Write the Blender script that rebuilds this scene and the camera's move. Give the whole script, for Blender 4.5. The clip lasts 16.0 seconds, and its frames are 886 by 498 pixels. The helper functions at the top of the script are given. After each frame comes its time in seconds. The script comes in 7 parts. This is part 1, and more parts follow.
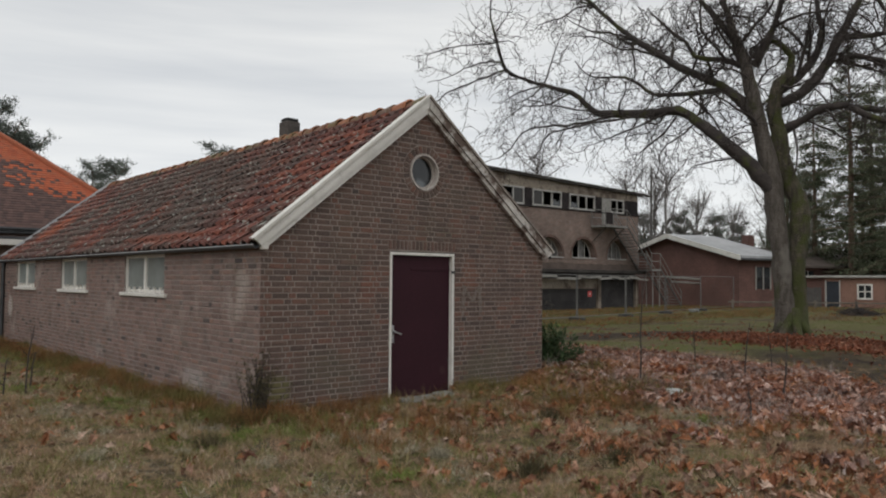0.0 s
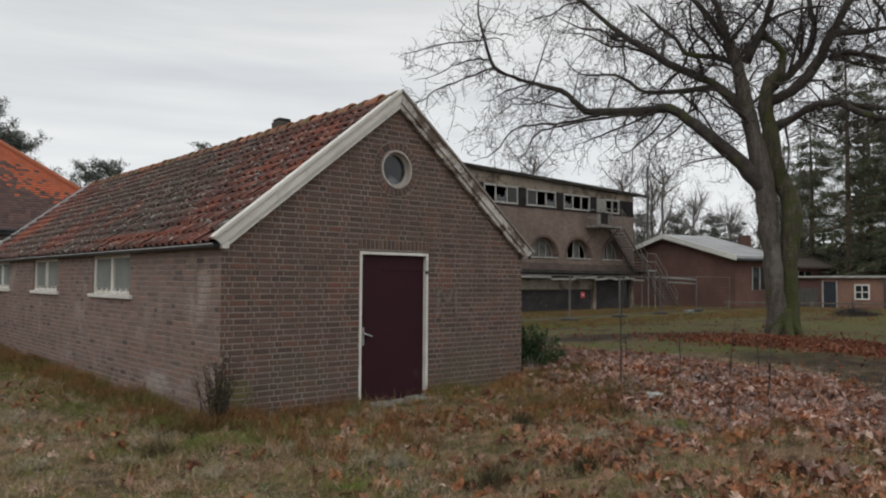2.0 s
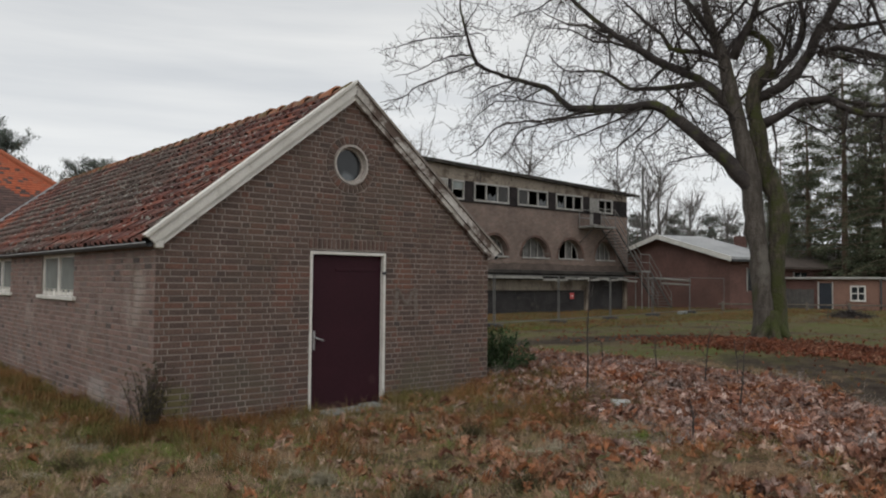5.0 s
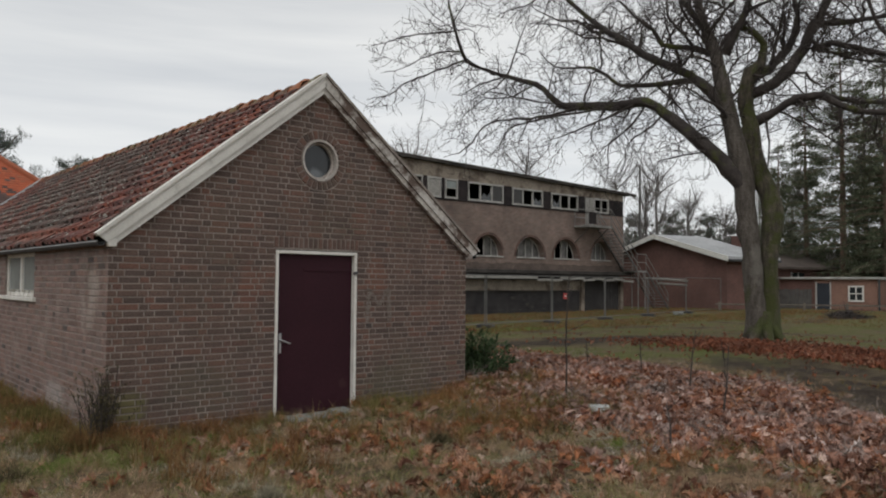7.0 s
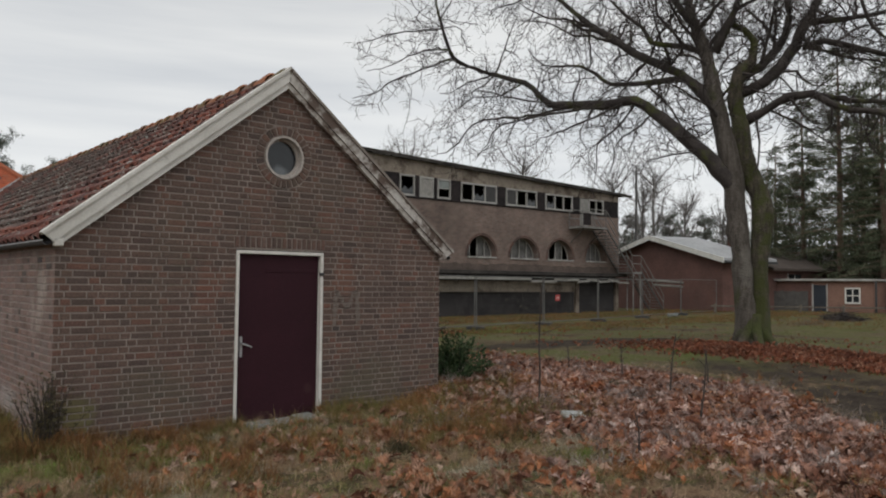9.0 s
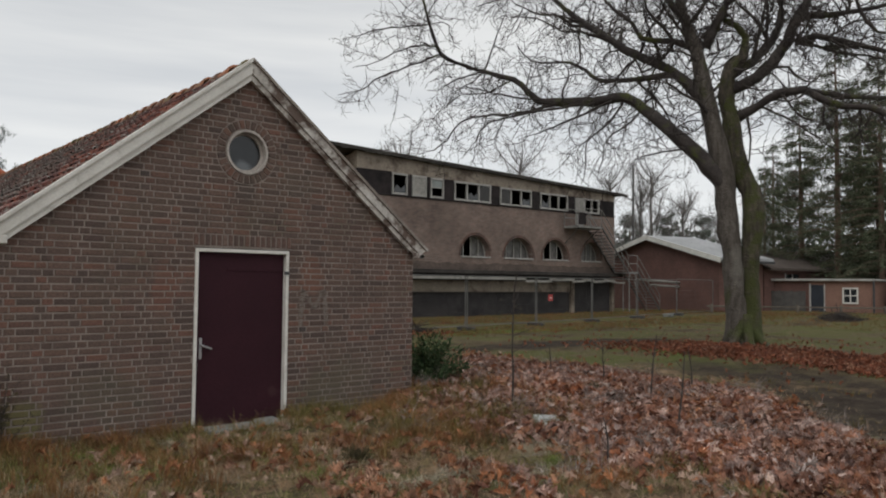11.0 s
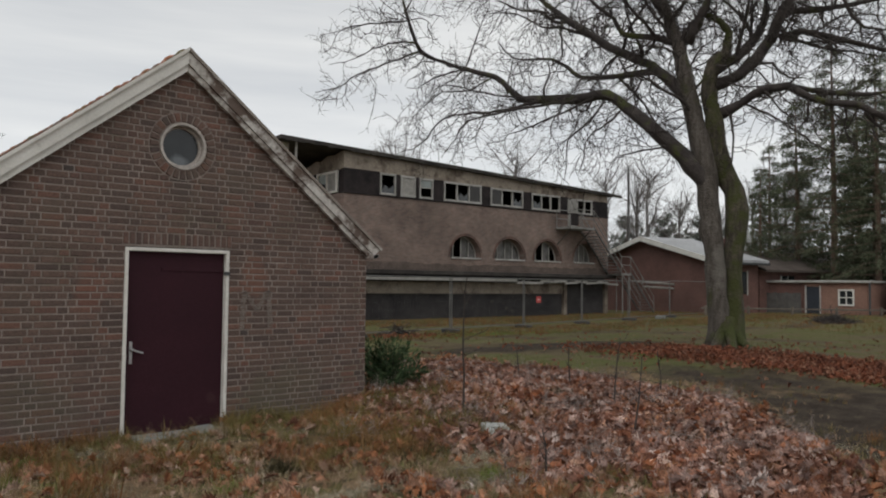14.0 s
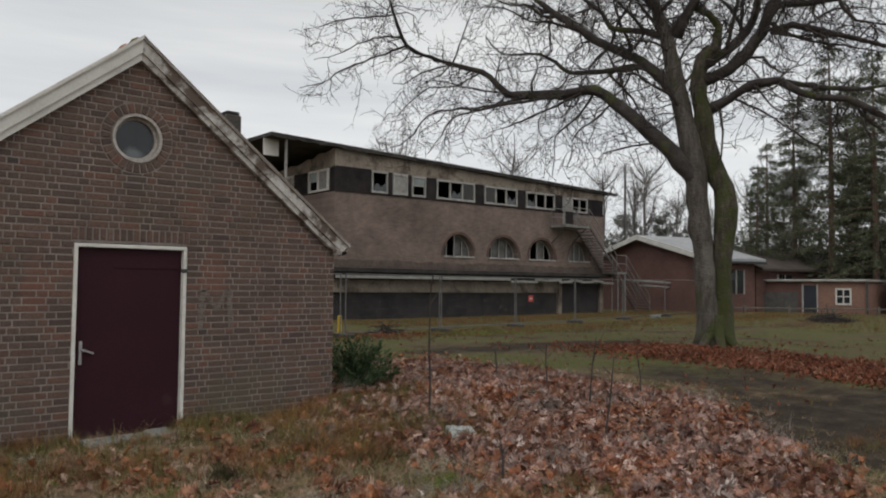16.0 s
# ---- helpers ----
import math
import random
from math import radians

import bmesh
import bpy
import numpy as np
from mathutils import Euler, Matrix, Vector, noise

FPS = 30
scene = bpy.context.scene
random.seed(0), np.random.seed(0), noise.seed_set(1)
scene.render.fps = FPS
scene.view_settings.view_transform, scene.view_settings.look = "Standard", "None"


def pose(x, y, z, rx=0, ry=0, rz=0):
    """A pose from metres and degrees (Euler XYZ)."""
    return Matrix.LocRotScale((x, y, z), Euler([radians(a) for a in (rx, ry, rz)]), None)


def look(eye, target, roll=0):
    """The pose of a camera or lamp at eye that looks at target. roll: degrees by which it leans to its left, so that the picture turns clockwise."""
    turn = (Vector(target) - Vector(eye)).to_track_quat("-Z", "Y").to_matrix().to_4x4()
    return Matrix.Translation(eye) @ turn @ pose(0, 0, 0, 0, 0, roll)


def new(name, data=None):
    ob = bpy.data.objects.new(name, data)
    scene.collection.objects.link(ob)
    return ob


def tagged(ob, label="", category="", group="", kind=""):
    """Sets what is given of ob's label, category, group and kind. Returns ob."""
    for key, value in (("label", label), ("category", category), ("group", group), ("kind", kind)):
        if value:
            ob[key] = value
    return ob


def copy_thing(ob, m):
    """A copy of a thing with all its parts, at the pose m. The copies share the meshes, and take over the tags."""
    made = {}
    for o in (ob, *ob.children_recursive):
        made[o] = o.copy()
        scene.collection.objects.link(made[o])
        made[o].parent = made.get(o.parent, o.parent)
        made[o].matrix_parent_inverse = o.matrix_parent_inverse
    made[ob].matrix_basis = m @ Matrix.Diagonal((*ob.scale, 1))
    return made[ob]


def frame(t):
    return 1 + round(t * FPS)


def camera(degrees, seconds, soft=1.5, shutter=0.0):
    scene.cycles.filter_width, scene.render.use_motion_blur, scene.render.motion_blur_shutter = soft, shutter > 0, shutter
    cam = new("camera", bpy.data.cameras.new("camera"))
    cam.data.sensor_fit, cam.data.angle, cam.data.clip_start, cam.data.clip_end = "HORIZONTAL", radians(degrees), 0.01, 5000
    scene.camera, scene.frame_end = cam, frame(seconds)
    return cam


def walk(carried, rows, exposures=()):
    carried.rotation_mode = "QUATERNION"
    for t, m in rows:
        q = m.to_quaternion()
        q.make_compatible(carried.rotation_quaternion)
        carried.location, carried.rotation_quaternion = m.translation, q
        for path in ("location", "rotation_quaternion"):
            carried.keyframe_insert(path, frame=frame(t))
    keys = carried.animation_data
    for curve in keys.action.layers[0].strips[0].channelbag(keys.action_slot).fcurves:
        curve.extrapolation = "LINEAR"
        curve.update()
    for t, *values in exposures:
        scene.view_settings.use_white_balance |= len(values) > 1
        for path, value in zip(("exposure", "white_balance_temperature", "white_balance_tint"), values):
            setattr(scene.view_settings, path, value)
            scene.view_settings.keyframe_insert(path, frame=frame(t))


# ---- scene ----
cam = camera(60.3, 16.0, soft=2.0)
PATH = [
    (0, (-6.411, -8.495, 1.653), (-5.099, -6.987, 1.736), 0.5),
    (0.5, (-6.285, -8.481, 1.65), (-4.973, -6.974, 1.732), 0.5),
    (1, (-6.155, -8.474, 1.653), (-4.842, -6.967, 1.736), 0.4),
    (1.5, (-6.026, -8.469, 1.646), (-4.712, -6.963, 1.731), 0.4),
    (2, (-5.893, -8.48, 1.645), (-4.582, -6.973, 1.731), 0.4),
    (2.5, (-5.765, -8.49, 1.645), (-4.455, -6.981, 1.731), 0.4),
    (3, (-5.627, -8.481, 1.652), (-4.317, -6.972, 1.737), 0.4),
    (3.5, (-5.496, -8.477, 1.661), (-4.186, -6.969, 1.747), 0.5),
    (4, (-5.365, -8.477, 1.659), (-4.055, -6.968, 1.746), 0.5),
    (6.5, (-4.716, -8.427, 1.67), (-3.406, -6.919, 1.757), 0.5),
    (7, (-4.583, -8.414, 1.671), (-3.274, -6.905, 1.758), 0.5),
    (7.5, (-4.451, -8.422, 1.676), (-3.143, -6.911, 1.763), 0.6),
    (8, (-4.32, -8.418, 1.677), (-3.013, -6.907, 1.765), 0.6),
    (8.5, (-4.188, -8.416, 1.672), (-2.881, -6.905, 1.762), 0.6),
    (9, (-4.065, -8.423, 1.679), (-2.756, -6.913, 1.769), 0.6),
    (11.5, (-3.418, -8.41, 1.666), (-2.112, -6.899, 1.757), 0.6),
    (12, (-3.289, -8.424, 1.658), (-1.984, -6.912, 1.752), 0.6),
    (12.5, (-3.16, -8.451, 1.664), (-1.857, -6.937, 1.758), 0.6),
    (13, (-3.03, -8.467, 1.667), (-1.727, -6.953, 1.761), 0.6),
    (13.5, (-2.897, -8.474, 1.671), (-1.594, -6.96, 1.765), 0.5),
    (14, (-2.771, -8.491, 1.669), (-1.468, -6.977, 1.764), 0.6),
    (14.5, (-2.639, -8.5, 1.665), (-1.338, -6.985, 1.759), 0.6),
    (15, (-2.505, -8.486, 1.667), (-1.205, -6.97, 1.758), 0.7),
    (15.5, (-2.379, -8.495, 1.667), (-1.079, -6.978, 1.756), 0.7),
    (16, (-2.249, -8.497, 1.655), (-0.947, -6.981, 1.748), 0.6),
]
walk(cam, [(t, look(eye, target, roll)) for t, eye, target, roll in PATH], ((0, 0.02), (16, -0.03)))

# ---- world, sun, exposure ----
SUN_EL, SUN_AZ = 50.0, 215.0        # degrees; azimuth from +x, counter-clockwise
wd = bpy.data.worlds.new("overcast_sky")
scene.world = wd
wd.use_nodes = True
wn, wl = wd.node_tree.nodes, wd.node_tree.links
wn.clear()
w_out = wn.new("ShaderNodeOutputWorld")
w_bg = wn.new("ShaderNodeBackground")
w_bg.inputs["Strength"].default_value = 0.1
w_sky = wn.new("ShaderNodeTexSky")
w_sky.sky_type, w_sky.sun_disc = "NISHITA", False
w_sky.sun_elevation, w_sky.sun_rotation = radians(SUN_EL), radians(90 - SUN_AZ)
w_co = wn.new("ShaderNodeTexCoord")
w_map = wn.new("ShaderNodeMapping")
w_map.inputs["Scale"].default_value = (1.3, 1.3, 13.0)
w_noise = wn.new("ShaderNodeTexNoise")
w_noise.inputs["Scale"].default_value, w_noise.inputs["Detail"].default_value = 1.7, 5.0
w_noise.inputs["Roughness"].default_value = 0.5
w_ramp = wn.new("ShaderNodeValToRGB")
w_ramp.color_ramp.elements[0].position, w_ramp.color_ramp.elements[0].color = 0.32, (6.75, 6.95, 7.15, 1)
w_ramp.color_ramp.elements[1].position, w_ramp.color_ramp.elements[1].color = 0.72, (8.75, 8.8, 8.7, 1)
w_mix = wn.new("ShaderNodeMixRGB")
w_mix.inputs["Fac"].default_value = 0.93
wl.new(w_co.outputs["Generated"], w_map.inputs["Vector"])
wl.new(w_map.outputs["Vector"], w_noise.inputs["Vector"])
wl.new(w_noise.outputs["Fac"], w_ramp.inputs["Fac"])
w_sep = wn.new("ShaderNodeSeparateXYZ")
w_rise = wn.new("ShaderNodeValToRGB")
for w_el, w_pos, w_val in zip((0, 1), (0.05, 0.36), (1.13, 0.92)):
    w_rise.color_ramp.elements[w_el].position, w_rise.color_ramp.elements[w_el].color = w_pos, (w_val, w_val, w_val, 1)
w_mul = wn.new("ShaderNodeMixRGB")
w_mul.blend_type, w_mul.inputs["Fac"].default_value = "MULTIPLY", 1.0
wl.new(w_co.outputs["Generated"], w_sep.inputs["Vector"])
wl.new(w_sep.outputs["Z"], w_rise.inputs["Fac"])
wl.new(w_ramp.outputs["Color"], w_mul.inputs["Color1"])
wl.new(w_rise.outputs["Color"], w_mul.inputs["Color2"])
wl.new(w_sky.outputs["Color"], w_mix.inputs["Color1"])
wl.new(w_mul.outputs["Color"], w_mix.inputs["Color2"])
wl.new(w_mix.outputs["Color"], w_bg.inputs["Color"])
wl.new(w_bg.outputs["Background"], w_out.inputs["Surface"])
sun = new("sun", bpy.data.lights.new("sun", "SUN"))
sun.data.energy, sun.data.angle, sun.data.color = 0.8, radians(50), (1.0, 0.97, 0.93)
sa, se = radians(SUN_AZ), radians(SUN_EL)
sun.matrix_world = look((20 * math.cos(sa) * math.cos(se), 20 * math.sin(sa) * math.cos(se), 20 * math.sin(se)), (0, 0, 0))
scene.view_settings.exposure = 0.0

# ---- materials ----
def nodes_of(name):
    m = bpy.data.materials.new(name)
    m.use_nodes = True
    nt = m.node_tree
    return m, nt, nt.nodes["Principled BSDF"]


def rnd_value(nt):
    """A random number for each piece, whether it is an object or an island."""
    oi, gi = nt.nodes.new("ShaderNodeObjectInfo"), nt.nodes.new("ShaderNodeNewGeometry")
    add, fr = nt.nodes.new("ShaderNodeMath"), nt.nodes.new("ShaderNodeMath")
    add.operation, fr.operation = "ADD", "FRACT"
    nt.links.new(oi.outputs["Random"], add.inputs[0])
    nt.links.new(gi.outputs["Random Per Island"], add.inputs[1])
    nt.links.new(add.outputs[0], fr.inputs[0])
    return fr.outputs[0]


def noise_value(nt, scale, detail=4.0, rough=0.6, stretch=None):
    geo = nt.nodes.new("ShaderNodeNewGeometry")
    n = nt.nodes.new("ShaderNodeTexNoise")
    n.inputs["Scale"].default_value, n.inputs["Detail"].default_value, n.inputs["Roughness"].default_value = scale, detail, rough
    if stretch:
        mp = nt.nodes.new("ShaderNodeMapping")
        mp.inputs["Scale"].default_value = stretch
        nt.links.new(geo.outputs["Position"], mp.inputs["Vector"])
        nt.links.new(mp.outputs["Vector"], n.inputs["Vector"])
    else:
        nt.links.new(geo.outputs["Position"], n.inputs["Vector"])
    return n.outputs["Fac"]


def ramp(nt, fac, stops):
    r = nt.nodes.new("ShaderNodeValToRGB")
    e = r.color_ramp.elements
    while len(e) < len(stops):
        e.new(0.5)
    for k, (p, c) in zip(e, stops):
        k.position = p
        k.color = (*c, 1) if len(c) == 3 else c
    nt.links.new(fac, r.inputs["Fac"])
    return r.outputs["Color"]


def grey(a):
    return (a, a, a)


def mix(nt, fac, a, b, mode="MIX"):
    m = nt.nodes.new("ShaderNodeMixRGB")
    m.blend_type = mode
    for v, k in ((fac, "Fac"), (a, "Color1"), (b, "Color2")):
        if hasattr(v, "links"):
            nt.links.new(v, m.inputs[k])
        elif k == "Fac":
            m.inputs[k].default_value = v
        else:
            m.inputs[k].default_value = (*v, 1)
    return m.outputs["Color"]


def bump(nt, bsdf, height, strength=0.4, dist=0.01):
    b = nt.nodes.new("ShaderNodeBump")
    b.inputs["Strength"].default_value, b.inputs["Distance"].default_value = strength, dist
    nt.links.new(height, b.inputs["Height"])
    nt.links.new(b.outputs["Normal"], bsdf.inputs["Normal"])


def surface(name, stops, scale=6.0, rough=0.85, fine=60.0, bump_s=0.3, bump_d=0.006, metal=0.0, stain=None, stretch=None, grain=(0.72, 1.22), spec=None, spots=()):
    """A worn surface: large patches from the stops, fine grain over them, and relief."""
    m, nt, b = nodes_of(name)
    big = ramp(nt, noise_value(nt, scale, stretch=stretch), stops)
    grains = ramp(nt, noise_value(nt, fine, 3.0), [(0.3, grey(grain[0])), (0.7, grey(grain[1]))])
    col = mix(nt, 1.0, big, grains, "MULTIPLY")
    if stain:
        col = mix(nt, ramp(nt, noise_value(nt, stain[1], 5.0, 0.65), [(stain[2], grey(0)), (stain[2] + 0.12, grey(1))]), col, stain[0])
    for colour, centre, radii, amount in spots:
        f = nt.nodes.new("ShaderNodeMath")
        f.operation = "MULTIPLY"
        nt.links.new(spot(nt, centre, radii), f.inputs[0])
        f.inputs[1].default_value = amount
        col = mix(nt, f.outputs[0], col, colour)
    nt.links.new(col, b.inputs["Base Color"])
    if spec is not None:
        b.inputs["Specular IOR Level"].default_value = spec
    b.inputs["Roughness"].default_value, b.inputs["Metallic"].default_value = rough, metal
    bump(nt, b, noise_value(nt, fine * 0.7, 4.0), bump_s, bump_d)
    return m


def spot(nt, centre, radii, breakup=2.5):
    """A stain about a place: 1 in the middle, ragged at its edge."""
    geo, mp, ln = nt.nodes.new("ShaderNodeNewGeometry"), nt.nodes.new("ShaderNodeMapping"), nt.nodes.new("ShaderNodeVectorMath")
    mp.vector_type = "TEXTURE"
    mp.inputs["Location"].default_value, mp.inputs["Scale"].default_value = centre, radii
    ln.operation = "LENGTH"
    nt.links.new(geo.outputs["Position"], mp.inputs["Vector"])
    nt.links.new(mp.outputs["Vector"], ln.inputs[0])
    ad = nt.nodes.new("ShaderNodeMath")
    ad.operation = "ADD"
    nt.links.new(ln.outputs["Value"], ad.inputs[0])
    nt.links.new(noise_value(nt, breakup, 5.0, 0.65), ad.inputs[1])
    return ramp(nt, ad.outputs[0], [(0.75, grey(1)), (1.45, grey(0))])


def pieces(name, stops, rough=0.85, patch=None, patch2=None, fine=45.0, bump_s=0.5, patch3=None, spots=()):
    """Bricks or tiles: a colour for each piece, with stains over them. patch: colour, scale, threshold, softness."""
    m, nt, b = nodes_of(name)
    col = ramp(nt, rnd_value(nt), stops)
    col = mix(nt, 1.0, col, ramp(nt, noise_value(nt, fine, 4.0), [(0.25, grey(0.62)), (0.75, grey(1.35))]), "MULTIPLY")
    for p in (patch, patch2, patch3):
        if p:
            col = mix(nt, ramp(nt, noise_value(nt, p[1], 5.0, 0.62), [(p[2], grey(0)), (p[2] + p[3], grey(p[4]))]), col, p[0])
    for colour, centre, radii, amount in spots:
        f = nt.nodes.new("ShaderNodeMath")
        f.operation = "MULTIPLY"
        nt.links.new(spot(nt, centre, radii), f.inputs[0])
        f.inputs[1].default_value = amount
        col = mix(nt, f.outputs[0], col, colour)
    nt.links.new(col, b.inputs["Base Color"])
    b.inputs["Roughness"].default_value = rough
    bump(nt, b, noise_value(nt, fine, 5.0), bump_s, 0.006)
    return m


BRICK_STOPS = [(0.0, (0.078, 0.053, 0.045)), (0.25, (0.118, 0.076, 0.060)), (0.5, (0.142, 0.089, 0.070)), (0.68, (0.098, 0.068, 0.057)), (0.82, (0.132, 0.081, 0.062)), (0.96, (0.165, 0.082, 0.060)), (1.0, (0.060, 0.047, 0.043))]
M_BRICK = pieces("weathered_brick", BRICK_STOPS, patch=((0.088, 0.08, 0.055), 0.9, 0.52, 0.2, 0.5), patch2=((0.16, 0.078, 0.052), 1.5, 0.60, 0.14, 0.4),
                 spots=(((0.066, 0.05, 0.043), (0.60, 0, 2.72), (0.34, 1, 0.42), 0.75), ((0.15, 0.145, 0.05), (-1.7, 0, 0.25), (0.45, 1, 0.5), 0.65), ((0.21, 0.085, 0.055), (-0.35, 0, 1.6), (0.4, 1, 0.8), 0.4), ((0.22, 0.09, 0.055), (1.55, 0, 1.75), (0.35, 1, 0.6), 0.4), ((0.10, 0.086, 0.058), (2.0, 0, 0.3), (1.6, 1, 0.8), 0.55), ((0.098, 0.088, 0.06), (-0.9, 0, 0.4), (1.1, 1, 0.8), 0.5)))
M_BRICK_W = pieces("pale_brick", [(0.0, (0.15, 0.10, 0.085)), (0.4, (0.25, 0.165, 0.14)), (0.7, (0.18, 0.135, 0.12)), (0.88, (0.25, 0.15, 0.118)), (0.95, (0.16, 0.12, 0.10)), (1.0, (0.07, 0.055, 0.052))], patch=((0.40, 0.35, 0.31), 1.0, 0.55, 0.14, 0.6), patch2=((0.10, 0.078, 0.068), 2.3, 0.60, 0.06, 0.6),
                   spots=(((0.42, 0.37, 0.32), (-2, 0.5, 1.5), (1, 0.5, 0.7), 0.6), ((0.50, 0.46, 0.43), (-2, 1.9, 0.25), (1, 1.2, 0.4), 0.4), ((0.50, 0.46, 0.42), (-2, 13.2, 0.9), (1, 0.6, 0.7), 0.8)))
M_MORTAR = surface("lime_mortar", [(0.3, (0.19, 0.156, 0.136)), (0.7, (0.325, 0.27, 0.238))], 3.0, 0.95, 80, stain=((0.175, 0.152, 0.115), 1.1, 0.55))
M_SOLDIER = pieces("soldier_brick", [(0.0, (0.085, 0.056, 0.047)), (0.5, (0.125, 0.075, 0.060)), (0.85, (0.15, 0.085, 0.066)), (1.0, (0.17, 0.12, 0.10))])
M_TILE = pieces("clay_pantile", [(0.0, (0.082, 0.040, 0.035)), (0.35, (0.135, 0.049, 0.038)), (0.7, (0.175, 0.057, 0.040)), (0.9, (0.235, 0.072, 0.041)), (1.0, (0.105, 0.069, 0.061))], rough=0.8,
                patch=((0.078, 0.066, 0.055), 0.42, 0.43, 0.12, 0.75), patch2=((0.36, 0.37, 0.33), 13.0, 0.575, 0.07, 0.75), fine=30,
                spots=(((0.36, 0.10, 0.045), (-1.0, 12.3, 2.8), (1.5, 1.7, 1.2), 0.7), ((0.28, 0.085, 0.05), (-1.95, 3.0, 2.3), (0.28, 5.0, 0.3), 0.55)))
M_RIDGE = pieces("mossy_ridge_tile", [(0.0, (0.16, 0.10, 0.07)), (0.6, (0.27, 0.12, 0.07)), (1.0, (0.36, 0.15, 0.08))], patch=((0.13, 0.13, 0.06), 3.0, 0.5, 0.12, 0.8), patch2=((0.30, 0.30, 0.26), 11.0, 0.6, 0.1, 0.6))
M_WHITE = surface("weathered_white_paint", [(0.35, (0.62, 0.60, 0.55)), (0.65, (0.76, 0.74, 0.69))], 2.5, 0.6, 40, 0.1, 0.003, stain=((0.40, 0.38, 0.33), 3.2, 0.64), grain=(0.93, 1.06))
M_BEIGE = surface("stained_beige_paint", [(0.3, (0.36, 0.32, 0.29)), (0.7, (0.50, 0.46, 0.42))], 6.0, 0.7, 40, 0.2, 0.003, stain=((0.2, 0.17, 0.14), 7.0, 0.6))
M_PEEL = surface("peeling_white_paint", [(0.3, (0.46, 0.43, 0.39)), (0.7, (0.64, 0.61, 0.57))], 3.0, 0.8, 30, 0.5, 0.006, stain=((0.12, 0.085, 0.068), 4.0, 0.46), grain=(0.8, 1.12))
M_BAREWOOD = surface("weathered_bare_wood", [(0.3, (0.17, 0.14, 0.12)), (0.7, (0.32, 0.28, 0.245))], 4.0, 0.9, 40, 0.5, 0.005, stain=((0.5, 0.48, 0.44), 3.4, 0.60))
M_MAROON = surface("maroon_door_paint", [(0.3, (0.031, 0.0085, 0.0140)), (0.7, (0.041, 0.0112, 0.0176))], 1.3, 0.6, 30, 0.1, 0.003, grain=(0.9, 1.1), spec=0.2, spots=(((0.07, 0.035, 0.035), (1.03, 0.05, 0.33), (0.16, 1, 0.16), 0.5),))
M_STEEL = surface("dull_aluminium", [(0.3, (0.45, 0.45, 0.46)), (0.7, (0.6, 0.6, 0.61))], 8.0, 0.4, 120, 0.05, 0.001, metal=0.8)
M_ZINC = surface("aged_zinc", [(0.3, (0.20, 0.21, 0.22)), (0.7, (0.33, 0.34, 0.35))], 4.0, 0.55, 60, 0.15, 0.002, metal=0.5)
M_DARKZINC = surface("blackened_gutter", [(0.3, (0.035, 0.036, 0.038)), (0.7, (0.075, 0.077, 0.08))], 4.0, 0.6, 60, 0.15, 0.002)
M_CONC = surface("mossy_concrete", [(0.3, (0.16, 0.17, 0.165)), (0.7, (0.28, 0.285, 0.27))], 5.0, 0.9, 50, 0.5, 0.006, stain=((0.10, 0.12, 0.08), 6.0, 0.56))
# near-black; inside the hall it stands for the unlit rooms
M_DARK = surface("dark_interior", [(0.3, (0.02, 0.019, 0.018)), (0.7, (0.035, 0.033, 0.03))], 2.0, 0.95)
M_BARK = surface("grey_oak_bark", [(0.36, (0.066, 0.055, 0.045)), (0.64, (0.128, 0.111, 0.094))], 3.6, 0.95, 26, 1.0, 0.06, stain=((0.062, 0.068, 0.022), 1.1, 0.56), stretch=(3, 3, 0.7),
                 spots=(((0.21, 0.195, 0.17), (13.8, 0.7, 2.3), (0.6, 0.6, 1.4), 0.55), ((0.062, 0.078, 0.016), (14.1, 0.6, 0.45), (1.2, 1.2, 0.6), 0.8)))
M_MOSSBARK = surface("mossy_oak_bark", [(0.38, (0.042, 0.035, 0.024)), (0.62, (0.105, 0.088, 0.064))], 3.2, 0.97, 26, 1.0, 0.06, stain=((0.052, 0.058, 0.015), 1.4, 0.44), stretch=(3, 3, 0.8),
                     spots=(((0.055, 0.068, 0.015), (14.1, 0.6, 0.5), (1.2, 1.2, 1.1), 0.85),))
M_LIMB = surface("dark_mossy_limb_bark", [(0.35, (0.034, 0.028, 0.026)), (0.65, (0.066, 0.055, 0.049))], 3.0, 0.95, 22, 0.9, 0.03, stain=((0.066, 0.074, 0.017), 1.3, 0.55))
M_TWIG = surface("dark_twigs", [(0.3, (0.036, 0.029, 0.027)), (0.7, (0.070, 0.057, 0.050))], 2.0, 0.9, 40, 0.2)
M_FARBARK = surface("grey_far_branches", [(0.3, (0.14, 0.128, 0.122)), (0.7, (0.22, 0.20, 0.19))], 1.0, 0.95, 20)


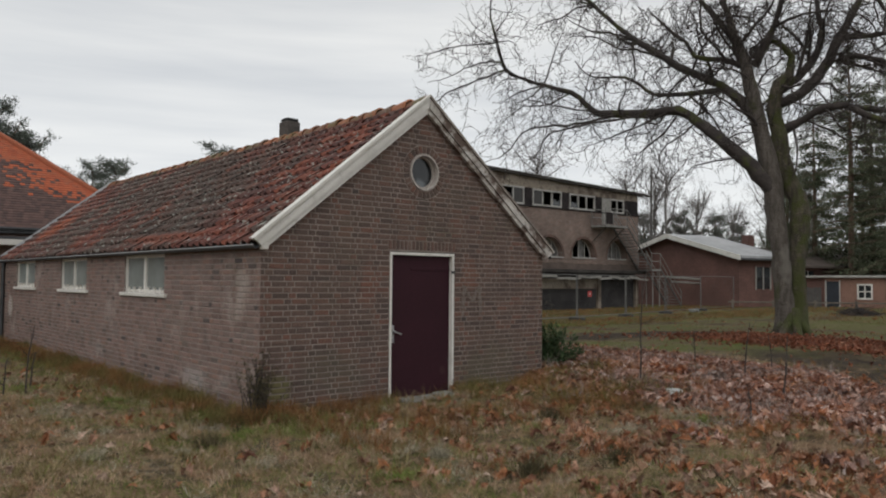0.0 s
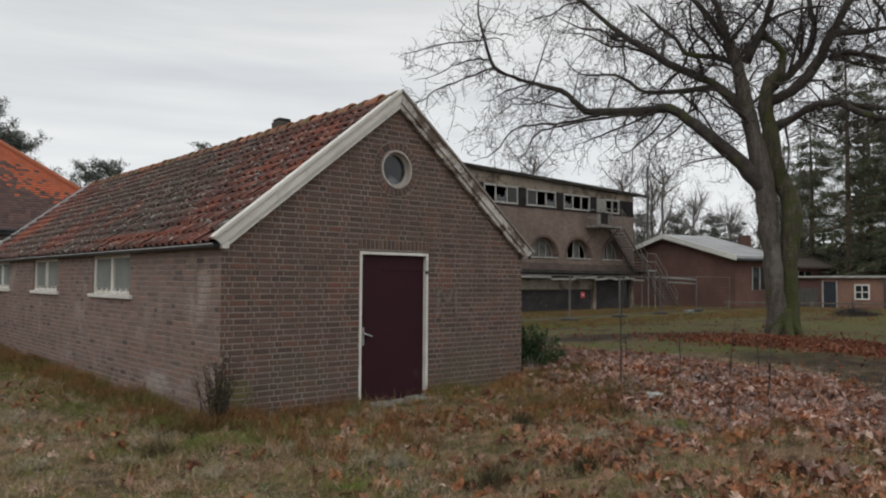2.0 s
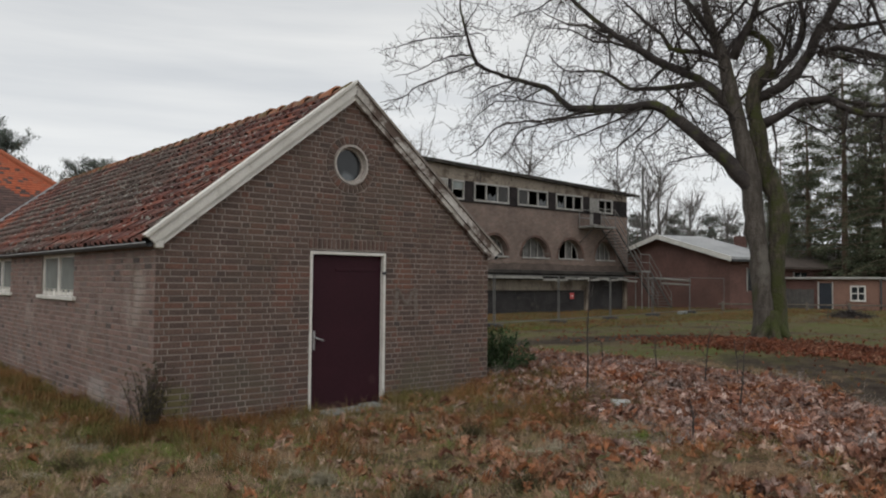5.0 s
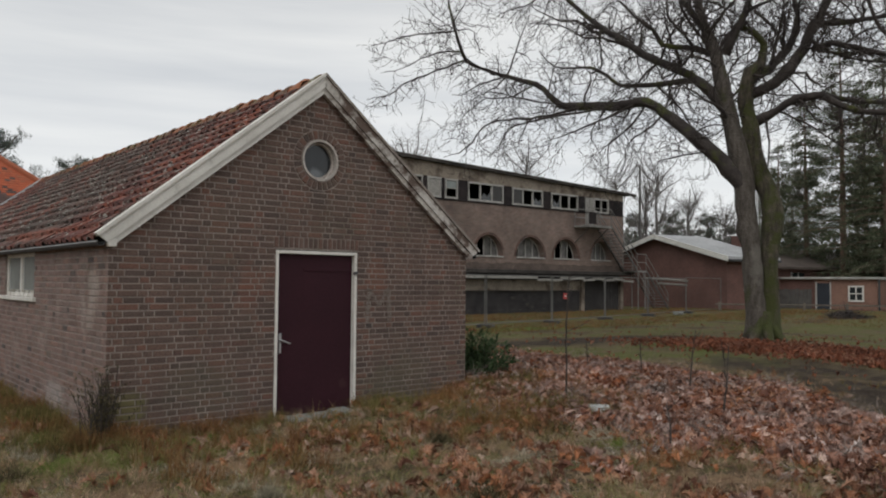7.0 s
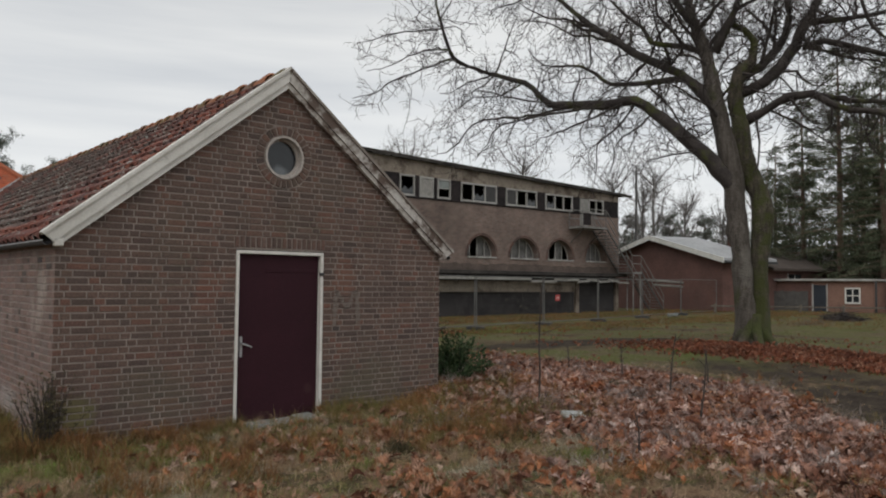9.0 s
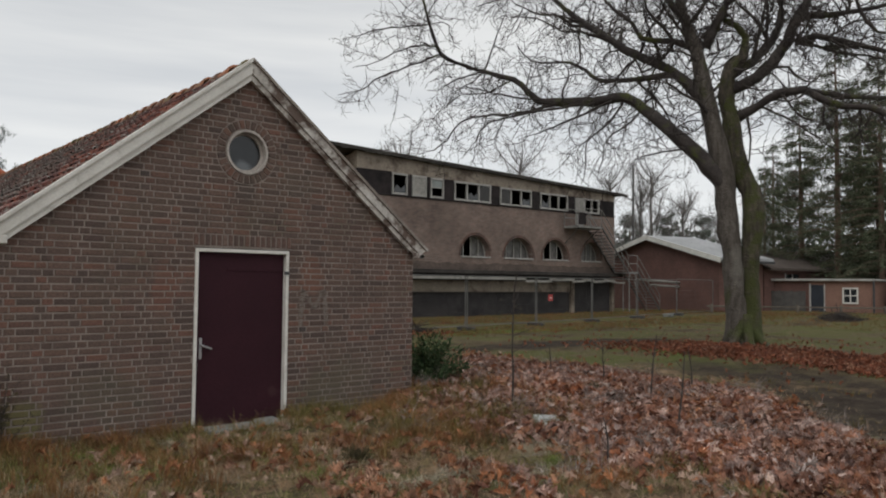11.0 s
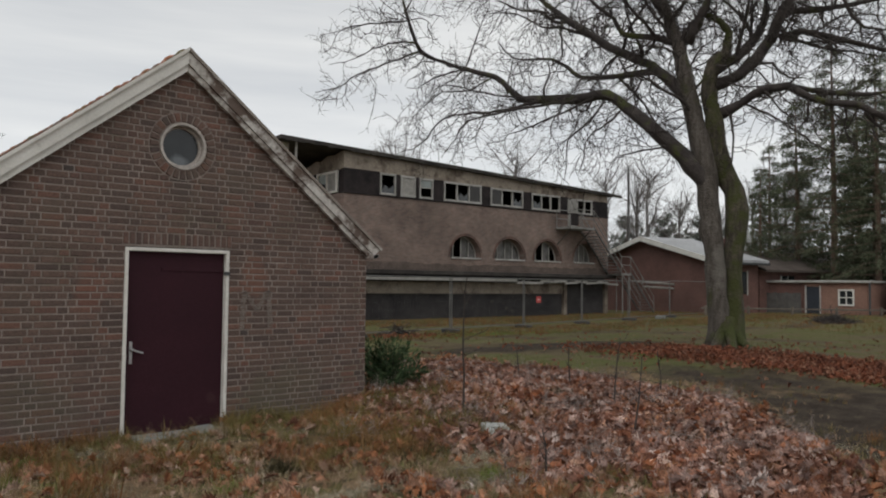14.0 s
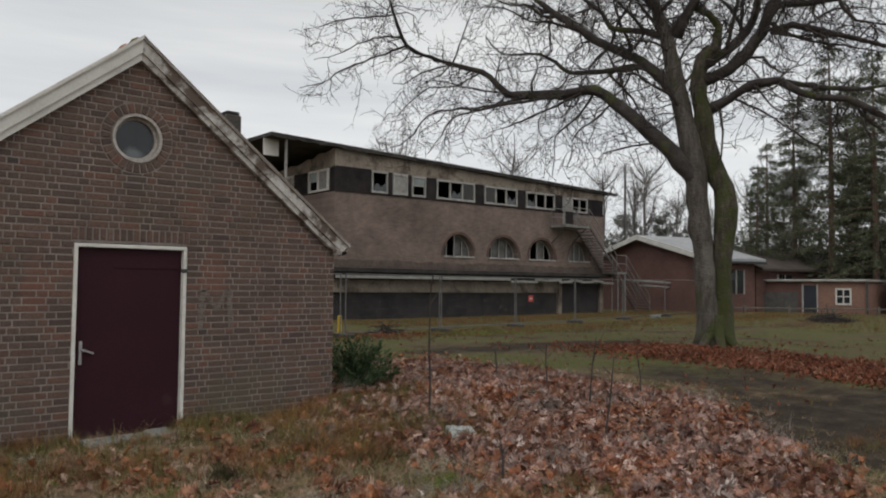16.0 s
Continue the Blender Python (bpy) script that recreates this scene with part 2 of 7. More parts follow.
def foliage(name, stops, other=None, size=1.0):
    """Leaves or blades; other: the colours of the patches in which a second sort grows."""
    m, nt, b = nodes_of(name)
    col = ramp(nt, rnd_value(nt), stops)
    if other:
        col = mix(nt, ramp(nt, noise_value(nt, size, 4.0, 0.6), [(0.44, grey(0)), (0.56, grey(1))]), col, ramp(nt, rnd_value(nt), other))
    col = mix(nt, 1.0, col, ramp(nt, noise_value(nt, 0.6, 3.0), [(0.3, grey(0.65)), (0.7, grey(1.3))]), "MULTIPLY")
    col = mix(nt, 1.0, col, ramp(nt, noise_value(nt, 34.0, 4.0, 0.65), [(0.32, grey(0.5)), (0.68, grey(1.5))]), "MULTIPLY")
    nt.links.new(col, b.inputs["Base Color"])
    b.inputs["Roughness"].default_value, b.inputs["Specular IOR Level"].default_value = 0.85, 0.15
    return m


def turf(name, stops, size, spread=(0.6, 1.4)):
    """Matted blades whose colour changes from patch to patch."""
    m, nt, b = nodes_of(name)
    col = ramp(nt, noise_value(nt, size, 4.0, 0.62), stops)
    col = mix(nt, 1.0, col, ramp(nt, rnd_value(nt), [(0.0, grey(spread[0])), (1.0, grey(spread[1]))]), "MULTIPLY")
    nt.links.new(col, b.inputs["Base Color"])
    b.inputs["Roughness"].default_value = 0.85
    b.inputs["Specular IOR Level"].default_value = 0.1
    return m


M_LEAF = foliage("fallen_oak_leaves", [(0.0, (0.22, 0.082, 0.045)), (0.16, (0.30, 0.115, 0.056)), (0.30, (0.10, 0.045, 0.034)), (0.44, (0.25, 0.125, 0.088)), (0.56, (0.40, 0.26, 0.21)), (0.68, (0.32, 0.225, 0.20)), (0.80, (0.06, 0.034, 0.029)), (0.90, (0.42, 0.20, 0.10)), (1.0, (0.58, 0.46, 0.40))], [(0.0, (0.15, 0.085, 0.068)), (0.2, (0.34, 0.235, 0.20)), (0.36, (0.33, 0.13, 0.066)), (0.55, (0.46, 0.35, 0.31)), (0.7, (0.12, 0.065, 0.05)), (0.85, (0.32, 0.14, 0.078)), (1.0, (0.58, 0.49, 0.45))], 0.75)
M_LEAFORANGE = foliage("orange_brown_leaves", [(0.0, (0.22, 0.095, 0.052)), (0.25, (0.34, 0.145, 0.07)), (0.42, (0.13, 0.06, 0.042)), (0.6, (0.37, 0.19, 0.115)), (0.75, (0.26, 0.155, 0.11)), (0.88, (0.44, 0.33, 0.26)), (1.0, (0.36, 0.15, 0.07))])
M_LEAFRED = foliage("rusty_leaves", [(0.0, (0.175, 0.064, 0.038)), (0.4, (0.25, 0.092, 0.05)), (0.7, (0.12, 0.05, 0.036)), (1.0, (0.32, 0.17, 0.11))])
M_GRASS = turf("winter_grass", [(0.30, (0.139, 0.082, 0.053)), (0.38, (0.342, 0.228, 0.149)), (0.45, (0.428, 0.315, 0.221)), (0.49, (0.214, 0.179, 0.077)), (0.53, (0.332, 0.247, 0.149)), (0.58, (0.407, 0.242, 0.149)), (0.63, (0.460, 0.373, 0.298)), (0.68, (0.257, 0.209, 0.101)), (0.74, (0.214, 0.136, 0.091))], 1.5, (0.5, 1.4))
M_LAWN = turf("thin_lawn_grass", [(0.32, (0.11, 0.085, 0.05)), (0.44, (0.18, 0.15, 0.085)), (0.52, (0.115, 0.13, 0.042)), (0.60, (0.21, 0.175, 0.10)), (0.70, (0.15, 0.145, 0.06))], 0.5)
M_BROWNGRASS = foliage("tall_dry_grass", [(0.0, (0.128, 0.082, 0.034)), (0.4, (0.246, 0.131, 0.058)), (0.75, (0.278, 0.116, 0.048)), (1.0, (0.118, 0.073, 0.038))], [(0.0, (0.096, 0.097, 0.029)), (0.5, (0.161, 0.136, 0.048)), (1.0, (0.214, 0.155, 0.067))], 0.9)
M_MOSS = turf("green_moss", [(0.34, (0.20, 0.15, 0.075)), (0.44, (0.13, 0.165, 0.042)), (0.52, (0.17, 0.215, 0.055)), (0.60, (0.20, 0.20, 0.085)), (0.70, (0.21, 0.235, 0.12))], 1.6)
M_MAT = foliage("bleached_dead_grass", [(0.0, (0.139, 0.112, 0.096)), (0.5, (0.257, 0.213, 0.192)), (1.0, (0.385, 0.330, 0.298))])
M_FROST = foliage("pale_frosted_moss", [(0.0, (0.225, 0.199, 0.134)), (0.5, (0.332, 0.301, 0.216)), (1.0, (0.503, 0.446, 0.355))])
M_WEED = foliage("dead_weed_leaves", [(0.0, (0.05, 0.042, 0.026)), (0.5, (0.085, 0.075, 0.038)), (1.0, (0.14, 0.115, 0.06))])
M_OLDZINC = surface("pale_zinc_strip", [(0.3, (0.40, 0.41, 0.42)), (0.7, (0.52, 0.53, 0.54))], 3.0, 0.6)
M_YEW = foliage("dark_evergreen_needles", [(0.0, (0.028, 0.052, 0.024)), (0.5, (0.05, 0.082, 0.036)), (1.0, (0.085, 0.115, 0.055))])
M_SPRUCE = foliage("spruce_needles", [(0.0, (0.05, 0.064, 0.036)), (0.5, (0.084, 0.098, 0.056)), (1.0, (0.14, 0.15, 0.10))])
M_PINE = foliage("pine_needles", [(0.0, (0.09, 0.108, 0.09)), (0.5, (0.125, 0.142, 0.12)), (1.0, (0.17, 0.185, 0.16))])
M_PINEBARK = surface("pine_bark", [(0.3, (0.10, 0.07, 0.05)), (0.7, (0.17, 0.11, 0.08))], 3.0, 0.95, 20)


def glass_material(name, tint, rough, alpha_dark):
    m, nt, b = nodes_of(name)
    n = ramp(nt, noise_value(nt, 2.0, 3.0), [(0.35, tuple(v * 0.75 for v in tint)), (0.65, tint)])
    nt.links.new(n, b.inputs["Base Color"])
    b.inputs["Roughness"].default_value = rough
    b.inputs["Specular IOR Level"].default_value = alpha_dark
    return m


M_GLASS = glass_material("dark_window_glass", (0.03, 0.034, 0.037), 0.06, 0.7)
M_DUSTGLASS = glass_material("dusty_grey_glass", (0.045, 0.042, 0.04), 0.3, 0.35)
M_FROSTGLASS = glass_material("whitened_window_glass", (0.26, 0.29, 0.275), 0.25, 0.6)
# the grey spot paints the sky's reflection on the lower half of the pane
M_SKYGLASS = surface("round_glass_painted_reflection", [(0.3, (0.018, 0.02, 0.022)), (0.7, (0.03, 0.033, 0.036))], 3.0, 0.1, 60, 0.02, 0.001, grain=(0.95, 1.05), spots=(((0.15, 0.165, 0.175), (0.60, 0.09, 3.06), (0.24, 1, 0.20), 0.8),))
M_CURTAIN = surface("grey_net_curtain", [(0.3, (0.10, 0.098, 0.092)), (0.7, (0.22, 0.215, 0.205))], 2.0, 0.9, 12)


def ground_material():
    m, nt, b = nodes_of("winter_lawn_and_soil")
    grass = ramp(nt, noise_value(nt, 1.4, 6.0, 0.7), [(0.26, (0.054, 0.039, 0.029)), (0.38, (0.161, 0.102, 0.063)), (0.46, (0.235, 0.165, 0.101)), (0.52, (0.091, 0.068, 0.046)), (0.60, (0.128, 0.121, 0.050)), (0.70, (0.268, 0.184, 0.115)), (0.82, (0.300, 0.242, 0.182))])
    lawn = ramp(nt, noise_value(nt, 0.35, 8.0, 0.72), [(0.34, (0.045, 0.034, 0.025)), (0.42, (0.105, 0.082, 0.052)), (0.48, (0.14, 0.115, 0.066)), (0.54, (0.095, 0.105, 0.036)), (0.60, (0.15, 0.13, 0.068)), (0.68, (0.085, 0.068, 0.044)), (0.76, (0.21, 0.175, 0.11))])
    soil = ramp(nt, noise_value(nt, 2.5, 6.0, 0.7), [(0.3, (0.030, 0.023, 0.018)), (0.5, (0.056, 0.044, 0.034)), (0.65, (0.085, 0.068, 0.049)), (0.8, (0.13, 0.105, 0.078))])
    a = nt.nodes.new("ShaderNodeAttribute")
    a.attribute_name = "cover"
    sep = nt.nodes.new("ShaderNodeSeparateColor")
    nt.links.new(a.outputs["Color"], sep.inputs["Color"])

    def masked(ch, lo, hi):
        n = noise_value(nt, 1.1, 6.0, 0.7)
        ad = nt.nodes.new("ShaderNodeMath")
        ad.operation = "MULTIPLY_ADD"
        nt.links.new(n, ad.inputs[0])
        ad.inputs[1].default_value = 0.9
        sub = nt.nodes.new("ShaderNodeMath")
        sub.operation = "SUBTRACT"
        nt.links.new(sep.outputs[ch], sub.inputs[0])
        sub.inputs[1].default_value = 0.45
        nt.links.new(sub.outputs[0], ad.inputs[2])
        return ramp(nt, ad.outputs[0], [(lo, grey(0)), (hi, grey(1))])
    col = mix(nt, masked("Red", 0.4, 0.6), grass, lawn)
    col = mix(nt, masked("Blue", 0.38, 0.62), col, (0.11, 0.142, 0.036))
    col = mix(nt, masked("Green", 0.38, 0.62), col, soil)
    col = mix(nt, 1.0, col, ramp(nt, noise_value(nt, 40, 4.0), [(0.25, grey(0.55)), (0.75, grey(1.4))]), "MULTIPLY")
    nt.links.new(col, b.inputs["Base Color"])
    b.inputs["Roughness"].default_value, b.inputs["Specular IOR Level"].default_value = 1.0, 0.08
    bump(nt, b, noise_value(nt, 14, 6.0, 0.7), 0.8, 0.05)
    return m


M_GROUND = ground_material()


# ---- building helpers ----
def part(name, bm, material, parent=None, label=""):
    """Links a bmesh as one mesh object under a thing or a part."""
    me = bpy.data.meshes.new(name)
    bm.to_mesh(me)
    bm.free()
    me.materials.append(material)
    ob = new(name, me)
    ob.parent = parent
    if label:
        tagged(ob, label)
    return ob


def raw(name, verts, faces, material, parent=None, label="", smooth=False):
    """The same from lists of corners and faces."""
    me = bpy.data.meshes.new(name)
    me.from_pydata([tuple(map(float, v)) for v in verts], [], [tuple(map(int, f)) for f in faces])
    if smooth:
        me.polygons.foreach_set("use_smooth", [True] * len(me.polygons))
    me.update()
    me.materials.append(material)
    ob = new(name, me)
    ob.parent = parent
    if label:
        tagged(ob, label)
    return ob


def thing(name, m, label, category, group="", kind=""):
    ob = new(name)
    ob.matrix_world = m
    ob.empty_display_size = 0.2
    return tagged(ob, label, category, group, kind)


def box(bm, x0, x1, y0, y1, z0, z1, m=None, bevel=0.0):
    made = bmesh.ops.create_cube(bm, size=1.0, matrix=(m or Matrix()) @ Matrix.Translation(((x0 + x1) / 2, (y0 + y1) / 2, (z0 + z1) / 2)) @ Matrix.Diagonal((x1 - x0, y1 - y0, z1 - z0, 1)))
    if bevel:
        es = {e for v in made["verts"] for e in v.link_edges}
        bmesh.ops.bevel(bm, geom=list(es), offset=bevel, segments=1, affect="EDGES")
    return bm


def boxed(x0, x1, y0, y1, z0, z1, m=None, bevel=0.0):
    return box(bmesh.new(), x0, x1, y0, y1, z0, z1, m, bevel)


def prism(bm, poly, y0, y1, to=None):
    """A polygon in x and z, given depth from y0 to y1."""
    to = to or (lambda x, y, z: (x, y, z))
    a = [bm.verts.new(to(x, y0, z)) for x, z in poly]
    b = [bm.verts.new(to(x, y1, z)) for x, z in poly]
    bm.faces.new(a)
    bm.faces.new(b[::-1])
    for i in range(len(poly)):
        j = (i + 1) % len(poly)
        bm.faces.new((a[j], a[i], b[i], b[j]))
    return bm


def clip(poly, a, b, c):
    """The part of a convex polygon where a x + b z <= c."""
    res = []
    for i, p in enumerate(poly):
        q = poly[(i + 1) % len(poly)]
        dp, dq = a * p[0] + b * p[1] - c, a * q[0] + b * q[1] - c
        if dp <= 0:
            res.append(p)
        if dp * dq < 0:
            s = dp / (dp - dq)
            res.append((p[0] + s * (q[0] - p[0]), p[1] + s * (q[1] - p[1])))
    return res


def tube(pts, radii, sides, cap=True):
    """Corners and faces of a round bar along a line of points."""
    pts = np.asarray(pts, float)
    radii = np.broadcast_to(np.asarray(radii, float), (len(pts),))
    tan = np.gradient(pts, axis=0)
    tan /= np.linalg.norm(tan, axis=1)[:, None] + 1e-9
    ref = np.array([0.31, 0.17, 0.93]) if abs(tan[0, 2]) < 0.9 else np.array([1.0, 0.1, 0.0])
    a = np.cross(tan, ref)
    a /= np.linalg.norm(a, axis=1)[:, None] + 1e-9
    b = np.cross(tan, a)
    th = np.arange(sides) * 2 * math.pi / sides
    v = pts[:, None] + radii[:, None, None] * (np.cos(th)[None, :, None] * a[:, None] + np.sin(th)[None, :, None] * b[:, None])
    n = len(pts)
    i, j = np.meshgrid(np.arange(n - 1), np.arange(sides), indexing="ij")
    f = np.stack([i * sides + j, i * sides + (j + 1) % sides, (i + 1) * sides + (j + 1) % sides, (i + 1) * sides + j], -1).reshape(-1, 4).tolist()
    if cap:
        f.append(list(range(sides))[::-1])
        f.append([(n - 1) * sides + k for k in range(sides)])
    return v.reshape(-1, 3), f


def joined(bits):
    """Several (corners, faces) as one."""
    vs, fs, o = [], [], 0
    for v, f in bits:
        vs.append(np.asarray(v, float))
        fs += [[k + o for k in q] for q in f]
        o += len(v)
    return np.concatenate(vs), fs


def bar(p, q, r, sides=8):
    return tube([p, q], [r, r], sides)


def spline(rows, step):
    """A smooth line through rows of x, y, z, radius."""
    rows = np.asarray(rows, float)
    s = np.concatenate([[0], np.cumsum(np.linalg.norm(np.diff(rows[:, :3], axis=0), axis=1))])
    ext = np.vstack([2 * rows[0] - rows[1], rows, 2 * rows[-1] - rows[-2]])
    res = []
    for k in range(len(rows) - 1):
        n = max(1, int((s[k + 1] - s[k]) / step))
        p0, p1, p2, p3 = ext[k:k + 4]
        for t in np.arange(n) / n:
            res.append(0.5 * (2 * p1 + (p2 - p0) * t + (2 * p0 - 5 * p1 + 4 * p2 - p3) * t * t + (3 * p1 - p0 - 3 * p2 + p3) * t ** 3))
    res.append(rows[-1])
    res = np.array(res)
    res[:, 3] = np.maximum(res[:, 3], 0.004)
    return res


# ---- ground ----
def sstep(a, b, v):
    t = np.clip((v - a) / (b - a), 0, 1)
    return t * t * (3 - 2 * t)


def height(x, y):
    x, y = np.asarray(x, float), np.asarray(y, float)
    h = 0.30 * np.exp(-((x - 14.0) ** 2 + (y - 0.2) ** 2) / (2 * 3.6 ** 2))
    h = h + 0.22 * np.exp(-((x - 46) ** 2 + (y - 10) ** 2) / (2 * 10.0 ** 2))
    h = h + 0.06 * np.exp(-((x - 5.2) ** 2 + (y + 1.2) ** 2) / (2 * 1.9 ** 2))
    h = h + 0.13 * np.exp(-((x - 4.2) ** 2 + (y + 0.3) ** 2) / (2 * 1.3 ** 2))
    near = np.exp(-((x - 2) ** 2 + (y - 0) ** 2) / (2 * 12.0 ** 2))
    h = h + near * (0.028 * np.sin(1.9 * x + 0.7 * y) * np.cos(1.3 * y - 0.5 * x + 1) + 0.02 * np.sin(4.1 * x - 2.2 * y + 2) + 0.012 * np.sin(3.1 * y + 5.3 * x))
    return h - 0.03


def bare(x, y):
    """Where the soil lies bare, 0 to 1."""
    soil = 1.0 * np.exp(-(((x - 8.2) / 3.2) ** 2 + ((y + 5.2) / 3.0) ** 2))
    soil = np.maximum(soil, 1.15 * np.exp(-((((x - 13.0) * 0.97 - (y - 5.0) * 0.24) / 4.4) ** 2 + (((x - 13.0) * 0.24 + (y - 5.0) * 0.97) / 1.4) ** 2)))
    return np.maximum(soil, 0.66 * np.exp(-(((x - 9.7) / 1.9) ** 2 + ((y + 1.9) / 3.4) ** 2)))


def build_ground():
    k = np.linspace(-1, 1, 241)
    ax = 2.0 + 26 * k + 1500 * np.sign(k) * np.abs(k) ** 7
    ay = 2.0 + 26 * k + 1500 * np.sign(k) * np.abs(k) ** 7
    gx, gy = np.meshgrid(ax, ay, indexing="ij")
    gz = height(gx, gy)
    n = len(ax)
    v = np.stack([gx, gy, gz], -1).reshape(-1, 3)
    i, j = np.meshgrid(np.arange(n - 1), np.arange(n - 1), indexing="ij")
    a = i * n + j
    f = np.stack([a, a + n, a + n + 1, a + 1], -1).reshape(-1, 4)
    ob = raw("ground", v, f, M_GROUND, smooth=True)
    x, y = v[:, 0], v[:, 1]
    lawn = sstep(7.8, 10.0, x + 0.2 * y) * 0.9
    lawn = np.maximum(lawn, sstep(16, 20, y))
    soil = np.maximum(bare(x, y), 0.75 * np.exp(-(((x - 5.0) / 2.6) ** 2 + ((y + 1.5) / 3.0) ** 2)))
    green = 0.95 * np.exp(-(((x - 16) / 6.0) ** 2 + ((y - 10.9 - 0.1 * (16 - x)) / 0.8) ** 2)) + 0.44 * np.exp(-(((x - 11.6) / 2.6) ** 2 + ((y - 0.9) / 3.4) ** 2))
    c = ob.data.color_attributes.new("cover", "FLOAT_COLOR", "POINT")
    c.data.foreach_set("color", np.stack([lawn, soil, green, lawn * 0 + 1], -1).ravel())
    return tagged(ob, "winter lawn of moss, dry grass and bare soil", "ground", kind="structure")


build_ground()

# ---- the brick outbuilding ----
X0, X1, LEN, EAVE = -1.97, 3.17, 14.0, 2.12
XM, APEX, TAN = 0.61, 4.21, 0.80          # ridge line, top of the gable brickwork, slope
COURSE, BLEN, BHEAD, JOINT = 0.0735, 0.205, 0.095, 0.0155
OC, OR = (0.61, 3.22), 0.27               # the round window
shed = thing("outbuilding", pose(0, 0, 0), "low brick outbuilding with a red pantile gable roof", "building")


def under_roof(poly, top=APEX):
    for s in (1, -1):
        poly = clip(poly, s * TAN, 1.0, top + s * TAN * XM)
        if len(poly) < 3:
            return []
    return poly


def area(poly):
    return abs(sum(p[0] * q[1] - q[0] * p[1] for p, q in zip(poly, poly[1:] + poly[:1]))) / 2


def rect(a, b, c, d):
    return [(a, c), (b, c), (b, d), (a, d)]


EDGE = random.Random(17)


def brick_bits(poly, to, proud, back=0.0):
    """A brick: its face, set in a little from the edges, and its sides down to the joint."""
    cx, cz = sum(p[0] for p in poly) / len(poly), sum(p[1] for p in poly) / len(poly)
    ins = []
    for x, z in poly:
        dx, dz = cx - x, cz - z
        ins.append((x + math.copysign(min(0.006, abs(dx)), dx), z + math.copysign(min(0.005, abs(dz)), dz)))
    n = len(poly)
    uneven = lambda: EDGE.uniform(-0.0028, 0.0028)
    v = [to(x + uneven(), proud, z + uneven()) for x, z in ins] + [to(x, back, z) for x, z in poly]
    f = [list(range(n))] + [[(i + 1) % n, i, n + i, n + (i + 1) % n] for i in range(n)]
    return v, f


def courses(a, b, z0, z1, cut, rng):
    """Bricks in alternating stretchers and headers between a and b."""
    row, z, res = 0, z0, []
    while z < z1:
        x = a - (BLEN + JOINT) * (0.0 if row % 2 else 0.745) + rng.uniform(-0.012, 0.012)
        k = row % 2
        while x < b:
            w = (BLEN if k % 2 == 0 else BHEAD) + rng.uniform(-0.005, 0.005)
            lo, hi = max(a, x), min(b, x + w)
            if hi - lo > 0.03:
                for p in cut(rect(lo, hi, z + rng.uniform(-0.0015, 0.0015), z + COURSE - JOINT + rng.uniform(-0.0015, 0.0015))):
                    if len(p) >= 3 and area(p) > 0.0012:
                        res.append(p)
            x += w + JOINT
            k += 1
        row += 1
        z += COURSE
    return res


def without(poly, a, b, c, d):
    """A rectangle less the opening a..b, c..d: what is left beside it, or nothing."""
    xs, zs = [p[0] for p in poly], [p[1] for p in poly]
    if max(xs) <= a or min(xs) >= b or max(zs) <= c + 0.02 or min(zs) >= d - 0.02:
        return [poly]
    res = []
    if min(xs) < a - 0.025:
        res.append(rect(min(xs), a, min(zs), max(zs)))
    if max(xs) > b + 0.025:
        res.append(rect(b, max(xs), min(zs), max(zs)))
    return res


DOOR = (0.0, 1.2, -0.2, 2.06)
SOLD = (-0.03, 1.23, 2.06, 2.238)


def gable_cut(poly):
    res = []
    for p in without(poly, *DOOR):
        for q in without(p, *SOLD):
            q = under_roof(q)
            if not q:
                continue
            cx, cz = sum(k[0] for k in q) / len(q), sum(k[1] for k in q) / len(q)
            r = math.hypot(cx - OC[0], cz - OC[1])
            if r < OR + 0.35:
                c, s = (cx - OC[0]) / r, (cz - OC[1]) / r
                q = clip(q, -c, -s, -(OR + 0.122) - c * OC[0] - s * OC[1])
            if len(q) > 2:
                res.append(q)
    return res


def wall_pieces(polys, to, parent, name, material, near, rest_label):
    """The bricks that near() picks become objects, the rest one mesh."""
    rest, count = [], 0
    rng = random.Random(5)
    for p in polys:
        bits = brick_bits(p, to, -0.006 - rng.uniform(-0.002, 0.003), 0.0)
        if count < 300 and near(p):
            raw(name, *bits, material, parent)
            count += 1
        else:
            rest.append(bits)
    ob = raw("brickwork", *joined(rest), material, parent, rest_label)
    tagged(ob, kind="stuff")


def gable_wall():
    bm = bmesh.new()
    for poly in (rect(X0, 0.0, -0.2, 2.06), rect(1.2, X1, -0.2, 2.06), rect(X0, X1, 2.06, OC[1] - 0.4), rect(X0, OC[0] - 0.4, OC[1] - 0.4, OC[1] + 0.4), rect(OC[0] + 0.4, X1, OC[1] - 0.4, OC[1] + 0.4), rect(X0, X1, OC[1] + 0.4, 4.4)):
        q = under_roof(poly)
        if q:
            prism(bm, q, 0.0, 0.22)
    n = 32
    for i in range(n):
        t0, t1 = 2 * math.pi * i / n, 2 * math.pi * (i + 1) / n

        def edge(t):
            s = 0.4 / max(abs(math.cos(t)), abs(math.sin(t)))
            return OC[0] + s * math.cos(t), OC[1] + s * math.sin(t)
        prism(bm, [(OC[0] + OR * math.cos(t0), OC[1] + OR * math.sin(t0)), edge(t0), edge(t1), (OC[0] + OR * math.cos(t1), OC[1] + OR * math.sin(t1))], 0.0, 0.22)
    bmesh.ops.remove_doubles(bm, verts=bm.verts, dist=0.0005)
    return part("gable_wall", bm, M_MORTAR, shed, "brown-red brick gable with pale mortar joints")


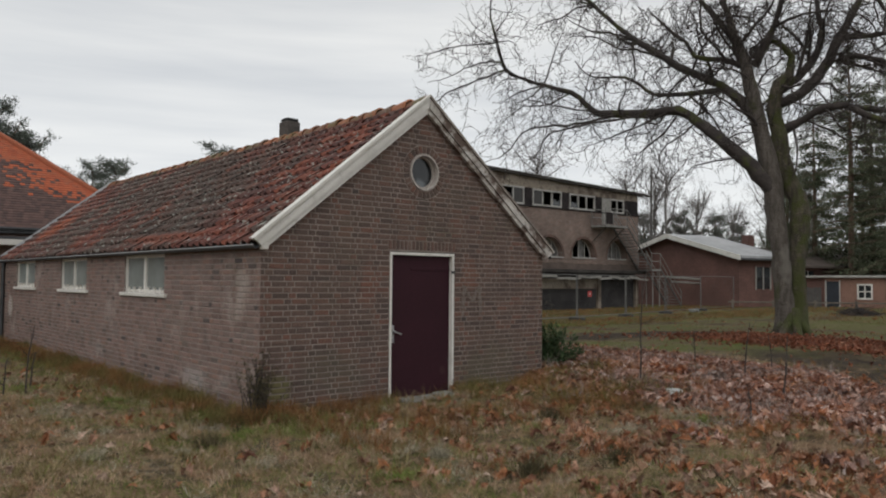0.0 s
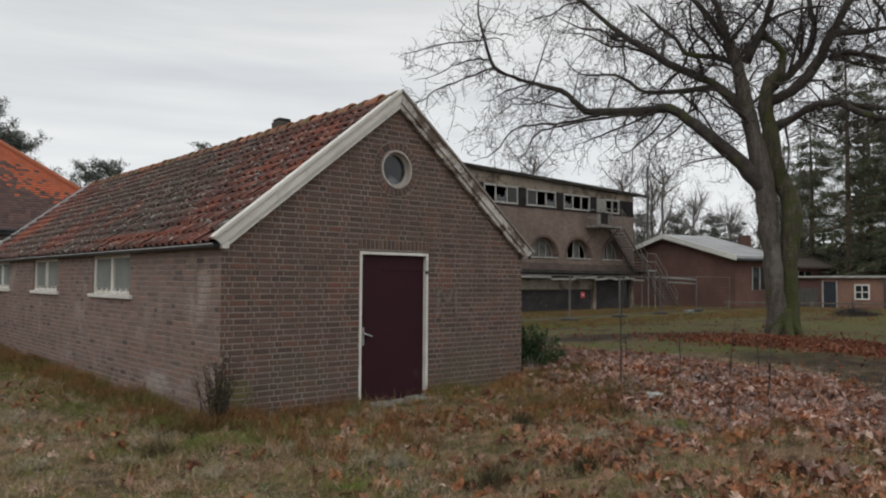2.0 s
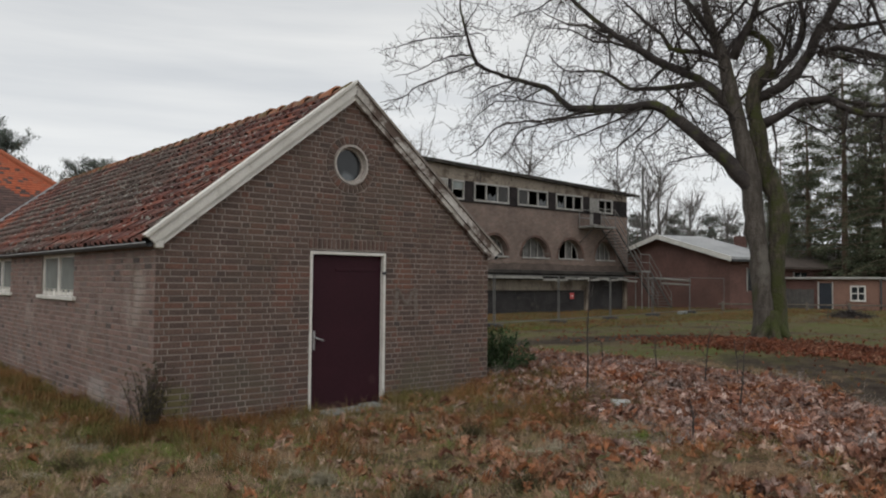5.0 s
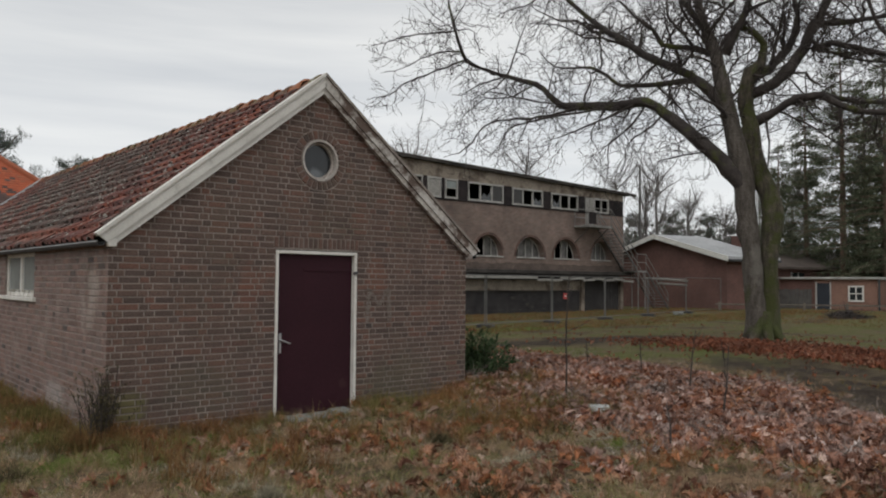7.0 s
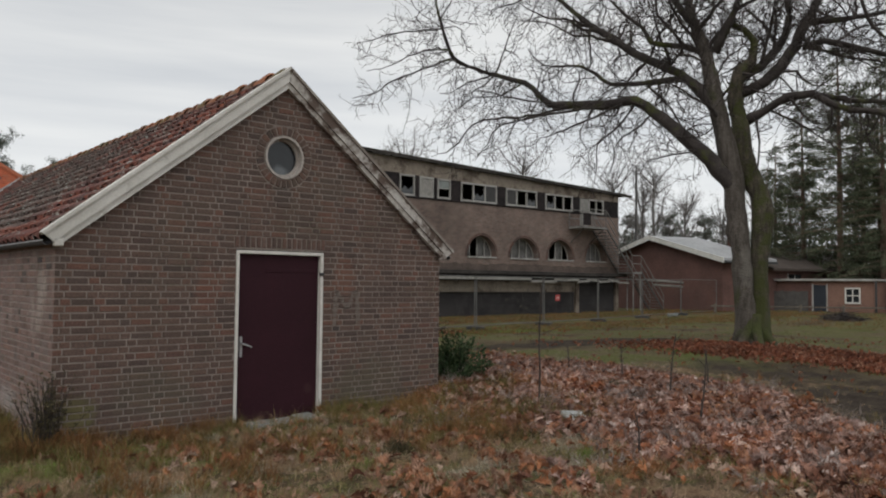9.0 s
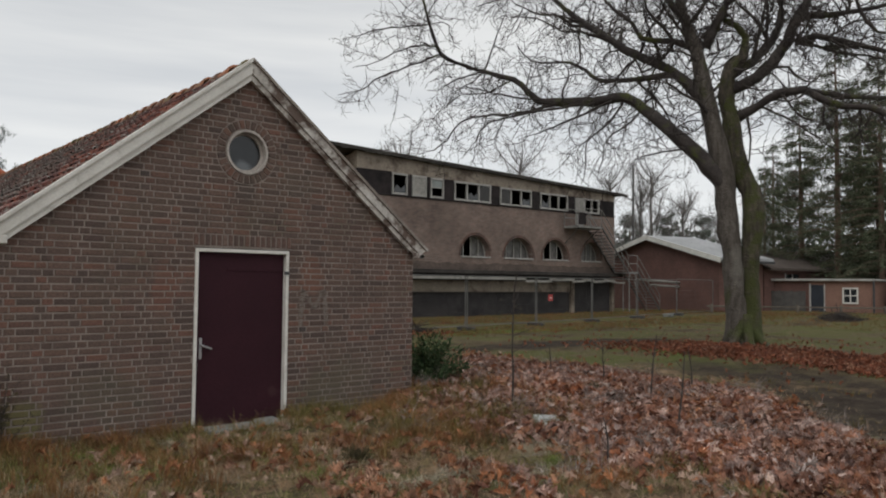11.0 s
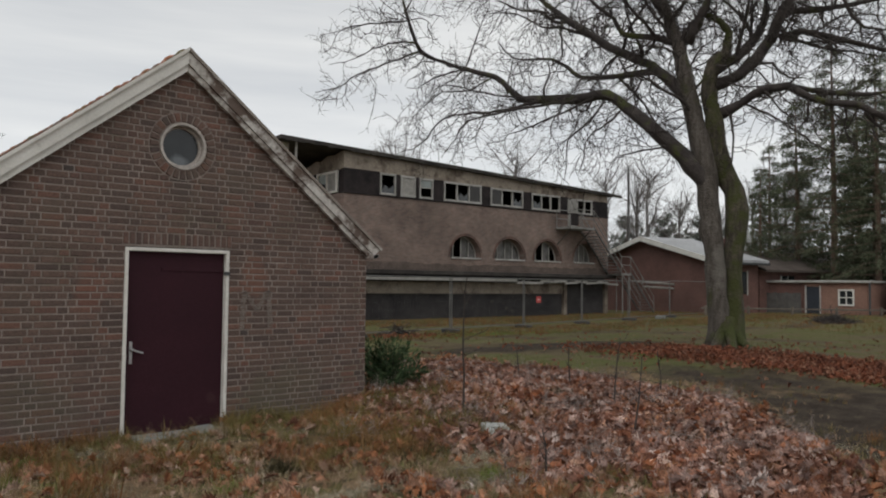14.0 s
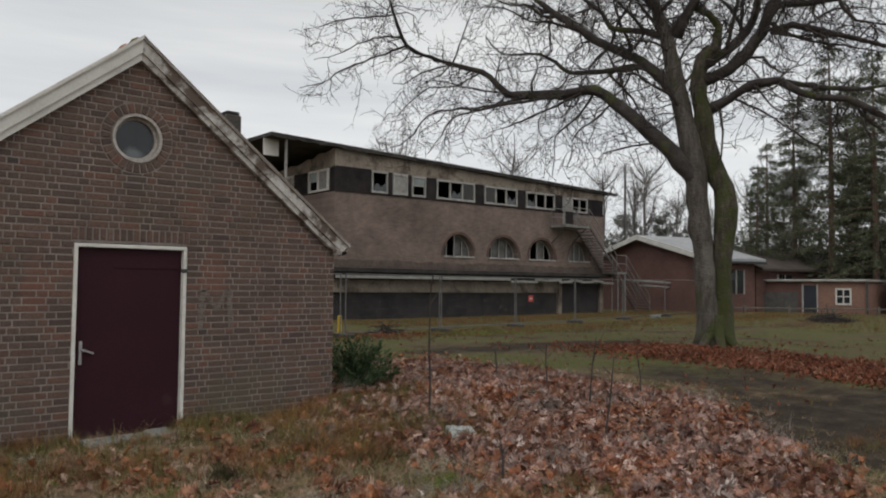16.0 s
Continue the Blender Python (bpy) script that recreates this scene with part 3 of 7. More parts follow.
gable = gable_wall()
rng = random.Random(11)
gable_bricks = courses(X0, X1, -0.2, 4.3, gable_cut, rng)

# soldier course over the door, and the ring of bricks round the window
# near-black strip: the shadow line above the door frame, put in as colour
lintel = part("lintel_shadow_strip", boxed(-0.03, 1.23, 0.012, 0.1, 2.053, 2.086), M_DARK, shed, "near-black strip standing for the shadow line over the door")
for i in range(18):
    a = SOLD[0] + i * (SOLD[1] - SOLD[0]) / 18
    raw("soldier_brick", *brick_bits(rect(a + 0.009, a + 0.061, 2.088 + rng.uniform(-0.003, 0.003), 2.213 + rng.uniform(-0.004, 0.004)), lambda x, y, z: (x, y, z), -0.010 - rng.uniform(0, 0.003)), M_SOLDIER, gable)
for i in range(28):
    t = 2 * math.pi * i / 28
    d = 2 * math.pi / 28 * 0.39
    q = [(OC[0] + r * math.cos(t + k * d), OC[1] + r * math.sin(t + k * d)) for r, k in ((OR + 0.012, -1), (OR + 0.112, -1), (OR + 0.112, 1), (OR + 0.012, 1))]
    raw("ring_brick", *brick_bits(q, lambda x, y, z: (x, y, z), -0.010 - rng.uniform(0, 0.003)), M_BRICK, gable)

# walls behind
WINS = [(3.08, 4.88), (6.98, 8.76), (10.88, 12.68)]
WZ0, WZ1 = 1.42, 2.03


def west_wall():
    bm = bmesh.new()
    to = lambda x, y, z: (X0 + y, x, z)
    edges = [0.22] + [v for w in WINS for v in w] + [LEN]
    for i in range(0, len(edges), 2):
        prism(bm, rect(edges[i], edges[i + 1], -0.2, EAVE), 0.0, 0.22, to)
    for a, b in WINS:
        prism(bm, rect(a, b, -0.2, WZ0), 0.0, 0.22, to)
        prism(bm, rect(a, b, WZ1, EAVE), 0.0, 0.22, to)
    bmesh.ops.remove_doubles(bm, verts=bm.verts, dist=0.0005)
    return part("west_wall", bm, M_MORTAR, shed, "pale weathered brick side wall")


west = west_wall()


def west_cut(poly):
    res = [poly]
    for a, b in WINS:
        res = [q for p in res for q in without(p, a, b, WZ0 - 0.04, WZ1)]
    return res


west_bricks = courses(0.0, LEN, -0.2, EAVE - 0.02, west_cut, rng)
part("east_wall", boxed(X1 - 0.22, X1, 0.22, LEN, -0.2, EAVE), M_MORTAR, shed, "brick side wall")
bm = bmesh.new()
prism(bm, under_roof(rect(X0 + 0.22, X1 - 0.22, -0.2, 4.4)), LEN - 0.22, LEN)
part("rear_wall", bm, M_MORTAR, shed, "brick end wall")
part("floor_slab", boxed(X0 + 0.22, X1 - 0.22, 0.22, LEN - 0.22, -0.2, 0.02), M_CONC, shed)

# door with frame
door = part("door", boxed(0.042, 1.158, 0.055, 0.095, 0.0, 2.008, bevel=0.003), M_MAROON, shed, "plain maroon-painted wooden door, shut")
fr = part("door_frame", boxed(0.0, 0.04, -0.012, 0.11, -0.03, 2.05, bevel=0.004), M_WHITE, shed, "white-painted door frame, worn")
part("jamb", boxed(1.16, 1.2, -0.012, 0.11, 0.0, 2.05, bevel=0.004), M_WHITE, fr)
part("head", boxed(0.04, 1.16, -0.012, 0.11, 2.01, 2.05, bevel=0.004), M_WHITE, fr)
part("threshold", boxed(0.04, 1.16, 0.0, 0.11, -0.06, -0.004, bevel=0.004), M_CONC, fr, "mossy concrete threshold")
part("handle_plate", boxed(0.088, 0.124, 0.047, 0.0548, 0.775, 1.02, bevel=0.003), M_STEEL, door, "aluminium escutcheon plate")
part("lever", boxed(-0.012, 0.125, -0.012, 0.012, -0.011, 0.011, pose(0.108, 0.005, 0.935, 0, 20, 0), bevel=0.004), M_STEEL, door, "drooping aluminium lever handle")
part("lever_neck", boxed(0.098, 0.118, 0.0, 0.0468, 0.925, 0.945, bevel=0.003), M_STEEL, door)
part("strap_hinge", boxed(0.42, 1.156, 0.046, 0.0548, 1.795, 1.835, bevel=0.002), M_MAROON, door, "maroon-painted strap hinge")
part("hinge_pin", boxed(1.132, 1.2, -0.03, -0.013, 1.76, 1.80, bevel=0.004), M_DARKZINC, fr, "rusty hinge pin")

# round window
bits_t = np.linspace(0, 2 * math.pi, 41)[:-1]


def ring(r0, r1, y0, y1, name, mat, parent, label=""):
    n = len(bits_t)
    v = [(OC[0] + r * math.cos(t), y, OC[1] + r * math.sin(t)) for r, y in ((r0, y0), (r1, y0), (r1, y1), (r0, y1)) for t in bits_t]
    f = [[a * n + i, a * n + (i + 1) % n, ((a + 1) % 4) * n + (i + 1) % n, ((a + 1) % 4) * n + i] for a in range(4) for i in range(n)]
    return raw(name, v, f, mat, parent, label)


ow = ring(OR - 0.030, OR - 0.002, -0.018, 0.12, "round_window", M_BEIGE, shed, "round white-framed window in the gable")
ring(OR - 0.060, OR - 0.031, 0.06, 0.12, "inner_ring", M_BEIGE, ow)
gl = [(OC[0] + (OR - 0.05) * math.cos(t), 0.09, OC[1] + (OR - 0.05) * math.sin(t)) for t in bits_t]
raw("pane", gl + [(x, 0.096, z) for x, _, z in gl], [list(range(40)), list(range(40, 80))[::-1]] + [[i, 40 + i, 40 + (i + 1) % 40, (i + 1) % 40] for i in range(40)], M_SKYGLASS, ow, "dark glass with a grey sky reflection painted on its lower part")

# side windows
for a, b in WINS:
    w = part("side_window", boxed(X0 + 0.03, X0 + 0.09, a, a + 0.06, WZ0, WZ1, bevel=0.003), M_WHITE, shed, "white two-light window with whitened panes")
    part("stile", boxed(X0 + 0.03, X0 + 0.09, b - 0.06, b, WZ0, WZ1, bevel=0.003), M_WHITE, w)
    part("mullion", boxed(X0 + 0.025, X0 + 0.09, (a + b) / 2 - 0.045, (a + b) / 2 + 0.045, WZ0, WZ1, bevel=0.003), M_WHITE, w)
    for z in (WZ0 + 0.0, WZ1 - 0.05):
        part("rail", boxed(X0 + 0.032, X0 + 0.088, a + 0.06, b - 0.06, z, z + 0.05, bevel=0.003), M_WHITE, w)
    part("sill", boxed(X0 - 0.05, X0 + 0.1, a - 0.12, b + 0.08, WZ0 - 0.062, WZ0 - 0.004, bevel=0.006), M_WHITE, w, "thick white window sill")
    for c, d in ((a + 0.06, (a + b) / 2 - 0.045), ((a + b) / 2 + 0.045, b - 0.06)):
        part("pane", boxed(X0 + 0.055, X0 + 0.062, c, d, WZ0 + 0.05, WZ1 - 0.05), M_FROSTGLASS, w, "whitened glass pane")
        for k in range(3):
            y = c + (k + 0.5) * (d - c) / 3
            v, f = tube([(X0 + 0.022, y, WZ0 + 0.0), (X0 + 0.022, y, WZ0 + 0.05), (X0 + 0.022, y, WZ0 + 0.09)], [0.03, 0.018, 0.034], 8)
            raw("sill_knob", v, f, M_WHITE, w)

# ---- its roof ----
SL = math.atan(TAN)
RIDGE_Z = APEX + 0.034
ROWS_T, COL_W, EXPOSE = 14, 0.212, 0.2475
HALF = ROWS_T * EXPOSE


def tile_mesh(side):
    """One pantile lying on the slope: local x up the slope, y along the ridge, z out."""
    prof = [(k / 7, 0.031 * math.sin(2 * math.pi * k / 7 + 0.5) + 0.004 * math.cos(4 * math.pi * k / 7)) for k in range(8)]
    v, f = [], []
    for s, lift in ((0.0, 0.045), (0.5, 0.026), (1.06, 0.004)):
        for t, h in prof:
            v.append((s * EXPOSE, (t * 1.04 - 0.02) * COL_W, h + lift))
    for t, h in prof:
        v.append((0.0, (t * 1.04 - 0.02) * COL_W, h + 0.045 - 0.024))
    for r in range(2):
        for k in range(7):
            f.append([r * 8 + k, r * 8 + k + 1, (r + 1) * 8 + k + 1, (r + 1) * 8 + k])
    for k in range(7):
        f.append([24 + k, 24 + k + 1, k + 1, k])
    return np.array(v), f


def slope_pose(side, down, y):
    """The pose of a tile whose lower edge lies that far down the slope from the ridge."""
    x = XM + side * down * math.cos(SL)
    z = RIDGE_Z - down * math.sin(SL)
    return Matrix.Translation((x, y, z)) @ Euler((0, side * SL, math.pi if side > 0 else 0)).to_matrix().to_4x4() if side < 0 else Matrix.Translation((x, y, z)) @ Matrix.Rotation(math.pi, 4, "Z") @ Matrix.Rotation(-SL, 4, "Y")


roof = part("roof_deck", bmesh.new(), M_DARK, shed, "red pantile roof with moss and lichen")
bm = bmesh.new()
for s in (-1, 1):
    a = [(XM, RIDGE_Z - 0.03), (XM + s * (HALF - 0.1) * math.cos(SL), RIDGE_Z - 0.03 - (HALF - 0.1) * math.sin(SL)), (XM + s * (HALF - 0.1) * math.cos(SL), RIDGE_Z - 0.07 - (HALF - 0.1) * math.sin(SL)), (XM, RIDGE_Z - 0.07)]
    prism(bm, a if s > 0 else a[::-1], -0.03, LEN)
bm.to_mesh(roof.data)
bm.free()


def pantiles():
    tv, tf = tile_mesh(1)
    me = bpy.data.meshes.new("pantile")
    me.from_pydata([tuple(p) for p in tv], [], tf)
    me.polygons.foreach_set("use_smooth", [True] * len(me.polygons))
    me.materials.append(M_TILE)
    rg, rest = random.Random(3), []
    hv = np.hstack([tv, np.ones((len(tv), 1))])
    cols = int((LEN + 0.06) / COL_W)
    for side in (-1, 1):
        for c in range(cols):
            for r in range(ROWS_T):
                y = -0.06 + c * COL_W + (COL_W if side > 0 else 0)
                m = slope_pose(side, (r + 1) * EXPOSE, y) @ pose(rg.uniform(-0.01, 0.01), rg.uniform(-0.004, 0.004), rg.uniform(0, 0.008), rg.uniform(-2.5, 2.5), rg.uniform(-1.5, 2.5), rg.uniform(-2, 2))
                if side < 0 and c < 21:
                    ob = new("roof_tile", me)
                    ob.parent, ob.matrix_local = roof, m
                else:
                    rest.append(((hv @ np.array(m).T)[:, :3], tf))
    v, f = joined(rest)
    tagged(raw("far_tiles", v, f, M_TILE, roof, smooth=True), kind="stuff")


def ridge_tiles():
    n = 38
    step = (LEN + 0.04) / n
    rg = random.Random(8)
    for i in range(n):
        y = -0.05 + i * step
        v = []
        for s, r in ((0.0, 0.146), (0.3, 0.132), (1.08, 0.098)):
            for k in range(9):
                t = math.pi * (k / 8) * 1.1 - 0.05 * math.pi
                v.append((XM + r * math.cos(t), y + s * step, RIDGE_Z - 0.035 + r * 0.88 * math.sin(t)))
        for k in range(9):
            t = math.pi * (k / 8) * 1.1 - 0.05 * math.pi
            v.append((XM + 0.118 * math.cos(t), y, RIDGE_Z - 0.035 + 0.118 * 0.88 * math.sin(t)))
        f = [[r * 9 + k, r * 9 + k + 1, r * 9 + k + 10, r * 9 + k + 9] for r in range(2) for k in range(8)]
        f += [[27 + k + 1, 27 + k, k, k + 1][::-1] for k in range(8)]
        dz = rg.uniform(-0.008, 0.012)
        raw("ridge_tile", [(x, yy, z + dz) for x, yy, z in v], f, M_RIDGE, roof, smooth=True)


ridge_tiles()

# barge boards: a wide board, a cap on top and a narrow moulding beneath
for s, mat, name in ((-1, M_WHITE, "white-painted barge board"), (1, M_PEEL, "barge board with peeling white paint")):
    def along(d, u, s=s):
        return XM + s * (d * math.cos(SL) + u * math.sin(SL)), RIDGE_Z + 0.072 - d * math.sin(SL) + u * math.cos(SL)
    D = HALF + 0.02
    sign = 1 if s > 0 else -1

    def board(d0, d1, u0, u1, y0, y1, nm, parent, label=""):
        cutx = lambda p: clip(p, -s, 0, -s * XM)
        p = [along(d0, u0), along(d1, u0), along(d1 - 0.03 if nm == "barge_board" else d1, u1), along(d0, u1)]
        p = cutx(p)
        b = bmesh.new()
        prism(b, p if s > 0 else p[::-1], y0, y1)
        bmesh.ops.recalc_face_normals(b, faces=b.faces)
        return part(nm, b, mat, parent, label)
    bb = board(-0.25, D, 0.0, -0.125, -0.10, -0.065, "barge_board", shed, name)
    cap = board(-0.25, D + 0.01, 0.022, -0.012, -0.125, 0.0, "cap_strip", bb)
    if s > 0:
        cap.data.materials[0] = M_BAREWOOD
    board(-0.25, D - 0.09, -0.126, -0.188, -0.075, -0.02, "under_moulding", bb)
    board(-0.25, D - 0.08, -0.09, -0.125, -0.064, -0.008, "soffit_strip", bb)
    ex, ez = along(D - 0.06, -0.165)
    part("end_block", boxed(ex - 0.045, ex + 0.045, -0.10, -0.015, ez - 0.035, ez + 0.05, bevel=0.008), mat, bb)
    # gutter along the eaves
    gx, gz = along(HALF + 0.03, -0.085)
    th = np.linspace(math.pi, 2 * math.pi, 9)
    prof = [(0.044 * math.cos(t), 0.044 * math.sin(t)) for t in th] + [(0.04 * math.cos(t), 0.04 * math.sin(t) + 0.003) for t in th[::-1]]
    b = bmesh.new()
    prism(b, [(gx + px, gz + pz) for px, pz in prof], -0.06, LEN + 0.05)
    bmesh.ops.recalc_face_normals(b, faces=b.faces)
    gut = part("gutter", b, M_DARKZINC, shed, "dark half-round zinc gutter")
    v, f = tube([(gx + s * 0.044, -0.06, gz + 0.004), (gx + s * 0.044, LEN + 0.05, gz + 0.004)], [0.007, 0.007], 6)
    raw("gutter_bead", v, f, M_OLDZINC, gut, "pale rolled gutter lip")
v, f = joined([bar((X0 - 0.06, 13.9, 0.0), (X0 - 0.06, 13.9, 2.1), 0.045), bar((X0 - 0.06, 13.9, 1.95), (X0 - 0.06, 13.9, 2.02), 0.055)])
raw("downpipe", v, f, M_DARKZINC, shed, "dark drainpipe")
bm = bmesh.new()
p = [(XM, RIDGE_Z + 0.12), (XM - HALF * math.cos(SL), RIDGE_Z + 0.1 - HALF * math.sin(SL)), (XM - HALF * math.cos(SL), RIDGE_Z - 0.02 - HALF * math.sin(SL)), (XM, RIDGE_Z - 0.02)]
prism(bm, p[::-1], LEN + 0.0, LEN + 0.05)
bmesh.ops.recalc_face_normals(bm, faces=bm.faces)
part("verge_flashing", bm, M_OLDZINC, roof, "pale zinc flashing at the far verge")

step_slab = thing("door_step", pose(0.56, -0.15, float(height(0.56, -0.15)) - 0.03, 2.5, 0.0, 1), "mossy grey concrete step slab before the door", "step")
part("slab", boxed(-0.47, 0.16, -0.14, 0.12, -0.06, 0.065, bevel=0.018), M_CONC, step_slab)
part("broken_piece", boxed(0.0, 0.27, -0.13, 0.12, -0.06, 0.072, pose(0.175, 0, 0.012, 1.5, -3, -3), bevel=0.02), M_CONC, step_slab, "broken end piece of the step")

# faint chalk letter on the gable
chalk = thing("chalk_mark", pose(1.56, -0.0185, 1.36), "faint chalk letter M drawn on the bricks", "graffiti")
M_CHALK = surface("chalk_smear", [(0.35, (0.17, 0.138, 0.118)), (0.65, (0.255, 0.215, 0.188))], 9.0, 0.95, 60)
for k, (a, b) in enumerate((((-0.19, -0.24), (-0.17, 0.22)), ((-0.17, 0.22), (0.0, -0.02)), ((0.0, -0.02), (0.15, 0.22)), ((0.15, 0.22), (0.19, -0.24)))):
    bm = bmesh.new()
    rg = random.Random(k)
    n = 13
    for i in range(n):
        s0, s1 = (i + 0.1 * rg.random()) / n, (i + 0.55 + 0.3 * rg.random()) / n
        w = 0.026 + 0.018 * rg.random()
        q0, q1 = [(a[0] + (b[0] - a[0]) * s, a[1] + (b[1] - a[1]) * s) for s in (s0, s1)]
        prism(bm, [(q0[0] - w, q0[1]), (q0[0] + w, q0[1]), (q1[0] + w * 0.8, q1[1]), (q1[0] - w * 0.8, q1[1])], 0.0, 0.0015)
    bmesh.ops.recalc_face_normals(bm, faces=bm.faces)
    tagged(part("stroke", bm, M_CHALK, chalk), kind="stuff")

# ---- the larger house behind, with a hipped roof ----
M_HIPTILE = pieces("plain_roof_tile", [(0.0, (0.06, 0.036, 0.032)), (0.5, (0.088, 0.050, 0.043)), (1.0, (0.12, 0.068, 0.056))])
M_ORANGE = pieces("bright_orange_tile", [(0.0, (0.30, 0.07, 0.03)), (0.5, (0.40, 0.095, 0.038)), (1.0, (0.30, 0.095, 0.048))], patch=((0.2, 0.09, 0.06), 0.9, 0.62, 0.15, 0.6))
hip = thing("hipped_house", pose(-2.5, 25.4, 0), "brick house with a dark and orange tiled hipped roof", "building")
HX0, HX1, HD = -15.0, 8.6, 12.0            # west and east ends and depth, from its base point
part("wall", boxed(HX0, HX1, 0.0, HD, -0.2, 3.6), M_BRICK_W, hip, "brown brick wall")
ev = 3.58
TP = 0.80


def hip_courses(face):
    """Rows of tiles up one face of the hip: face 0 south, 1 east."""
    dark, orange = [], []
    rg = random.Random(face)
    w, e = 0.19, 0.185
    rows = int((HD / 2 + 0.4) * 1.306 / e)
    for r in range(rows):
        up = r * e / 1.306
        if face == 0:
            lo, hi = HX0 - 0.4 + up, HX1 + 0.4 - up
        else:
            lo, hi = -0.4 + up, HD + 0.4 - up
        n = int((hi - lo) / w)
        for k in range(n):
            a = lo + k * w + (0.12 if r % 2 else 0.0)
            a2 = min(a + w * 0.97, hi)
            z0, z1 = ev + up * TP, ev + (up + e * 1.1 / 1.306) * TP
            o0, o1 = -0.4 + up, -0.4 + up + e * 1.1 / 1.306
            l0, l1 = 0.035 + rg.uniform(0, 0.006), 0.012
            pts = [(a, o0, z0 + l0), (a2, o0, z0 + l0), (a2, o1, z1 + l1), (a, o1, z1 + l1), (a, o0, z0 + l0 - 0.02), (a2, o0, z0 + l0 - 0.02)]
            if face == 1:
                pts = [(HX1 - o, t, z) for t, o, z in pts]
            f = [[0, 1, 2, 3], [4, 5, 1, 0]]
            edge = hi - a
            (orange if edge < 1.5 + 0.03 * r + 0.4 * math.sin(r * 0.45) + rg.gauss(0, 0.9) and r > 3 or face == 1 else dark).append((pts, f))
    return dark, orange


for face in (0, 1):
    d, o = hip_courses(face)
    if d:
        tagged(raw("dark_tiles", *joined(d), M_HIPTILE, hip, "dark weathered roof tiles"), kind="stuff")
    tagged(raw("orange_tiles", *joined(o), M_ORANGE, hip, "bright orange roof tiles along the hip"), kind="stuff")
bm = bmesh.new()
c = [bm.verts.new(p) for p in ((HX0 - 0.4, -0.4, ev), (HX1 + 0.4, -0.4, ev), (HX1 + 0.4, HD + 0.4, ev), (HX0 - 0.4, HD + 0.4, ev), (HX0 + HD / 2, HD / 2, ev + TP * (HD / 2 + 0.4)), (HX1 - HD / 2, HD / 2, ev + TP * (HD / 2 + 0.4)))]
for f in ((0, 1, 5, 4), (1, 2, 5), (2, 3, 4, 5), (3, 0, 4), (3, 2, 1, 0)):
    bm.faces.new([c[k] for k in f])
part("roof", bm, M_HIPTILE, hip, "dark tiled hipped roof")
v, f = tube([(HX1 + 0.4, -0.4, ev + 0.03), (HX1 - HD / 2, HD / 2, ev + TP * (HD / 2 + 0.4) + 0.05)], [0.13, 0.13], 8)
raw("hip_ridge", v, f, M_ORANGE, hip, "orange hip ridge tiles")
part("gutter", boxed(HX0 - 0.5, HX1 + 0.5, -0.52, -0.38, ev - 0.08, ev + 0.02, bevel=0.02), M_DARKZINC, hip, "dark gutter")
part("eaves_board", boxed(HX0 - 0.4, HX1 + 0.4, -0.38, -0.0, ev - 0.22, ev - 0.06, bevel=0.01), M_DARKZINC, hip, "dark eaves board")
link = thing("flat_roofed_link", pose(-7.0, 14.75, 0), "flat-roofed brick link with a white eaves board", "building")
part("wall", boxed(-8.0, 8.6, 0.0, 10.2, -0.2, 2.55), M_BRICK_W, link, "brown brick wall")
part("roof", boxed(-8.3, 8.7, -0.38, 10.2, 2.66, 2.73, bevel=0.01), M_DARKZINC, link, "dark flat roof")
part("eaves_board", boxed(-8.3, 8.7, -0.4, -0.0, 2.50, 2.655, bevel=0.01), M_WHITE, link, "white eaves board")
hw = part("window", boxed(4.0, 4.75, -0.02, 0.05, 1.35, 2.15), M_FROSTGLASS, link, "white-framed window")
part("window_frame", boxed(3.95, 4.8, -0.04, -0.021, 1.28, 1.36), M_WHITE, hw)

# ---- the derelict hall ----
HALL = pose(25.28, 20.73, 0, 0, 0, -2.0)
hall = thing("derelict_hall", HALL, "derelict two-storey brick hall with broken windows and a sagging flat roof", "building")


def hall_brick_material():
    m, nt, b = nodes_of("hall_brickwork")
    geo = nt.nodes.new("ShaderNodeTexCoord")
    mp = nt.nodes.new("ShaderNodeMapping")
    mp.inputs["Rotation"].default_value = (radians(90), 0, 0)
    nt.links.new(geo.outputs["Object"], mp.inputs["Vector"])
    t = nt.nodes.new("ShaderNodeTexBrick")
    t.inputs["Scale"].default_value = 1.0
    t.inputs["Brick Width"].default_value, t.inputs["Row Height"].default_value, t.inputs["Mortar Size"].default_value = 0.22, 0.074, 0.006
    t.inputs["Color1"].default_value, t.inputs["Color2"].default_value, t.inputs["Mortar"].default_value = (0.15, 0.108, 0.092, 1), (0.225, 0.155, 0.130, 1), (0.23, 0.20, 0.175, 1)
    nt.links.new(mp.outputs["Vector"], t.inputs["Vector"])
    col = mix(nt, 1.0, t.outputs["Color"], ramp(nt, noise_value(nt, 0.7, 6.0, 0.65), [(0.3, grey(0.66)), (0.7, grey(1.28))]), "MULTIPLY")
    col = mix(nt, ramp(nt, noise_value(nt, 1.5, 5.0, 0.7, (1, 1, 0.4)), [(0.54, grey(0)), (0.72, grey(0.4))]), col, (0.13, 0.105, 0.085))
    nt.links.new(col, b.inputs["Base Color"])
    b.inputs["Roughness"].default_value = 0.92
    bump(nt, b, noise_value(nt, 25, 4.0), 0.4, 0.01)
    return m


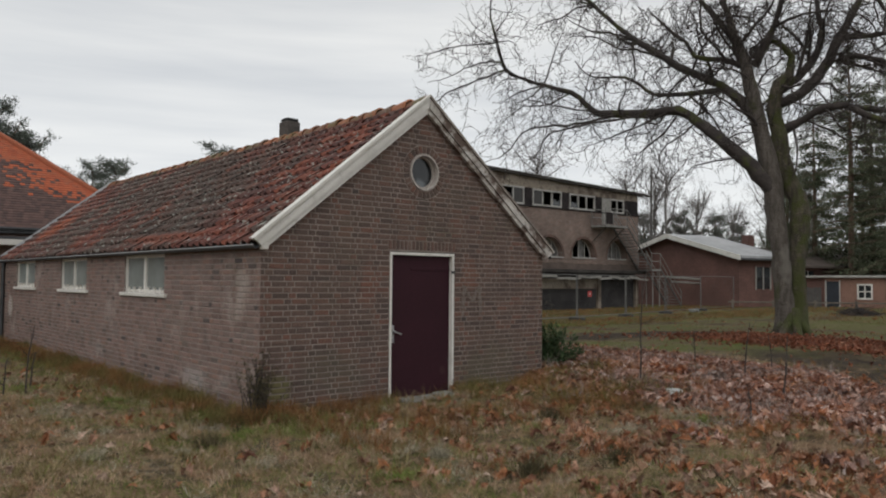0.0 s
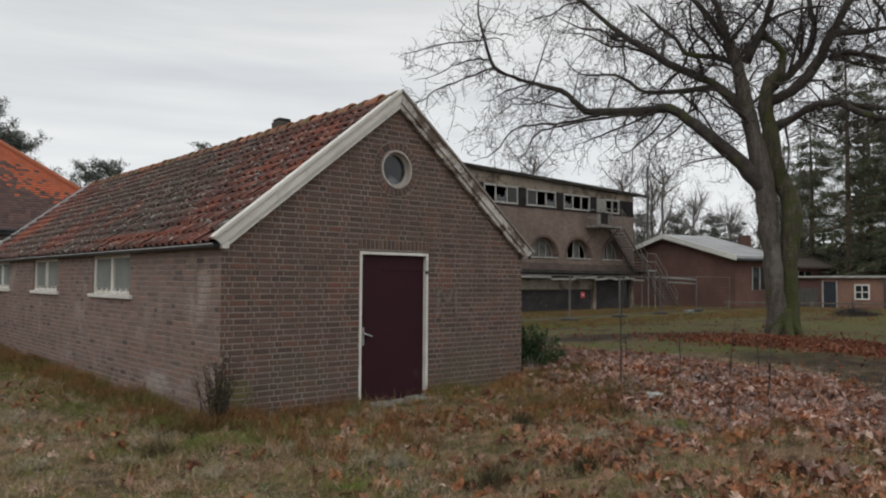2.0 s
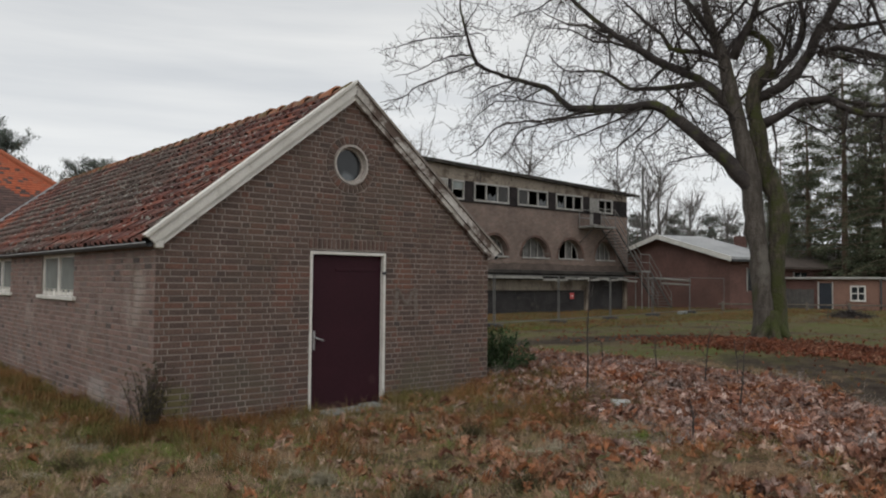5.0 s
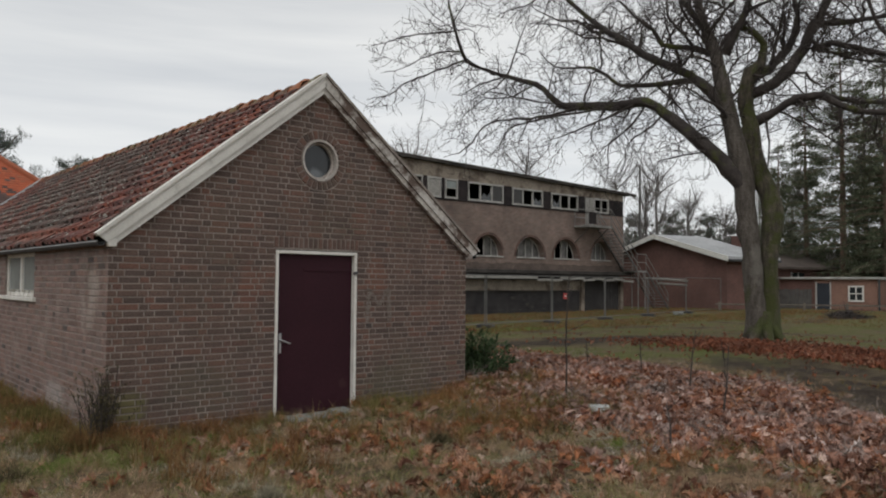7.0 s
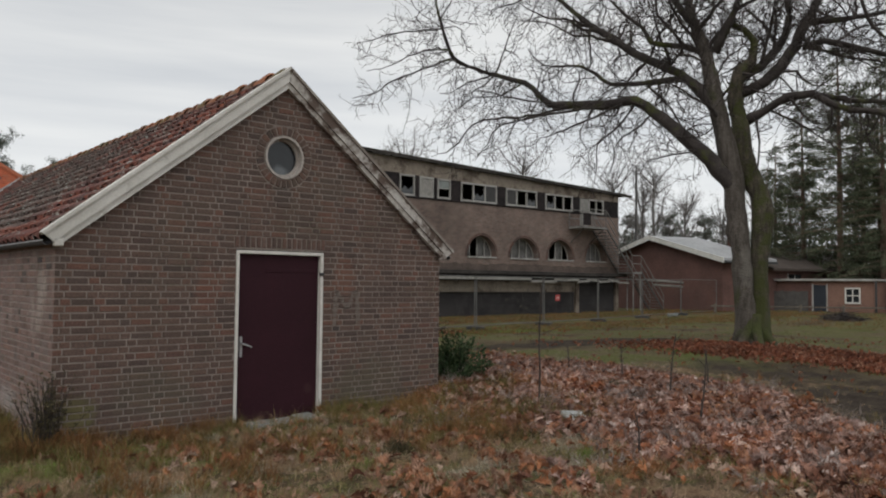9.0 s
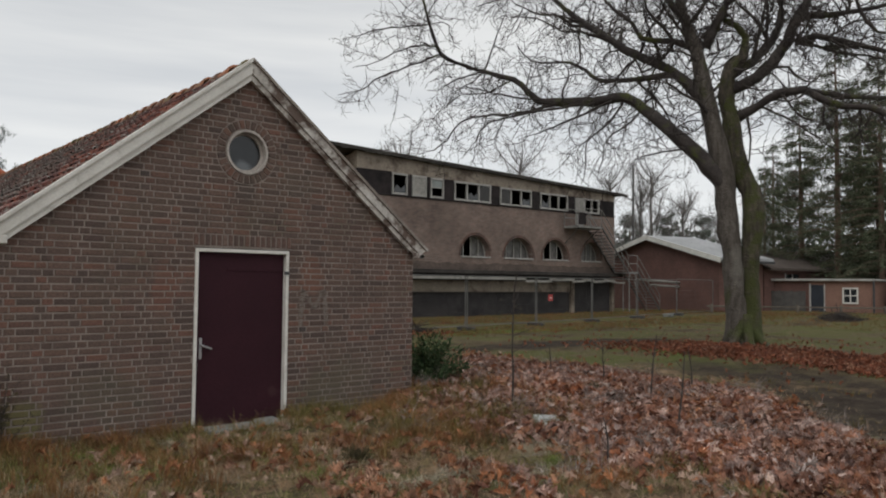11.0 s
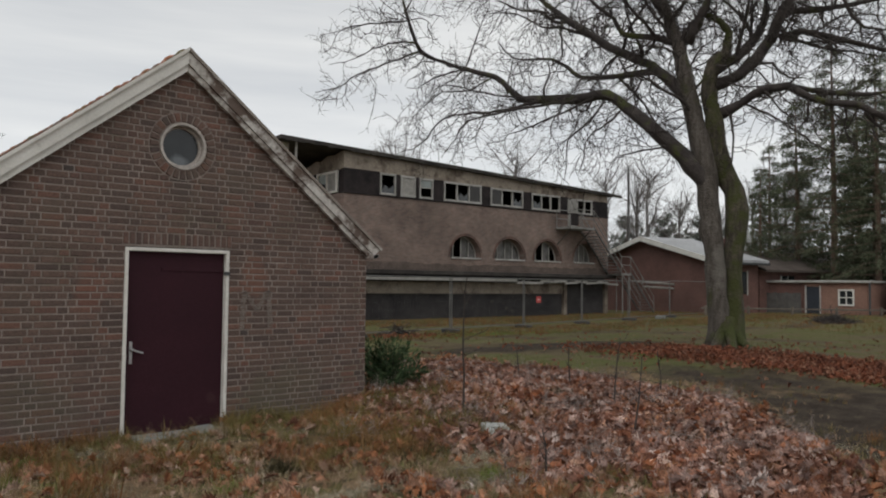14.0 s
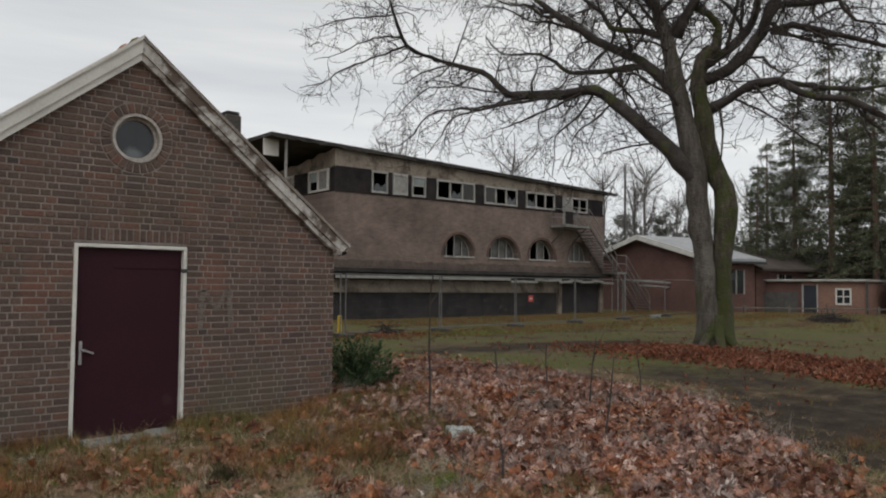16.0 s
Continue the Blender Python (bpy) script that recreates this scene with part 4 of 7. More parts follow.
M_HALLBRICK = hall_brick_material()
M_RENDER = surface("stained_render", [(0.3, (0.22, 0.18, 0.145)), (0.7, (0.34, 0.29, 0.235))], 1.2, 0.92, 15, 0.5, 0.02, stain=((0.12, 0.09, 0.07), 1.1, 0.50), stretch=(1, 1, 0.5))
M_BLACKBOARD = surface("charred_black_boards", [(0.3, (0.014, 0.012, 0.013)), (0.7, (0.042, 0.034, 0.034))], 1.5, 0.85, 20, 0.4, 0.01, spec=0.2)
# dark tone carries the shade of the recessed ground storey; paler stains over it
M_BASE = surface("shade_toned_base_wall", [(0.3, (0.018, 0.017, 0.018)), (0.7, (0.056, 0.050, 0.050))], 1.1, 0.9, 16, 0.5, 0.02, stain=((0.14, 0.115, 0.095), 0.9, 0.63))
M_ROOFFELT = surface("dark_roof_felt", [(0.3, (0.035, 0.032, 0.03)), (0.7, (0.082, 0.074, 0.067))], 0.8, 0.95, 10, 0.4, 0.02, spec=0.15)
M_OLDWHITE = surface("dirty_white_window_paint", [(0.3, (0.28, 0.27, 0.25)), (0.7, (0.48, 0.465, 0.44))], 2.0, 0.7, 20, 0.2, 0.005)
M_PANELGREY = surface("grey_board_panel", [(0.3, (0.26, 0.25, 0.23)), (0.7, (0.35, 0.335, 0.31))], 1.5, 0.85, 12)
M_DARKSTEEL = surface("dark_weathered_steel", [(0.3, (0.07, 0.066, 0.062)), (0.7, (0.12, 0.112, 0.105))], 3.0, 0.7, 30)
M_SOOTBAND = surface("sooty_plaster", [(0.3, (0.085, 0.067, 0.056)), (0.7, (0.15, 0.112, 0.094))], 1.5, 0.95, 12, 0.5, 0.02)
M_STAIR = surface("dull_stair_steel", [(0.3, (0.17, 0.165, 0.155)), (0.7, (0.29, 0.285, 0.27))], 3.0, 0.7, 40, 0.1, 0.002, metal=0.1)
M_GALV = surface("galvanised_steel", [(0.3, (0.11, 0.107, 0.103)), (0.7, (0.19, 0.186, 0.18))], 3.0, 0.6, 40, 0.1, 0.002, metal=0.2)
U0, U1, ZB, DEEP = -8.72, 10.15, 5.9, 13.0
ARCHES = [(-2.35, -0.25), (0.72, 3.0), (3.72, 5.92), (7.0, 8.9)]
AZ0 = 3.13


def arch_poly(a, b, n=12, rise=1.12):
    c, r = (a + b) / 2, (b - a) / 2
    return [(c + r * math.cos(math.pi * k / n), AZ0 + rise * math.sin(math.pi * k / n)) for k in range(n + 1)]


def hall_walls():
    bm = bmesh.new()
    cuts = sorted([U0] + [v for p in ARCHES for v in p] + [U1])
    for i in range(0, len(cuts), 2):
        prism(bm, rect(cuts[i], cuts[i + 1], AZ0, 4.4), 0.0, 0.5)
    prism(bm, rect(U0, U1, 2.4, AZ0), 0.0, 0.4)
    prism(bm, rect(U0, U1, 4.4, ZB), 0.0, 0.4)
    for a, b in ARCHES:
        p = arch_poly(a, b)
        for (x0, z0), (x1, z1) in zip(p, p[1:]):
            prism(bm, [(x1, z1), (x0, z0), (x0, 4.4), (x1, 4.4)], 0.0, 0.5)
    bmesh.ops.recalc_face_normals(bm, faces=bm.faces)
    part("brick_wall", bm, M_HALLBRICK, hall, "brown brick wall with arched openings")
    part("side_wall", boxed(U0, U0 + 0.4, 0.4, DEEP, 2.4, ZB), M_HALLBRICK, hall, "brown brick end wall")
    part("far_wall", boxed(U1 - 0.4, U1, 0.4, DEEP, 2.4, ZB), M_HALLBRICK, hall)
    part("rear_wall", boxed(U0 + 0.4, U1 - 0.4, DEEP - 0.4, DEEP, 0.0, 7.42), M_HALLBRICK, hall)
    part("upper_end_wall", boxed(U1 - 0.3, U1 - 0.05, 0.4, DEEP - 0.4, ZB, 7.15), M_BLACKBOARD, hall, "black boarded end wall")
    # base walls coloured near-black for the shade under the canopy
    part("base_wall", boxed(U0 + 0.1, U1, 0.27, 0.5, -0.2, 2.4), M_BASE, hall, "recessed ground storey with its shade in the dark colour")
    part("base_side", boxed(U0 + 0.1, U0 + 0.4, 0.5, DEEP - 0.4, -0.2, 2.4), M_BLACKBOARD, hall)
    # near-black floors and an added inner wall give the gloom behind the windows
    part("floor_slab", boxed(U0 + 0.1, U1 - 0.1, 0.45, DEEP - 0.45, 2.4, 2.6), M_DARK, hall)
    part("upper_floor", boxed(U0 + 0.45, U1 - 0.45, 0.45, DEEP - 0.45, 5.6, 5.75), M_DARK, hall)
    part("inner_wall", boxed(U0 + 0.27, U1 - 0.5, 3.0, 3.1, 2.6, 7.2), M_DARK, hall, "added near-black wall standing for the unlit interior")


hall_walls()
TOPL, TOPR = 7.86, 7.24


def top_z(u):
    return TOPL + (TOPR - TOPL) * (u - U0) / (U1 - U0)


def sloped(u0, u1, z0, y0, y1, dz0=0.0):
    """A strip up to the roof's underside."""
    b = bmesh.new()
    prism(b, [(u0, z0), (u1, z0), (u1, top_z(u1) - dz0), (u0, top_z(u0) - dz0)], y0, y1)
    bmesh.ops.recalc_face_normals(b, faces=b.faces)
    return b


b = bmesh.new()
prism(b, [(U0, 7.06), (U1, 6.84), (U1, top_z(U1)), (U0, top_z(U0))], 0.02, 0.3)
bmesh.ops.recalc_face_normals(b, faces=b.faces)
part("fascia", b, M_RENDER, hall, "stained beige render band below the roof")
part("sill_band", boxed(U0 - 0.03, U1 + 0.03, -0.05, 0.3, ZB - 0.02, ZB + 0.06, bevel=0.01), M_BLACKBOARD, hall, "dark sill strip")


def hall_window(u0, u1, lights, z0=ZB + 0.07, z1=7.05):
    """A white frame with its lights; the letters say which still hold glass or a panel."""
    zt = z1 - 0.012 * (u0 + 8.7)
    w = part("window", boxed(u0, u1, -0.03, 0.08, z0, z0 + 0.10, bevel=0.008), M_OLDWHITE, hall, "white-framed window, panes partly broken")
    part("top_rail", boxed(u0, u1, -0.03, 0.08, zt - 0.10, zt, bevel=0.008), M_OLDWHITE, w)
    n = len(lights)
    for k in range(n + 1):
        c = u0 + 0.05 + (u1 - u0 - 0.1) * k / n
        part("stile", boxed(c - 0.034, c + 0.034, -0.035, 0.08, z0 + 0.10, zt - 0.10, bevel=0.006), M_OLDWHITE, w)
    for k, kind in enumerate(lights):
        a, b2 = u0 + 0.1 + (u1 - u0 - 0.1) * k / n, u0 + (u1 - u0 - 0.1) * (k + 1) / n
        if kind == "p":
            part("panel", boxed(a, b2, 0.0, 0.03, z0 + 0.1, zt - 0.1), M_PANELGREY, w, "grey board in place of glass")
        elif kind == "d":
            part("pane", boxed(a, b2, 0.02, 0.03, z0 + 0.1, zt - 0.1), M_DUSTGLASS, w, "dusty grey pane")
        elif kind == "g":
            part("pane", boxed(a, b2, 0.02, 0.03, z0 + 0.1, zt - 0.1), M_GLASS, w)
        elif kind == "h":
            part("pane", boxed(a, b2, 0.02, 0.03, z0 + 0.1 + 0.45 * (zt - z0), zt - 0.1), M_FROSTGLASS, w, "dusty half pane")
            part("bar", boxed(a, b2, -0.01, 0.05, z0 + 0.06 + 0.45 * (zt - z0), z0 + 0.1 + 0.45 * (zt - z0)), M_OLDWHITE, w)
        elif kind == "b":
            bm = bmesh.new()
            prism(bm, [(a, z0 + 0.1), (b2, z0 + 0.1), (b2, z0 + 0.55), (a + 0.6 * (b2 - a), z0 + 0.3), (a + 0.3 * (b2 - a), z0 + 0.5), (a, z0 + 0.25)], 0.02, 0.028)
            bmesh.ops.recalc_face_normals(bm, faces=bm.faces)
            part("shard", bm, M_GLASS, w, "broken glass shard")
    return w


for u0, u1, ls in ((-6.72, -5.78, "b"), (-5.5, -4.6, "p"), (-4.36, -3.48, "h"), (-2.8, -0.24, "obd"), (0.42, 2.86, "dob"), (3.53, 5.87, "boo"), (7.3, 8.7, "oo")):
    hall_window(u0, u1, ls)
for u0, u1 in ((U0 + 0.02, -6.74), (-5.76, -5.52), (-4.58, -4.38), (-3.46, -2.82), (-0.22, 0.4), (2.88, 3.51), (5.89, 6.5), (8.72, U1 - 0.02)):
    part("dark_panel", boxed(u0, u1, 0.0, 0.06, ZB + 0.06, 7.06 - 0.012 * (u0 + 8.7), bevel=0.006), M_BLACKBOARD, hall, "black board cladding")
bd = part("balcony_door", boxed(6.52, 7.28, -0.01, 0.05, 5.1, 6.84, bevel=0.01), M_PANELGREY, hall, "dirty white balcony door")
part("door_panel", boxed(6.62, 7.18, -0.02, -0.0105, 5.25, 5.9, bevel=0.004), M_PANELGREY, bd)

# end face, upper storey
bm = bmesh.new()
prism(bm, [(0.32, 7.0), (DEEP, 7.0), (DEEP, 7.3), (6.0, 7.34), (4.2, 7.5), (3.6, 7.42), (2.6, 7.64), (2.2, 7.56), (1.5, 7.78), (0.9, 7.74), (0.32, 7.83)], U0, U0 + 0.25, lambda x, y, z: (y, x, z))
bmesh.ops.recalc_face_normals(bm, faces=bm.faces)
part("end_band", bm, M_RENDER, hall, "torn render band on the end wall")
# added partition: keeps bright sky from showing through the end window
part("inner_partition", boxed(U0 + 1.4, U0 + 1.5, 0.5, 2.95, 5.78, 7.3), M_DARK, hall, "added near-black partition that blocks the sky behind the end window")
for y0, y1, dark in ((0.05, 0.55, True), (2.55, 3.2, True), (3.2, 4.0, True), (6.0, 7.0, True)):
    part("dark_panel", boxed(U0 + 0.02, U0 + 0.08, y0 + 0.02, y1 - 0.02, ZB + 0.06, 7.0, bevel=0.006), M_BLACKBOARD, hall)
for y0, y1 in ((0.6, 2.5), (4.0, 6.0), (7.0, 8.8)):
    w = part("window", boxed(U0 - 0.03, U0 + 0.08, y0, y1, ZB + 0.06, ZB + 0.16, bevel=0.008), M_WHITE, hall, "white end-wall window with broken panes")
    part("top_rail", boxed(U0 - 0.03, U0 + 0.08, y0, y1, 6.9, 7.0, bevel=0.008), M_WHITE, w)
    for c in (y0 + 0.06, (y0 + y1) / 2, y1 - 0.06):
        part("stile", boxed(U0 - 0.035, U0 + 0.08, c - 0.06, c + 0.06, ZB + 0.16, 6.9, bevel=0.006), M_WHITE, w)
    part("pane", boxed(U0 + 0.02, U0 + 0.03, y0 + 0.12, (y0 + y1) / 2 - 0.06, ZB + 0.16, 6.9), M_PANELGREY, w)
    part("pane", boxed(U0 + 0.02, U0 + 0.03, (y0 + y1) / 2 + 0.06, y1 - 0.12, 6.45, 6.9), M_FROSTGLASS, w)

# roof slab, longer than the walls, sagging to one end
b = bmesh.new()
ra, rb = -12.0, 10.75
za, zb = 8.14, 7.40
rows = [(-0.2, 0.0), (DEEP + 0.4, 0.2)]
vs = []
for y, dz in rows:
    for u, z in ((ra, za), (rb, zb)):
        vs += [b.verts.new((u, y, z + dz)), b.verts.new((u, y, z + dz - 0.16))]
for f in ((0, 2, 6, 4), (1, 5, 7, 3), (0, 1, 3, 2), (4, 6, 7, 5), (0, 4, 5, 1), (2, 3, 7, 6)):
    b.faces.new([vs[k] for k in f])
bmesh.ops.recalc_face_normals(b, faces=b.faces)
part("roof_slab", b, M_ROOFFELT, hall, "dark sagging flat roof with ragged edge")
rg = random.Random(21)
for k in range(46):
    u = ra + (rb - ra) * (k + rg.random()) / 46
    z = za + (zb - za) * (u - ra) / (rb - ra)
    w, drop = rg.uniform(0.3, 0.9), rg.uniform(0.02, 0.10)
    bm = bmesh.new()
    prism(bm, [(u, z - 0.03), (u + w, z - 0.03 - 0.03 * w), (u + w, z - 0.17 - 0.03 * w), (u + w * 0.7, z - 0.16 - drop), (u + w * 0.45, z - 0.17 - 0.4 * drop), (u + w * 0.2, z - 0.16 - drop * 0.9), (u, z - 0.16)], -0.222, -0.203)
    bmesh.ops.recalc_face_normals(bm, faces=bm.faces)
    part("torn_felt", bm, M_ROOFFELT, hall)
part("canopy_post", boxed(-11.22, -11.13, 0.0, 0.09, -0.2, 7.95), M_PANELGREY, hall, "pale canopy post")
part("canopy_board", boxed(-11.98, -11.25, 0.6, 0.64, 7.25, 8.02), M_WHITE, hall, "loose white board")
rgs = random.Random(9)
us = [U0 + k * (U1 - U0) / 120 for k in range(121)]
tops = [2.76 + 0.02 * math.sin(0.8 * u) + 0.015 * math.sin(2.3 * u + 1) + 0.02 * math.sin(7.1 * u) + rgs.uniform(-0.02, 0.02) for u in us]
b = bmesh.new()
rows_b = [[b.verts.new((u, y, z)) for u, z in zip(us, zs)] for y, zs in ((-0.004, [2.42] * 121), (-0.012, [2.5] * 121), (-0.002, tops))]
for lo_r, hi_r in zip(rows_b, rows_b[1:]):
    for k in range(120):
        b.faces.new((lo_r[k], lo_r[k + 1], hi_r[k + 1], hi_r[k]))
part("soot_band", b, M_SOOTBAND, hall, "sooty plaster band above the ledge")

# arched windows
for i, (a, c) in enumerate(ARCHES):
    g0, g1 = a + 0.05, c - 0.3
    w = part("arched_window", boxed(g0, g1 + 0.3, -0.06, 0.3, AZ0 - 0.09, AZ0 - 0.004, bevel=0.01), M_OLDWHITE, hall, "arched window with white bars and torn curtains")
    n = 4
    for k in range(1, n):
        u = a + (c - a) * k / n
        h = 1.12 * math.sqrt(max(0.05, 1 - ((u - (a + c) / 2) / ((c - a) / 2)) ** 2)) - 0.03
        part("mullion", boxed(u - 0.03, u + 0.03, 0.40, 0.46, AZ0, AZ0 + h, bevel=0.006), M_OLDWHITE, w)
    p = arch_poly(a, c)
    bits = []
    for q0, q1 in zip(p, p[1:]):
        bits.append(bar((q0[0], 0.43, q0[1]), (q1[0], 0.43, q1[1]), 0.045, 6))
    raw("arch_frame", *joined(bits), M_OLDWHITE, w)
    bits = []
    for q0, q1 in zip(p, p[1:]):
        d = 0.12
        m0 = ((a + c) / 2, AZ0)
        e0 = (q0[0] + (q0[0] - m0[0]) * d, q0[1] + (q0[1] - AZ0) * d)
        e1 = (q1[0] + (q1[0] - m0[0]) * d, q1[1] + (q1[1] - AZ0) * d)
        bm = bmesh.new()
        prism(bm, [q1, q0, e0, e1], -0.012, 0.01)
        bmesh.ops.recalc_face_normals(bm, faces=bm.faces)
        part("arch_brick", bm, M_SOLDIER, w)
    for k in range(4):
        if (i, k) in ((0, 1), (2, 0), (2, 1), (2, 3)):
            continue
        u0, u1 = a + (c - a) * k / 4 + 0.04, a + (c - a) * (k + 1) / 4 - 0.04
        hh = [1.12 * math.sqrt(max(0.0, 1 - ((u - (a + c) / 2) / ((c - a) / 2)) ** 2)) for u in (u0, u1)]
        bm = bmesh.new()
        prism(bm, [(u0, AZ0), (u1, AZ0), (u1, AZ0 + hh[1] + 0.01), (u0, AZ0 + hh[0] + 0.01)], 0.48, 0.495)
        bmesh.ops.recalc_face_normals(bm, faces=bm.faces)
        part("curtain", bm, M_CURTAIN, w, "grey net curtain behind the glass")

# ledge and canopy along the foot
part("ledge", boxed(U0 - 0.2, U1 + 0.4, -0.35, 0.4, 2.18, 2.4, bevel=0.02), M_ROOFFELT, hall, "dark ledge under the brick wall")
part("canopy_edge", boxed(U0 - 0.2, 1.9, -0.55, -0.48, 1.9, 2.04, bevel=0.01), M_PANELGREY, hall, "dirty pale canopy edge")
part("canopy_roof", boxed(U0 - 0.2, U1 + 0.4, -0.55, 0.25, 2.05, 2.11), M_ROOFFELT, hall, "sagging canopy roof")
rg = random.Random(4)
for k in range(9):
    u = 1.9 + k * 0.95
    part("loose_board", boxed(0, 1.05, 0, 0.05, 0, 0.13, pose(u, -0.55 + rg.uniform(-0.05, 0.05), 1.88 + rg.uniform(-0.12, 0.08), 0, rg.uniform(-6, 6), 0)), M_PANELGREY, hall, "loose broken canopy board")
part("parapet", boxed(U0 - 0.1, 6.2, 0.1, 0.25, 1.25, 1.84), M_RENDER, hall, "stained grey parapet panels")
for u in (6.3, 10.0):
    part("post", boxed(u, u + 0.28, 0.1, 0.38, -0.2, 2.1), M_RENDER, hall, "grey concrete post")

# ---- fire stair of the hall ----
stair = thing("fire_stair", HALL, "galvanised steel fire stair with landings and handrails", "stair")
LZ, MZ = 5.08, 2.5


def rail_set(pts, h=1.0, name="handrail"):
    for y in (-1.15, -0.12):
        for dz in (h, h * 0.5):
            raw(name, *tube([(p[0], y, p[1] + dz) for p in pts], 0.026, 6), M_STAIR, stair)
        for p in pts:
            raw("baluster", *bar((p[0], y, p[1]), (p[0], y, p[1] + h), 0.022, 6), M_STAIR, stair)


def flight(u0, z0, u1, z1, n):
    for y in (-1.2, -0.1):
        dz = 0.075
        bm = bmesh.new()
        prism(bm, [(u0, z0 - dz), (u1, z1 - dz), (u1, z1 + dz), (u0, z0 + dz)], y, y + 0.05)
        bmesh.ops.recalc_face_normals(bm, faces=bm.faces)
        part("stringer", bm, M_DARKSTEEL, stair, "dark steel stringer")
    for k in range(n):
        t = (k + 0.5) / n
        u, z = u0 + (u1 - u0) * t, z0 + (z1 - z0) * t
        part("tread", boxed(u - 0.11, u + 0.11, -1.15, -0.1, z - 0.015, z + 0.015), M_STAIR, stair)


part("upper_landing", boxed(5.45, 7.6, -1.2, -0.06, LZ - 0.12, LZ), M_STAIR, stair, "steel grating landing")
flight(7.5, LZ, 10.0, MZ, 14)
part("middle_landing", boxed(10.0, 10.9, -1.2, -0.06, MZ - 0.12, MZ), M_STAIR, stair)
flight(10.9, MZ, 13.2, 0.1, 13)
rail_set([(5.45, LZ), (6.5, LZ), (7.5, LZ), (8.75, (LZ + MZ) / 2), (10.0, MZ), (10.9, MZ), (12.05, MZ / 2 + 0.05), (13.2, 0.1)])
part("infill_panel", boxed(5.47, 6.1, -1.19, -1.17, LZ + 0.05, LZ + 0.75), M_BLACKBOARD, stair, "rusty infill panel")
for u, y in ((10.1, -1.15), (10.8, -1.15), (10.8, -0.15)):
    raw("leg", *bar((u, y, -0.1), (u, y, MZ - 0.1), 0.035, 6), M_STAIR, stair)
for u in (5.6, 7.3):
    raw("bracket", *bar((u, -1.1, LZ - 0.12), (u, 0.0, LZ - 1.0), 0.03, 6), M_DARKSTEEL, stair)
v, f = joined([bar((12.4, -1.0, 1.72), (18.5, -1.5, 1.5), 0.07, 6), bar((11.2, -1.0, 2.05), (18.5, -1.5, 1.75), 0.075, 6), bar((15.5, -1.1, -0.1), (15.5, -1.1, 1.7), 0.05, 6), bar((18.3, -1.45, -0.1), (18.3, -1.45, 1.75), 0.05, 6)])
ramp_rail = thing("pipe_rail", HALL, "galvanised pipe rails beside the stair", "rail")
raw("pipe_run", v, f, M_PANELGREY, ramp_rail)

# ---- chimney stack far behind ----
M_SOOT = surface("sooty_brickwork", [(0.3, (0.055, 0.048, 0.042)), (0.7, (0.10, 0.085, 0.075))], 1.5, 0.95, 12, 0.5, 0.02)
stack = thing("chimney_stack", pose(16.5, 32.0, -0.1), "tall dark weathered brick chimney stack", "chimney")
bm = boxed(-0.47, 0.47, -0.47, 0.47, 0, 11.2, bevel=0.06)
part("shaft", bm, M_SOOT, stack)
part("crown", boxed(-0.4, 0.4, -0.4, 0.4, 11.2, 11.4, bevel=0.06), M_DARK, stack)

# ---- low brick house and shed at the far right ----
M_REDBRICK = surface("dark_red_brickwork", [(0.3, (0.115, 0.062, 0.052)), (0.7, (0.175, 0.092, 0.076))], 0.8, 0.92, 14, 0.4, 0.01)
M_PINKBRICK = surface("pinkish_brickwork", [(0.3, (0.22, 0.125, 0.095)), (0.7, (0.29, 0.165, 0.125))], 0.8, 0.92, 14, 0.4, 0.01)
M_PALEROOF = surface("pale_corrugated_roof", [(0.3, (0.29, 0.295, 0.30)), (0.7, (0.42, 0.425, 0.43))], 0.5, 0.7, 8, 0.3, 0.02)
M_NAVY = surface("dark_blue_door_paint", [(0.3, (0.018, 0.023, 0.032)), (0.7, (0.03, 0.036, 0.048))], 1.0, 0.5)
house = thing("brick_house", pose(39.6, 15.72, 0, 0, 0, -14), "low red brick house with a pale shallow-pitched roof", "building")
HW, HLN, HE, HR = 12.0, 3.8, 3.35, 4.9   # across the gable, along the ridge, eaves, ridge


